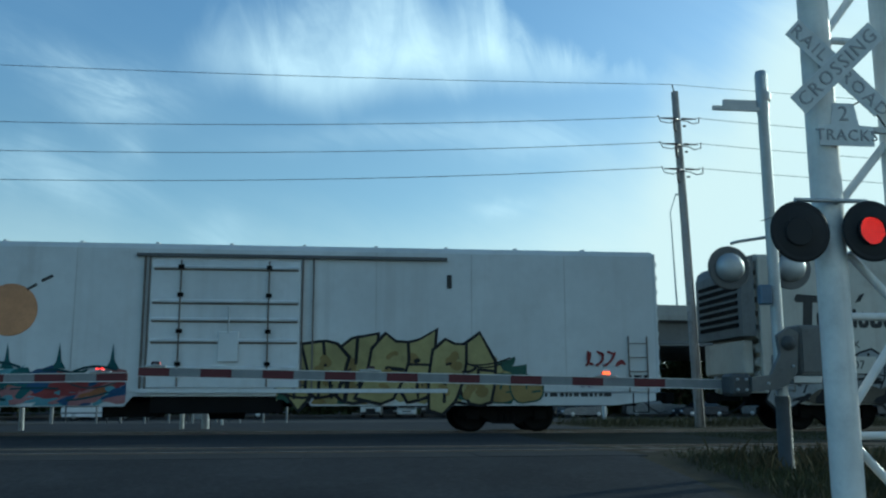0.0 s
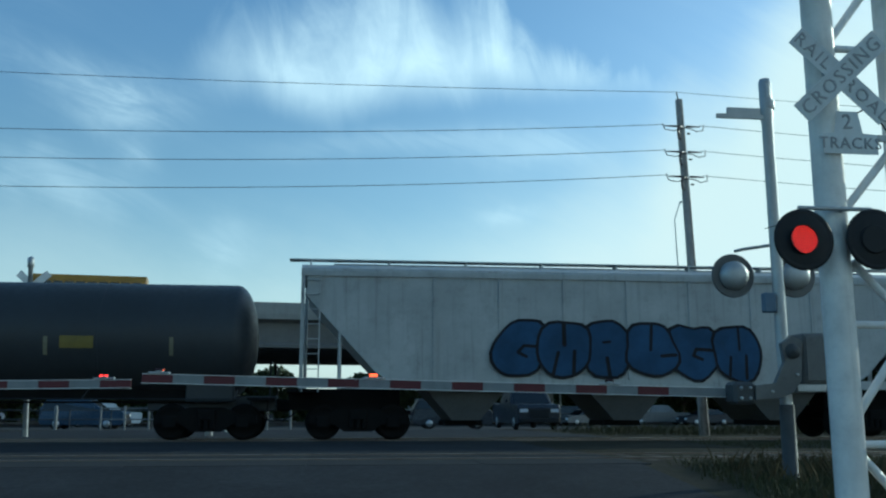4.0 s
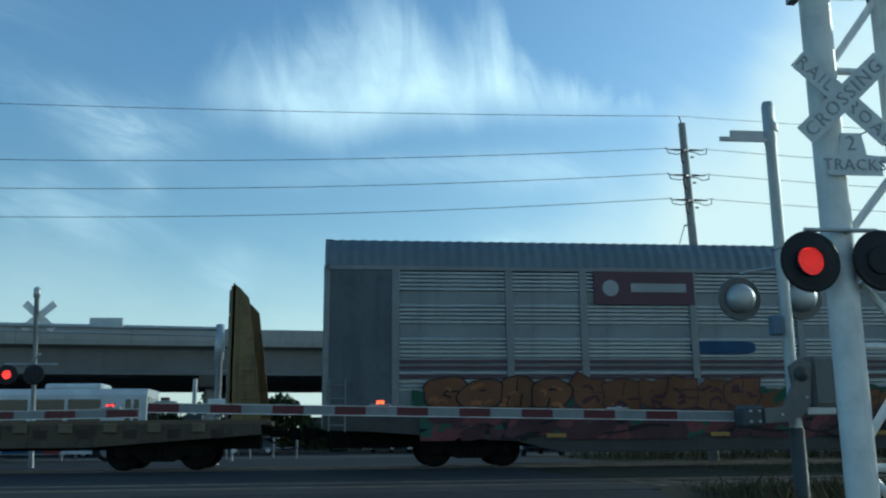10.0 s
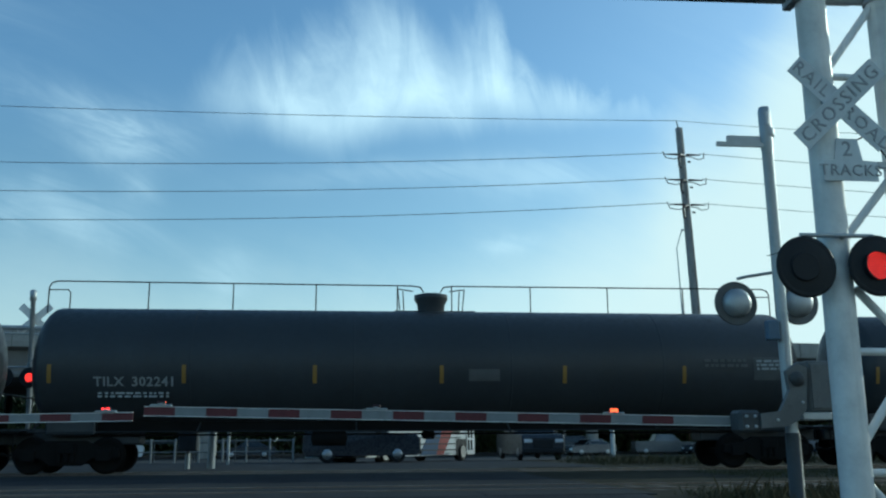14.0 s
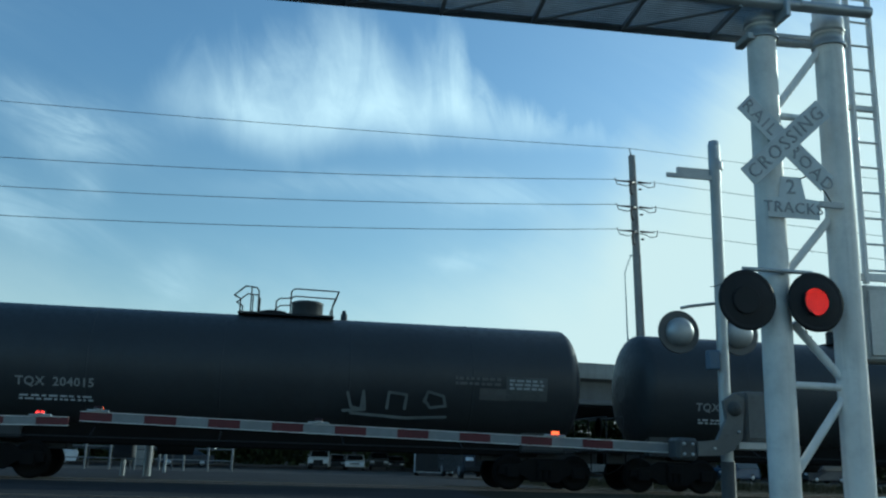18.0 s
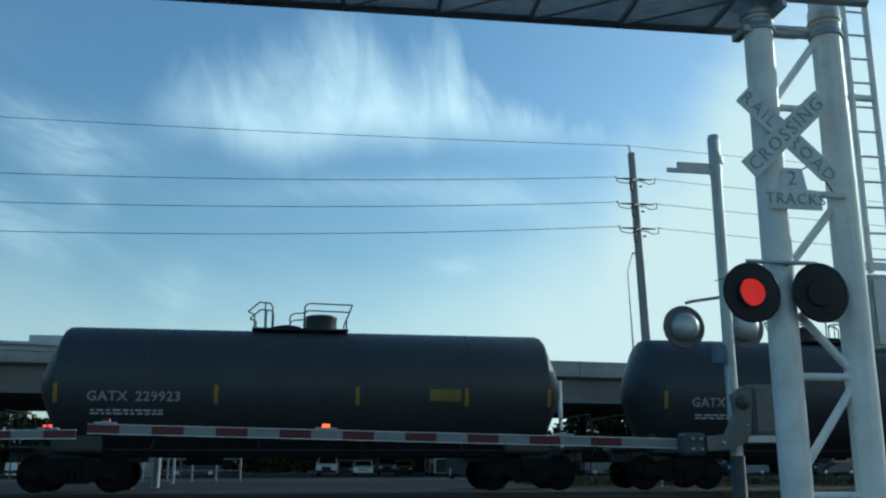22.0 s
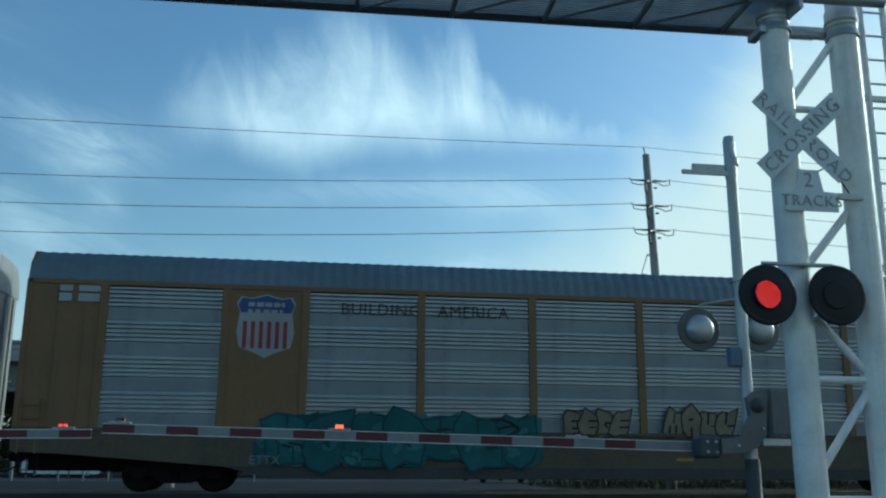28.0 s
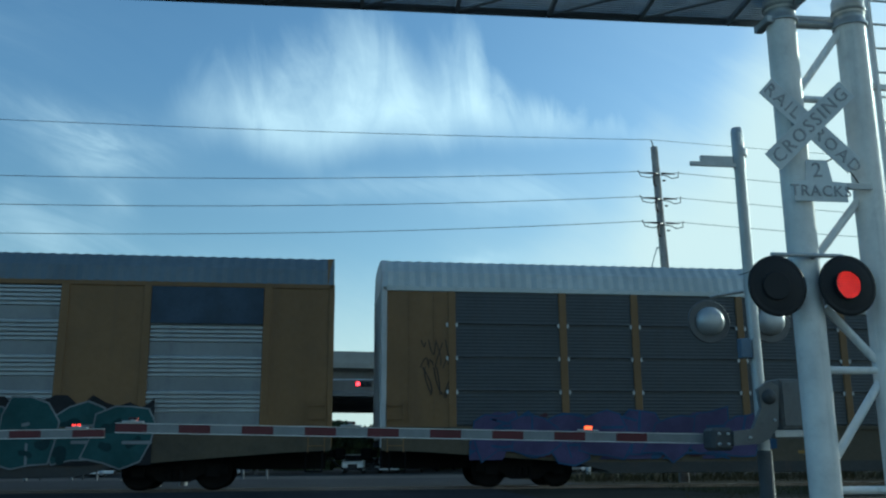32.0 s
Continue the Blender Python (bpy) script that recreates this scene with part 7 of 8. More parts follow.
part("ground_wire", Geo().tube((11.5, -0.17, 7.6), (11.72, -0.17, 0.0), 0.012, n=5), wire_m, pole)


def wire(x0, z0, x1, b, c, r, y=28.5):
    s = 1 if x1 > x0 else -1
    n = 28
    pts = []
    for i in range(n + 1):
        d = abs(x1 - x0) * i / n
        pts.append((x0 + s * d, y, z0 + b * d + c * d * d))
    g = Geo().pipe(pts, r, 5)
    solo("overhead_wire", g, wire_m, "thin dark overhead power wire", "wire", "overhead wires")


for z, slack in zip(HEIGHTS, (0.003, 0.0055, 0.010)):
    px = 11.36 + (11.1 - z) * 0.03
    wire(px - 0.6, z + 0.01, px - 49.0, -0.0732 - slack, 0.00149 + slack / 49, 0.011)
    wire(px + 0.6, z + 0.01, px + 49.0, -0.060, 0.00122, 0.010)
wire(11.25, 11.42, -40, -0.026, 0.00068, 0.010)
wire(11.25, 11.42, 60, -0.045, 0.0010, 0.008)
far_pole = thing("utility_pole", pose(-38.5, 28.5, 0), "weathered wooden utility pole along the tracks", "utility pole")
part("pole_shaft", Geo().tube((0, 0, -0.3), (0, 0, 11.4), 0.165, 0.12, n=12), wood_grey, far_pole)
copy_thing(far_pole, pose(61, 28.5, 0))

# ---- signals on the far side of the crossing, seen from behind ----
fs = thing("far_signal", pose(-9.3, 28.5, 0), "far crossing signal seen from behind with crossbuck", "crossing signal")
part("mast", Geo().lathe((0.24, 0, -0.2), (-0.045, 0, 1), [(0, 0.075), (5.2, 0.07), (5.22, 0.1), (5.5, 0.1), (5.56, 0.0)], 14), galv, fs)
for turn in (-42, 42):
    part("crossbuck_blade", Geo().box(-0.6, 0.6, 0.0, 0.012, -0.11, 0.11), alu_paint, fs, "unpainted back of the sign blade", at=pose(0.08, 0.1 + turn * 0.0003, 4.45, 0, turn, 0))
part("flasher_bar", Geo().tube((-0.75, 0.0, 3.0), (0.75, 0.0, 3.0), 0.025).tube((0, 0, 3.05), (0.3, -0.2, 3.3), 0.03), galv, fs)
for dx, even in ((-0.62, 1), (0.14, 0)):
    h = lamp_head(fs, dx, -0.12, 2.68, -1, True)
    FLASHERS.append((led_array(h, 0.12, 4, 0.011, led_red), (0.0, -0.04, 0.0), even))
fc = thing("far_cantilever", pose(-3.97, 29.75, 0), "far cantilever signal arm over the road", "signal arm")
part("column", Geo().lathe((0, 0, -0.3), (0, 0, 1), [(0, 0.12), (3.5, 0.11), (3.55, 0.15), (4.65, 0.15), (4.7, 0.0)], 16), galv, fc)
part("beam", Geo().tube((0.0, 0, 4.22), (-13.0, -3.0, 4.10), 0.07, n=10).tube((0.0, 0, 4.0), (-13.0, -3.0, 3.98), 0.03, n=8), galv, fc)
part("sign_box", Geo().box(-3.85, -2.85, -0.85, -0.78, 4.14, 4.46, 0.02), galv, fc, "grey box on the beam")
for k, (dx, dz) in enumerate(((0.35, 3.95), (0.55, 4.02), (0.8, 3.9))):
    part("flasher", Geo().lathe((dx, 0.0 + 0.06 * k, dz), (0.6, 0.2, 0.0), [(0, 0.16), (0.02, 0.26), (0.06, 0.24), (0.16, 0.10), (0.2, 0.0)], 14), alu_paint, fc, "silver back of a flasher")
part("flasher_bar", Geo().pipe([(0.1, 0, 4.2), (0.9, 0.1, 4.18)], 0.025).pipe([(0.1, 0, 3.55), (0.4, 0, 3.55)], 0.02), galv, fc)
part("cabinet", Geo().box(-0.28, 0.3, -0.2, 0.2, 1.5, 2.0, 0.03), alu_paint, fc)
fg = thing("far_gate", pose(-4.6, 29.2, 0), "far crossing gate machine beside the cantilever column", "crossing gate")
part("pole", Geo().tube((0, 0, -0.3), (0, 0, 2.6), 0.07, n=10), galv, fg)
part("gate_machine", Geo().box(-0.3, 0.3, -0.2, 0.2, 0.5, 1.5, 0.04), dark_grey, fg)

# ---- highway overpass ----
OV = pose(-8.78, 79.5, 0, 0, 0, 6.3)
ov = thing("overpass", OV, "long concrete highway overpass on columns", "overpass")
# darker concrete: the shade below the deck is put into its colour; joints share it
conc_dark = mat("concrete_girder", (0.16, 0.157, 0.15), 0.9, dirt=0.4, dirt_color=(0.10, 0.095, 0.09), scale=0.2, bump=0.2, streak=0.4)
part("parapet", Geo().extrude([(0, 8.56), (0.45, 8.56), (0.45, 8.9), (0.2, 9.2), (0.16, 10.02), (-0.02, 10.02), (-0.06, 9.0)], "x", -700, 700), concrete, ov, "pale concrete parapet")
part("deck", Geo().box(-700, 700, 0.3, 31.0, 8.72, 9.195), concrete, ov)
part("far_parapet", Geo().box(-700, 700, 31.0, 31.3, 8.6, 10.02), concrete, ov)
for k in range(9):
    y = 1.1 + k * 3.6
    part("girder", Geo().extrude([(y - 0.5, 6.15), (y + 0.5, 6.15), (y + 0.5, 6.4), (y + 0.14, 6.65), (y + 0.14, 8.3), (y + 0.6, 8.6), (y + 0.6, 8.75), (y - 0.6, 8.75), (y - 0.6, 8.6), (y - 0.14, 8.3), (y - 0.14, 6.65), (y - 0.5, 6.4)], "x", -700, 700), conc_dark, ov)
for k in range(-9, 10):
    x = 33.5 + k * 36.0
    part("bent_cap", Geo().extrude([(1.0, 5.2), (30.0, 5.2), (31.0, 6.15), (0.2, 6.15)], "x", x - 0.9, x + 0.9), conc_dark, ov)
    for y in (4.0, 15.5, 27.0):
        part("column", Geo().lathe((x, y, -1.0), (0, 0, 1), [(0, 0.6), (6.3, 0.6)], 20), concrete, ov)
for k in range(-20, 21):
    part("parapet_joint", Geo().box(k * 9.0 - 0.03, k * 9.0 + 0.03, -0.075, -0.02, 8.6, 10.0), conc_dark, ov)
for x in (25.5, -60, 95):
    lamp = thing("street_lamp", OV @ pose(x + 16.8, 1.0, 9.2), "thin tall highway lamp on the overpass", "street lamp")
    part("pole", Geo().tube((0, 0, 0), (-0.3, 0, 10.2), 0.12, 0.06, n=8), galv, lamp)
    part("arm", Geo().pipe([(-0.3, 0, 10.2), (0.35, 0, 12.0)], 0.05, 6), galv, lamp)
    part("lamp_housing", Geo().box(0.3, 0.95, -0.12, 0.12, 11.95, 12.1, 0.04), galv, lamp)

# ---- vehicles ----
car_glass = glass("car_glass", (0.012, 0.014, 0.016), 0.06)
tyre = mat("tyre", (0.02, 0.02, 0.02), 0.85, dirt=0.3)
rim_m = mat("rim", (0.45, 0.46, 0.47), 0.35, 0.7, dirt=0.2)
paint_white = mat("paint_white", (0.62, 0.63, 0.63), 0.3, dirt=0.1, bump=0)
paint_dark = mat("paint_dark", (0.03, 0.035, 0.045), 0.3, dirt=0.1, bump=0)
paint_blue = mat("paint_blue", (0.03, 0.06, 0.11), 0.3, dirt=0.1, bump=0)
paint_silver = mat("paint_silver", (0.15, 0.157, 0.165), 0.3, 0.4, dirt=0.1, bump=0)
head_lamp = mat("head_lamp", (0.75, 0.77, 0.8), 0.15, dirt=0, bump=0)
SHAPES = {
    "suv": (4.8, 1.95, [(0, 0.45), (0.0, 0.95), (0.15, 1.1), (1.25, 1.15), (2.0, 1.72), (2.3, 1.78), (4.4, 1.78), (4.75, 1.15), (4.8, 0.5)], [(1.35, 1.17), (2.05, 1.66), (4.35, 1.7), (4.6, 1.17)]),
    "sedan": (4.7, 1.82, [(0, 0.4), (0.02, 0.72), (0.2, 0.85), (1.3, 0.95), (2.0, 1.40), (2.4, 1.45), (3.2, 1.43), (4.0, 1.02), (4.6, 0.98), (4.7, 0.5)], [(1.4, 0.97), (2.05, 1.35), (3.15, 1.38), (3.85, 1.0)]),
    "pickup": (5.8, 2.0, [(0, 0.5), (0.0, 1.0), (0.15, 1.15), (1.5, 1.2), (2.1, 1.82), (2.4, 1.88), (3.7, 1.88), (3.95, 1.25), (5.75, 1.25), (5.8, 0.6)], [(1.6, 1.22), (2.15, 1.75), (3.65, 1.8), (3.8, 1.22)]),
}


def vehicle(kind, paint, m, label, category=None):
    """Front points to -x; stands on z = 0."""
    length, width, prof, win = SHAPES[kind]
    v = thing(kind, m, label, category or kind)
    h = width / 2
    g = Geo()
    rings = []
    for y, s, dz in ((-h, 0.985, -0.02), (-h + 0.06, 1.0, 0.0), (h - 0.06, 1.0, 0.0), (h, 0.985, -0.02)):
        rings.append([(length / 2 + (x - length / 2) * s, y * (0.86 if z > 1.3 else 1.0), z + dz) for x, z in [(0.1, 0.3)] + prof + [(length - 0.1, 0.3)]])
    body = part("body", g.loft(rings, smooth=False), paint, v)
    for y in (-h * 0.96 - 0.012, h * 0.96):
        side = [(x, z) for x, z in win]
        vs = [(x, y * (0.9 if z > 1.3 else 1.03), z) for x, z in side]
        part("side_window", Geo().add(vs, [tuple(range(len(vs)))]), car_glass, v)
    (x0, z0), (x1, z1) = win[0], win[1]
    part("windscreen", Geo().add([(x0 - 0.12, -h * 0.86, z0 + 0.0), (x1 - 0.1, -h * 0.78, z1 + 0.03), (x1 - 0.1, h * 0.78, z1 + 0.03), (x0 - 0.12, h * 0.86, z0)], [(0, 1, 2, 3)]), car_glass, v)
    for s in (-1, 1):
        part("headlight", Geo().box(-0.02, 0.12, s * h * 0.72 - 0.2, s * h * 0.72 + 0.2, prof[1][1] - 0.22, prof[1][1] - 0.04, 0.03), head_lamp, v)
        part("taillight", Geo().box(length - 0.1, length + 0.02, s * h * 0.8 - 0.12, s * h * 0.8 + 0.12, 0.8, 1.0, 0.02), lens_red, v)
        part("mirror", Geo().box(win[0][0] + 0.3, win[0][0] + 0.45, s * h * 1.0 - 0.02 + s * 0.08, s * h * 1.0 + 0.02 + s * 0.14, win[0][1] + 0.02, win[0][1] + 0.18, 0.02), paint, v)
    part("grille", Geo().box(-0.03, 0.05, -h * 0.45, h * 0.45, 0.55, prof[1][1] - 0.08, 0.02), black_m, v)
    part("bumper", Geo().box(-0.06, 0.15, -h * 0.95, h * 0.95, 0.32, 0.55, 0.04), black_m if kind != "sedan" else paint, v)
    for x in (0.95, length - 1.0):
        for s in (-1, 1):
            w = part("wheel", shared("car_wheel/%d" % s, lambda: Geo().lathe((0, s * -0.1, 0), (0, s, 0), [(0, 0.25), (0.02, 0.34), (0.18, 0.34), (0.2, 0.25), (0.19, 0.0)], 18), tyre), tyre, v, at=pose(x, s * (h - 0.1), 0.34))
            part("rim", shared("car_rim/%d" % s, lambda: Geo().lathe((0, s * 0.09, 0), (0, s, 0), [(0, 0.21), (0.02, 0.2), (0.03, 0.05), (0.03, 0.0)], 14), rim_m), rim_m, w)
    return v


GZ = -0.665
seat = lambda y: ground_z(y) + 0.021
for kind, paint, x, y, lab in (("suv", paint_white, 3.55, 88.0, "white suv waiting in the queue"), ("sedan", paint_dark, 5.45, 91.5, "dark sedan waiting in the queue"),
                               ("sedan", paint_white, 7.0, 88.5, "white sedan waiting in the queue"), ("suv", paint_silver, 9.9, 94.0, "silver suv waiting in the queue"), ("sedan", paint_dark, 12.2, 99.0, "dark sedan further back in the queue")):
    vehicle(kind, paint, pose(x, y, seat(y), 0, 0, 84), lab)
vehicle("pickup", paint_dark, pose(9.2, 41.5, seat(42), 0, 0, 92), "black pickup truck seen from its front")
for i in range(9):
    kind, paint = (("sedan", paint_silver), ("suv", paint_dark), ("sedan", paint_dark), ("pickup", paint_silver), ("suv", paint_blue))[i % 5]
    vehicle(kind, paint, pose(19.5 + i * 4.6 + (i % 3) * 0.8, 79 + (i % 2) * 6.0, seat(79 + (i % 2) * 6.0), 0, 0, (20, 160, 10, 175)[i % 4]), "parked %s in the lot beyond the tracks" % kind)
for i in range(4):
    kind, paint = (("suv", paint_white), ("sedan", paint_silver), ("pickup", paint_white), ("sedan", paint_dark))[i]
    vehicle(kind, paint, pose(-27.0 + i * 5.6, 78 + (i % 2) * 4, seat(78 + (i % 2) * 4), 0, 0, (170, 15, 190, 5)[i]), "parked %s under the overpass" % kind)


def city_bus(m):
    """Front points to -x; the side at +y faces the tracks when it drives to the right."""
    b = thing("city_bus", m, "white city bus with slanted blue and red bands", "bus")
    bus_rim = mat("bus_rim", (0.22, 0.22, 0.22), 0.5, 0.5, dirt=0.5, dirt_color=(0.05, 0.045, 0.04), scale=3.0)
    bw = mat("bus_white", (0.56, 0.58, 0.58), 0.4, dirt=0.2, bump=0.02)
    L = 11.3
    part("body", Geo().extrude([(-1.27, 0.32), (1.27, 0.32), (1.27, 2.8), (1.1, 3.05), (-1.1, 3.05), (-1.27, 2.8)], "x", 0.0, L), bw, b)
    for a, bb in ((2.0, 4.4), (7.4, 10.2)):
        part("roof_unit", Geo().box(a, bb, -0.85, 0.85, 3.04, 3.3, 0.08), bw, b, "roof cooling unit")
    part("windscreen", Geo().box(-0.03, 0.02, -1.1, 1.1, 1.1, 2.7), car_glass, b)
    part("engine_door", Geo().box(L - 0.02, L + 0.02, -1.2, 1.2, 0.36, 1.6, 0.01), black_m, b, "black engine door")
    part("rear_window", Geo().box(L - 0.02, L + 0.03, -1.1, 1.1, 1.65, 2.7), car_glass, b)
    for s in (-1, 1):
        y0, y1 = sorted((s * 1.265, s * 1.29))
        for k in range(6):
            part("window", Geo().box(1.9 + k * 1.5, 3.25 + k * 1.5, y0, y1, 1.62, 2.6, 0.01), car_glass, b)
        y0, y1 = sorted((s * 1.262, s * 1.295))
        part("door", Geo().box(0.25, 0.95, y0, y1, 0.42, 2.6, 0.01), car_glass, b)
        y0, y1 = sorted((s * 1.297, s * 1.31))
        for x in (0.26, 0.6, 0.94):
            part("door_frame", Geo().box(x - 0.05, x + 0.05, y0, y1, 0.42, 2.62), bw, b)
        for z in (0.42, 1.05):
            part("door_rail", Geo().box(0.26, 0.94, y0, y1, z, z + 0.1), bw, b)
        y0, y1 = sorted((s * 1.272, s * 1.285))
        part("band_blue", Geo().extrude([(5.86, 0.34), (4.2, 0.34), (3.6, 1.6), (4.75, 1.6)], "y", y0, y1), sp_blue, b, "slanted blue band")
        part("band_red", Geo().extrude([(4.2, 0.34), (3.46, 0.34), (2.4, 1.6), (3.6, 1.6)], "y", y0, y1), sp_red, b, "slanted red band")
        y0, y1 = sorted((s * 1.287, s * 1.292))
        for z in (0.55, 0.84, 1.13):
            part("pin_line", Geo().box(1.6, L - 0.2, y0, y1, z, z + 0.05), black_m, b)
        part("name_bar", Geo().box(1.75, 2.55, y0, y1, 1.32, 1.5), mark_black, b, "dark bar where the name stands")
        for x in (1.5, 8.05, 8.95):
            part("wheel_arch", Geo().extrude([(x - 0.62, 0.30), (x - 0.62, 1.02), (x - 0.5, 1.1), (x + 0.5, 1.1), (x + 0.62, 1.02), (x + 0.62, 0.30)], "y", *sorted((s * 1.27, s * 1.294))), black_m, b)
            w = part("wheel", shared("bus_wheel", lambda: Geo().lathe((0, -0.15, 0), (0, 1, 0), [(0, 0.3), (0.02, 0.48), (0.28, 0.48), (0.3, 0.3)], 20), tyre), tyre, b, at=pose(x, s * 1.16, 0.48))
            part("rim", shared("bus_rim/%d" % s, lambda: Geo().lathe((0, s * 0.17, 0), (0, -s, 0), [(0, 0.1), (0.0, 0.2), (-0.05, 0.24), (-0.05, 0.3)], 16), bus_rim), bus_rim, w)
    return b


def school_bus(m):
    b = thing("school_bus", m, "yellow school bus driving on the overpass", "bus")
    ym = mat("bus_yellow", (0.34, 0.19, 0.03), 0.4, dirt=0.15, bump=0.02)
    part("body", Geo().extrude([(-1.2, 0.7), (1.2, 0.7), (1.2, 2.7), (0.9, 3.1), (-0.9, 3.1), (-1.2, 2.7)], "x", 0, 9.4), ym, b)
    part("bonnet", Geo().box(9.4, 11.2, -1.0, 1.0, 0.6, 1.7, 0.15), ym, b)
    for k in range(9):
        part("window", Geo().box(0.9 + k * 0.92, 1.65 + k * 0.92, -1.225, -1.195, 1.9, 2.5, 0.01), car_glass, b)
    part("rear_window", Geo().box(-0.02, 0.02, -0.9, 0.9, 1.9, 2.6), car_glass, b)
    for z in (1.1, 1.6):
        part("rub_rail", Geo().box(0, 9.4, -1.235, -1.2, z, z + 0.08), black_m, b)
    for x in (2.2, 9.6):
        for s in (-1, 1):
            part("wheel", shared("bus_wheel", lambda: Geo().lathe((0, -0.15, 0), (0, 1, 0), [(0, 0.3), (0.02, 0.48), (0.28, 0.48), (0.3, 0.3)], 20), tyre), tyre, b, at=pose(x, s * 1.05, 0.48))
    return b


def drive(ob, fixes, y, z, rz, tilt=0.0):
    """Rows along a straight lane from (seconds, x) pairs; y may rise with x by tilt."""
    MOVERS.append((ob, [(t, pose(x, y + tilt * x, z, 0, 0, rz)) for t, x in fixes]))


GO_RIGHT = 180
bus = city_bus(pose(0, 42, seat(42), 0, 0, GO_RIGHT))
MOVERS.append((bus, [(t, pose(x, y, seat(y), 0, 0, GO_RIGHT + turn)) for t, x, y, turn in (
    (0, -58, 42, 0), (5, -32.7, 42, 0), (9.5, -11.4, 42, 0), (10, -8.4, 42, 0), (12, 1.72, 42, 0), (12.4, 2.9, 42.1, 8), (13, 3.75, 43.5, 41), (13.8, 5.6, 48, 54),
    (15, 7.2, 54, 66), (17, 10.0, 64, 78), (20, 14.5, 86, 84), (24, 16.0, 112, 88), (26, 16.2, 122, 88), (32, 16.2, 123, 88))]))
for kind, paint, lab, t0, x0, v, y in (("suv", paint_blue, "dark blue suv driving along the street", 5.5, 2.6, 10.0, 57.0), ("suv", paint_dark, "black hatchback driving close behind the tracks", 14.0, 3.3, 12.0, 39.0),
                                    ("suv", paint_dark, "black suv crossing behind the train", 3.2, -1.2, 13.0, 55.0), ("pickup", paint_white, "white pickup crossing behind the train", 5.6, -2.4, 11.0, 49.0)):
    ob = vehicle(kind, paint, pose(0, y, seat(y), 0, 0, GO_RIGHT), lab)
    drive(ob, [(0, x0 - v * t0), (16, x0 + v * (16 - t0)), (32, x0 + v * (32 - t0))], y, seat(y), GO_RIGHT)
for kind, paint, lab, t0, x0, v in (("suv", paint_dark, "dark suv driving on the overpass", 9.0, 20.0, 30.0), ("sedan", paint_dark, "dark car driving on the overpass", 7.0, 20.5, 28.0), ("suv", paint_silver, "silver suv driving on the overpass", 21.0, -30.0, 29.0)):
    ob = vehicle(kind, paint, pose(0, 83, 9.2, 0, 0, GO_RIGHT + 6.3), lab)
    drive(ob, [(0, x0 - v * t0), (16, x0 + v * (16 - t0)), (26, min(620, x0 + v * (26 - t0))), (32, min(640, x0 + v * (32 - t0)))], 82.2, 9.2, GO_RIGHT + 6.3, 0.1104)
ob = school_bus(pose(0, 83, 9.2, 0, 0, 6.3))
drive(ob, [(0, 23.8 - 28 * 5.5), (16, 23.8 + 28 * 10.5), (26, 23.8 + 28 * 20.5), (32, 640)], 84.3, 9.2, 6.3, 0.1104)

# ---- traffic signals beyond the crossing ----
sig_yellow = mat("sign_amber", (0.45, 0.26, 0.06), 0.6, dirt=0.3)
sign_green = mat("sign_green", (0.02, 0.16, 0.08), 0.5, dirt=0.2)
glow_green = mat("signal_green", (0.02, 0.3, 0.2), 0.4, dirt=0, bump=0, glow=(0.02, 1.0, 0.42, 3.0))
glow_red = mat("signal_red", (0.4, 0.02, 0.02), 0.4, dirt=0, bump=0, glow=(1.0, 0.04, 0.06, 4.0))


def traffic_signal(px, py, top, heads, arm_to, red, label):
    s = thing("traffic_signal", pose(0, 0, 0), label, "traffic signal")
    part("pole", Geo().tube((px, py, -0.7), (px, py, top + 0.3), 0.16, 0.12, n=10), galv, s)
    part("mast_arm", Geo().tube((px, py, top), (arm_to[0], arm_to[1], top + 0.25), 0.09, 0.05, n=8), galv, s)
    for x, y, z in heads:
        h = part("signal_head", Geo().box(x - 0.55, x + 0.55, y - 0.12, y + 0.12, z - 0.18, z + 0.18, 0.03), black_m, s, "black horizontal signal head")
        for k in range(3):
            on = (k == 0) if red else (k == 2)
            part("lamp", Geo().lathe((x - 0.36 + 0.36 * k, y - 0.125, z), (0, -1, 0), [(0, 0.15), (0.02, 0.14), (0.03, 0)], 12), (glow_red if red else glow_green) if on else black_m, h)
    return s


ts = traffic_signal(17.2, 57.5, 5.55, [(3.05, 59.9, 5.50), (7.35, 59.5, 5.50)], (1.0, 60.2), True, "traffic signal mast with two red lights")
part("sign_panel", Geo().box(3.9, 6.7, 59.6, 59.66, 5.05, 5.75), sig_yellow, ts, "amber warning sign panel")
part("street_sign", Geo().box(9.2, 10.5, 59.2, 59.25, 5.45, 5.95), sign_green, ts, "green street name sign")
traffic_signal(26.5, 108.0, 5.15, [(18.6, 108.4, 5.2), (22.9, 108.2, 5.2)], (10.0, 109.0), False, "distant traffic signal mast with green lights")
ped = thing("pedestrian_signal", pose(-4.2, 36.0, ground_z(36)), "pedestrian countdown signal on a short pole", "pedestrian signal")
part("pole", Geo().tube((0, 0.12, 0), (0, 0.12, 2.1), 0.05, n=10), galv, ped)
head = part("housing", Geo().box(-0.24, 0.24, -0.1, 0.1, 1.28, 1.95, 0.03), black_m, ped, "black signal housing")
part("stop_symbol", Geo().box(-0.15, 0.15, -0.112, -0.1, 1.66, 1.86, 0.004), glow_red, head, "red stop symbol")
for x in (-0.1, 0.06):
    part("digit", Geo().box(x - 0.045, x + 0.045, -0.112, -0.1, 1.38, 1.56, 0.004), glow_green, head, "green countdown digit bar")

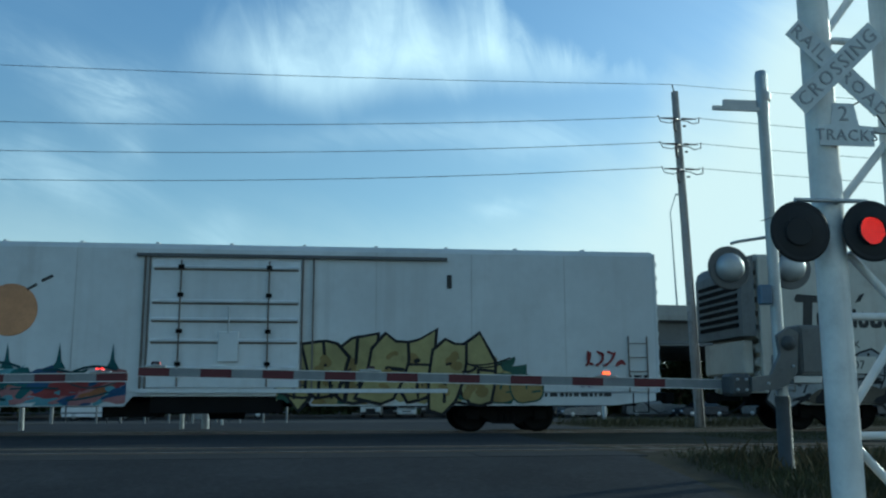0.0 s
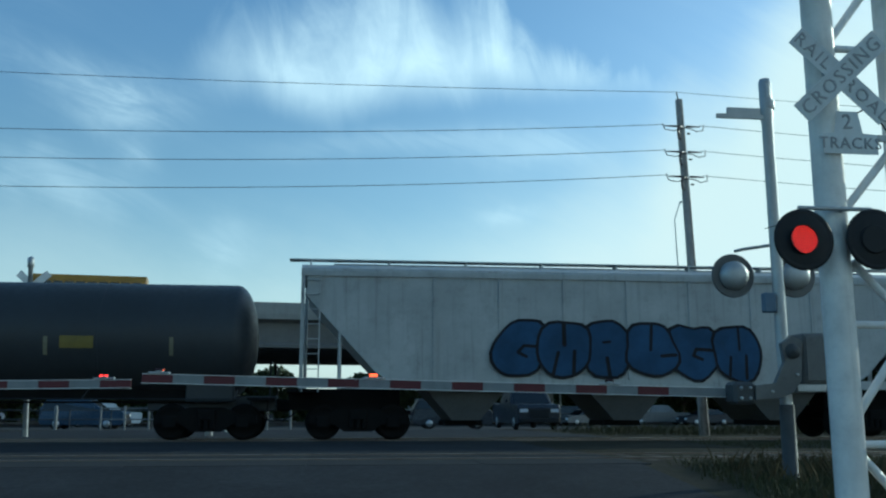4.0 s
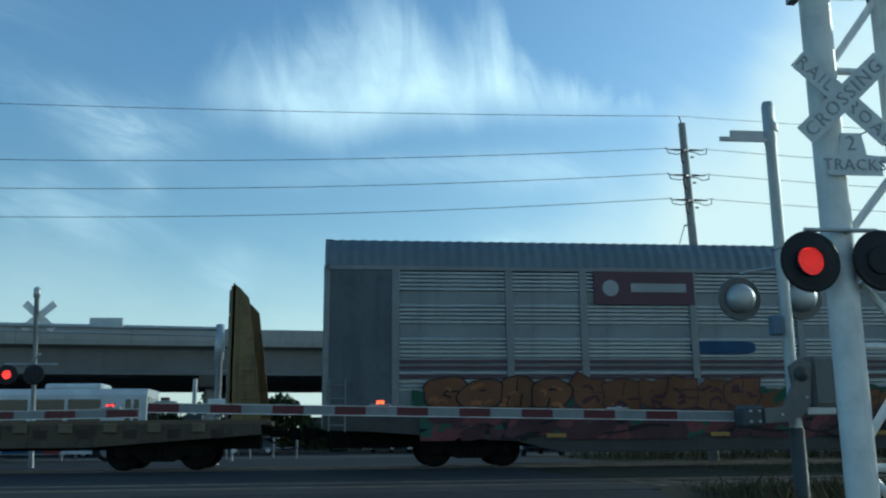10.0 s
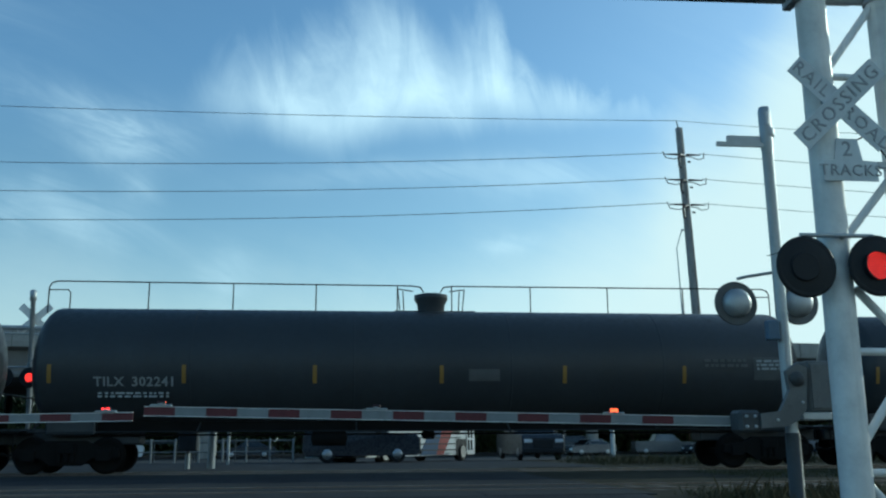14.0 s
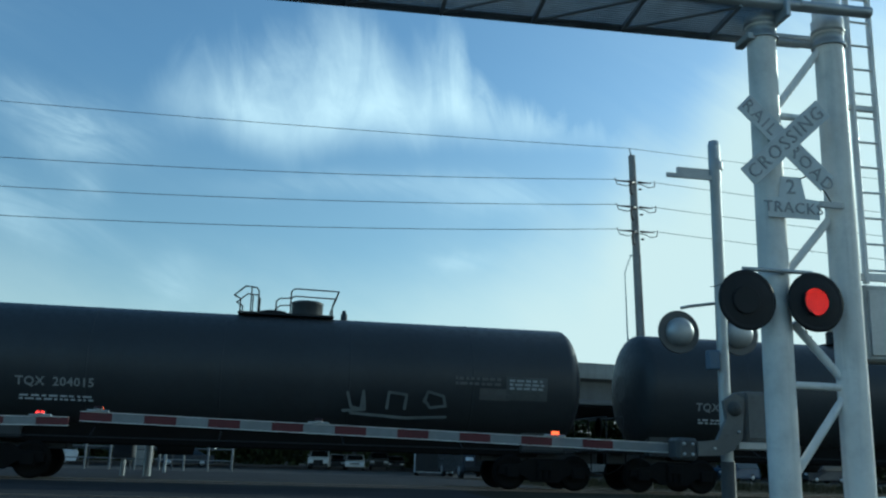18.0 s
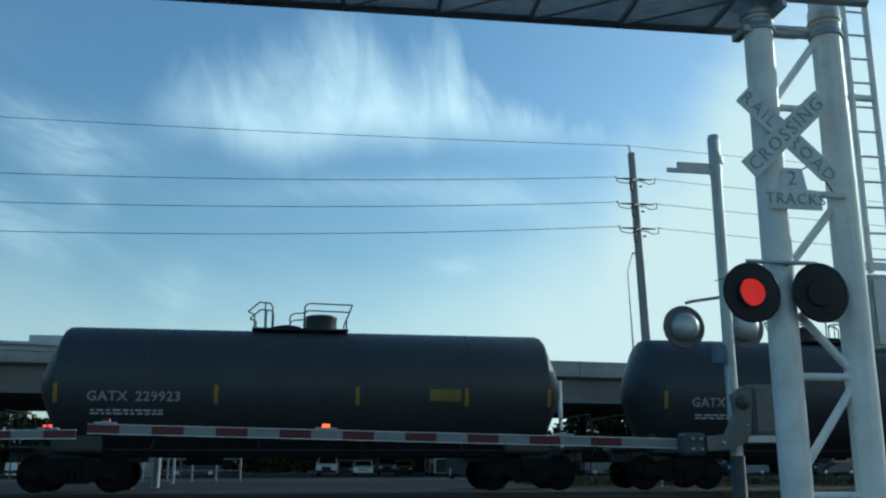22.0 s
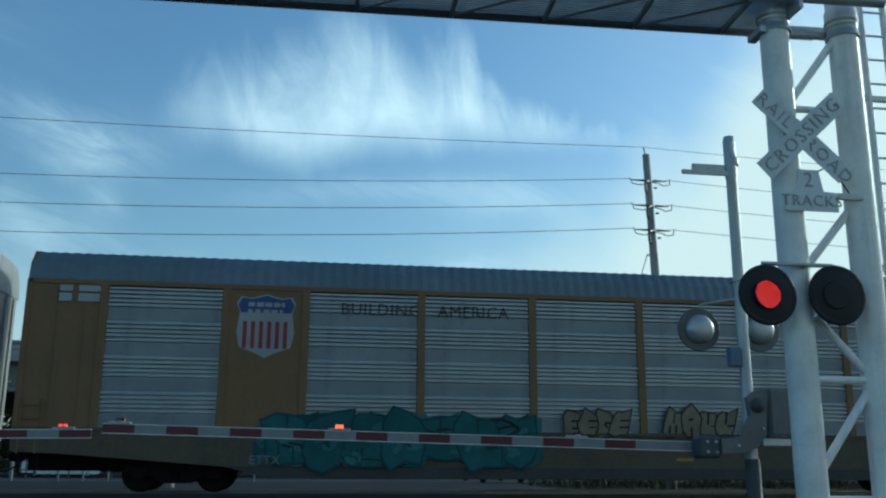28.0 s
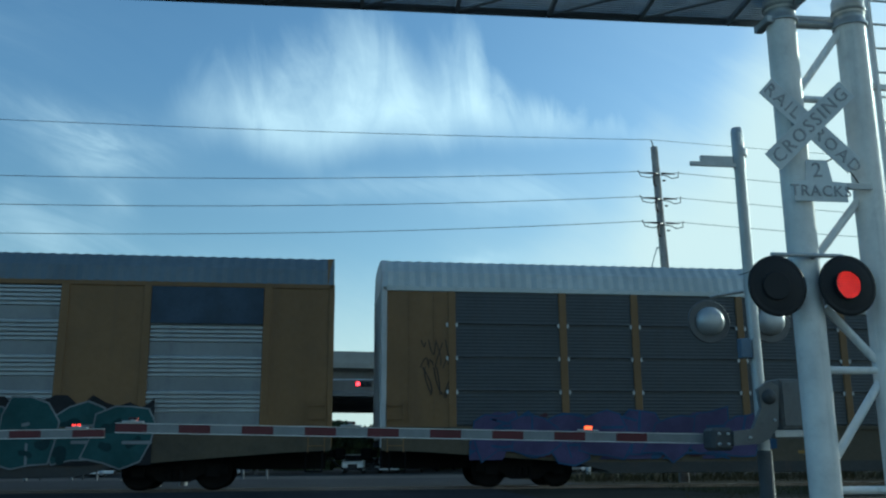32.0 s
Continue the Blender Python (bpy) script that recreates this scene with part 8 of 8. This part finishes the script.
# ---- street edge: buildings, posts, trees, grass ----
wall_pale = mat("wall_pale", (0.13, 0.128, 0.12), 0.9, dirt=0.4, dirt_color=(0.2, 0.19, 0.17), scale=0.2, bump=0.1, streak=0.3)
roof_dark = mat("roof_dark", (0.06, 0.06, 0.06), 0.9)


def low_building(x, y, w, d, h, label, n):
    b = thing("building", pose(x, y, GZ), label, "building")
    part("wall", Geo().box(0, w, 0, d, 0, h), wall_pale, b)
    part("roof", Geo().box(-0.4, w + 0.4, -0.4, d + 0.4, h, h + 0.35), roof_dark, b)
    for k in range(n):
        a = 0.8 + k * (w - 1.6) / n
        win = part("window", Geo().box(a, a + (w - 1.6) / n * 0.7, -0.06, 0.02, h * 0.3, h * 0.72), car_glass, b)
        part("window_frame", Geo().box(a - 0.08, a + (w - 1.6) / n * 0.7 + 0.08, -0.03, 0.0, h * 0.3 - 0.1, h * 0.72 + 0.1), galv, win)
    part("door", Geo().box(w * 0.45, w * 0.45 + 1.0, -0.08, 0.0, 0, 2.1), roof_dark, b)


low_building(-62, 128, 26, 10, 4.2, "low pale commercial building with windows", 7)
low_building(-33, 132, 22, 10, 4.0, "low pale shop building behind the street", 6)
low_building(-6, 150, 30, 12, 4.5, "wide low warehouse far behind the street", 8)
low_building(34, 140, 34, 12, 4.2, "long low store with dark windows", 9)
low_building(78, 130, 30, 12, 5.0, "low commercial building at the street", 7)
white_post = mat("post_white", (0.2, 0.205, 0.2), 0.6, dirt=0.5, dirt_color=(0.1, 0.095, 0.085), scale=3.0)
bol = thing("bollard", pose(-24, 47, seat(47)), "white safety bollard at the street edge", "bollard", "bollards")
part("post", Geo().lathe((0, 0, 0), (0, 0, 1), [(0, 0.09), (1.1, 0.09), (1.16, 0.05), (1.17, 0)], 12), white_post, bol)
for k in range(1, 3):
    copy_thing(bol, pose(-24 + k * 4.6 + (k % 3) * 0.6, 47 + (k % 2) * 0.7, seat(47 + (k % 2) * 0.7)))
fence = thing("rail_fence", pose(-30, 53, seat(53)), "low metal pipe fence beside the street", "fence")
for k in range(12):
    part("post", Geo().tube((k * 2.2, 0, 0), (k * 2.2, 0, 1.1), 0.04, n=8), dark_grey, fence)
for z in (0.55, 1.05):
    part("pipe", Geo().tube((0, 0, z), (24.2, 0, z), 0.03, n=8), dark_grey, fence)
pipe_fence = thing("pipe_fence", pose(-11.0, 45.0, seat(45)), "white pipe fence with posts beside the street", "fence")
for k in range(9):
    part("post", shared("pipe_post", lambda: Geo().lathe((0, 0, 0), (0, 0, 1), [(0, 0.05), (1.1, 0.05), (1.13, 0.0)], 10), white_post), white_post, pipe_fence, at=pose(k * 1.1, 0, 0))
for z in (0.5, 1.02):
    part("pipe", Geo().tube((0, 0, z), (8.8, 0, z), 0.03, n=8), white_post, pipe_fence)
bark = mat("bark", (0.09, 0.07, 0.05), 0.95, scale=3.0, bump=0.6)
leaf_m = [mat("leaves_a", (0.05, 0.075, 0.025), 0.7, dirt=0.3, dirt_color=(0.03, 0.04, 0.015), spread=0.35, bump=0), mat("leaves_b", (0.065, 0.085, 0.03), 0.7, dirt=0.3, dirt_color=(0.03, 0.04, 0.015), spread=0.35, bump=0)]


def tree(x, y, h, w, seed, label):
    r = random.Random(seed)
    t = thing("tree", pose(x, y, GZ), label, "tree")
    tr = Geo().tube((0, 0, 0), (0.1, 0, h * 0.4), 0.05 * h * 0.6, 0.03 * h * 0.6, n=8)
    tips = []
    for k in range(7):
        a, e = r.uniform(0, 6.28), r.uniform(0.5, 1.0)
        tip = (math.cos(a) * w * 0.32 * e, math.sin(a) * w * 0.32 * e, h * r.uniform(0.55, 0.85))
        tr.tube((0.1, 0, h * r.uniform(0.28, 0.4)), tip, 0.02 * h * 0.5, 0.008 * h * 0.5, n=6)
        tips.append(tip)
    part("trunk", tr, bark, t)
    g = Geo()
    lobes = [(tp[0] * 1.15, tp[1] * 1.15, tp[2], r.uniform(0.16, 0.27) * w) for tp in tips] + [(0, 0, h * 0.8, 0.25 * w)]
    for cx, cy, cz, cr in lobes:
        for k in range(150):
            d = Vector((r.gauss(0, 1), r.gauss(0, 1), r.gauss(0, 0.8))).normalized() * cr * r.uniform(0.5, 1.1)
            p = Vector((cx, cy, cz)) + d
            if p.z < h * 0.18:
                continue
            s = r.uniform(0.2, 0.42) * (h / 5)
            q = Euler((r.uniform(0, 6), r.uniform(0, 6), r.uniform(0, 6))).to_matrix()
            g.add([p + q @ Vector(v) * s for v in ((-1, 0, 0), (0, -0.6, 0.15), (1.1, 0, 0), (0, 0.6, 0.15))], [(0, 1, 2, 3)])
    part("crown", g, leaf_m[seed % 2], t, "dense green crown")


for i, (x, y, h, w) in enumerate(((36, 112, 5.2, 8), (44, 114, 6.0, 9), (52, 110, 5.0, 8), (61, 116, 6.5, 9), (70, 112, 5.5, 8), (30, 118, 5.0, 7), (-52, 118, 6.0, 9), (-40, 116, 5.0, 7), (-24, 120, 5.5, 8), (85, 120, 7, 10), (-70, 110, 7, 10), (16, 135, 5.5, 8))):
    tree(x, y, h, w, i, "small broad-leaved street tree behind the overpass")


def far_woods(x0, x1, y, h, n, seed):
    r = random.Random(seed)
    g = Geo()
    for k in range(n):
        x = r.uniform(x0, x1)
        hh = h * (0.7 + 0.25 * math.sin(x * 0.21 + seed) + 0.15 * math.sin(x * 0.67))
        p = Vector((x, y + r.uniform(-2.5, 2.5), GZ + hh * r.random() ** 0.8))
        s = r.uniform(0.25, 0.6)
        q = Euler((r.uniform(0, 6), r.uniform(0, 6), r.uniform(0, 6))).to_matrix()
        g.add([p + q @ Vector(v) * s for v in ((-1, 0, 0), (0, -0.7, 0.15), (1.1, 0, 0), (0, 0.7, 0.15))], [(0, 1, 2, 3)])
    solo("far_woods", g, leaf_m[seed % 2], "dark line of distant trees and hedges", "trees", kind="stuff")


far_woods(-150, 200, 168.0, 4.6, 14000, 1)
far_woods(14, 120, 122.0, 3.4, 6000, 2)
far_woods(-95, -16, 119.0, 10.5, 15000, 3)
far_woods(-16, 80, 121.0, 9.0, 17000, 5)


def blades(name, area, n, h, material, label, seed, lift=0.0):
    r = random.Random(seed)
    g = Geo()
    for k in range(n):
        x, y = r.uniform(area[0], area[1]), r.uniform(area[2], area[3])
        if r.random() < 0.35:
            x, y = x + r.gauss(0, 0.1), y + r.gauss(0, 0.1)
        z, hh, a = ground_z(y) + lift, h * r.uniform(0.4, 1.3), r.uniform(0, 6.28)
        w, dx, dy = 0.004 + 0.006 * r.random(), math.cos(a), math.sin(a)
        bend = r.uniform(0.1, 0.7) * hh
        g.add([(x - dy * w, y + dx * w, z), (x + dy * w, y - dx * w, z), (x + dx * bend * 0.4 + dy * w * 0.6, y + dy * bend * 0.4 - dx * w * 0.6, z + hh * 0.6), (x + dx * bend, y + dy * bend, z + hh)], [(0, 1, 2, 3)])
    solo(name, g, material, label, "grass", kind="stuff")


grass_m = mat("grass", (0.05, 0.052, 0.02), 0.85, dirt=0.5, dirt_color=(0.075, 0.06, 0.035), scale=1.0, spread=0.4, bump=0)
blades("grass", (4.9, 10.5, 8.0, 13.2), 11000, 0.15, grass_m, "rough green and straw grass at the tower foot", 1)
blades("grass", (8.5, 20.0, 18.2, 22.2), 4000, 0.10, grass_m, "sparse weeds between the two tracks", 2)
blades("grass", (8.4, 34.0, 28.0, 36.0), 9000, 0.28, grass_m, "yellow-green verge behind the tracks", 3)
blades("grass", (-30.0, -13.2, 28.0, 40.0), 4000, 0.25, grass_m, "yellow-green verge left of the far road", 4)
weed_m = mat("dry_weed", (0.11, 0.09, 0.05), 0.9, dirt=0.5, dirt_color=(0.05, 0.045, 0.03), spread=0.4, bump=0, gloss=0.05)
blades("weeds", (5.3, 7.4, 10.9, 12.6), 300, 0.3, weed_m, "tall dry weeds round the gate post", 5)
blades("weeds", (4.6, 7.2, 7.6, 9.4), 160, 0.22, weed_m, "tall dry weeds at the tower foot", 6)


# ---- what moves ----
def train_way(t):
    """Metres that the train has run after t seconds."""
    gain = {29: 0.4, 30: 0.95, 31: 0.75, 32: 1.4}
    return 19.8415 * t - 0.0377489 * t ** 2 + 0.00166318 * t ** 3 - 2.84808e-05 * t ** 4 + gain.get(t, 0.0)


def flash_rows(spot, even):
    """Alternate flashing: the carrier turns its diodes to the front and to the back in turn."""
    h, p, rows = 0.5947, 0.760, []
    side = lambda k: 0.0 if (k % 2 == 0) == (even == 0) else 178.0
    rows.append((0.0, pose(*spot, 0, 0, side(-2))))
    t, k = p - h, -1
    while t < 31.8:
        if t > 0.1:
            f = round(t * 30)
            f -= f % 30 == 29
            for j, turn in enumerate((side(k - 1), 89.0, side(k))):
                rows.append(((f + j) / 30, pose(*spot, 0, 0, turn)))
        t, k = t + h, k + 1
    rows.append((32.1, rows[-1][1]))
    return rows


def motions():
    for ob, x0 in CARS:
        walk(ob, [(t, pose(x0 - train_way(t), 24.7, 0)) for t in range(33)])
    for ob, spot, even in FLASHERS:
        walk(ob, flash_rows(spot, even))
    for ob, rows in MOVERS:
        walk(ob, rows)


motions()
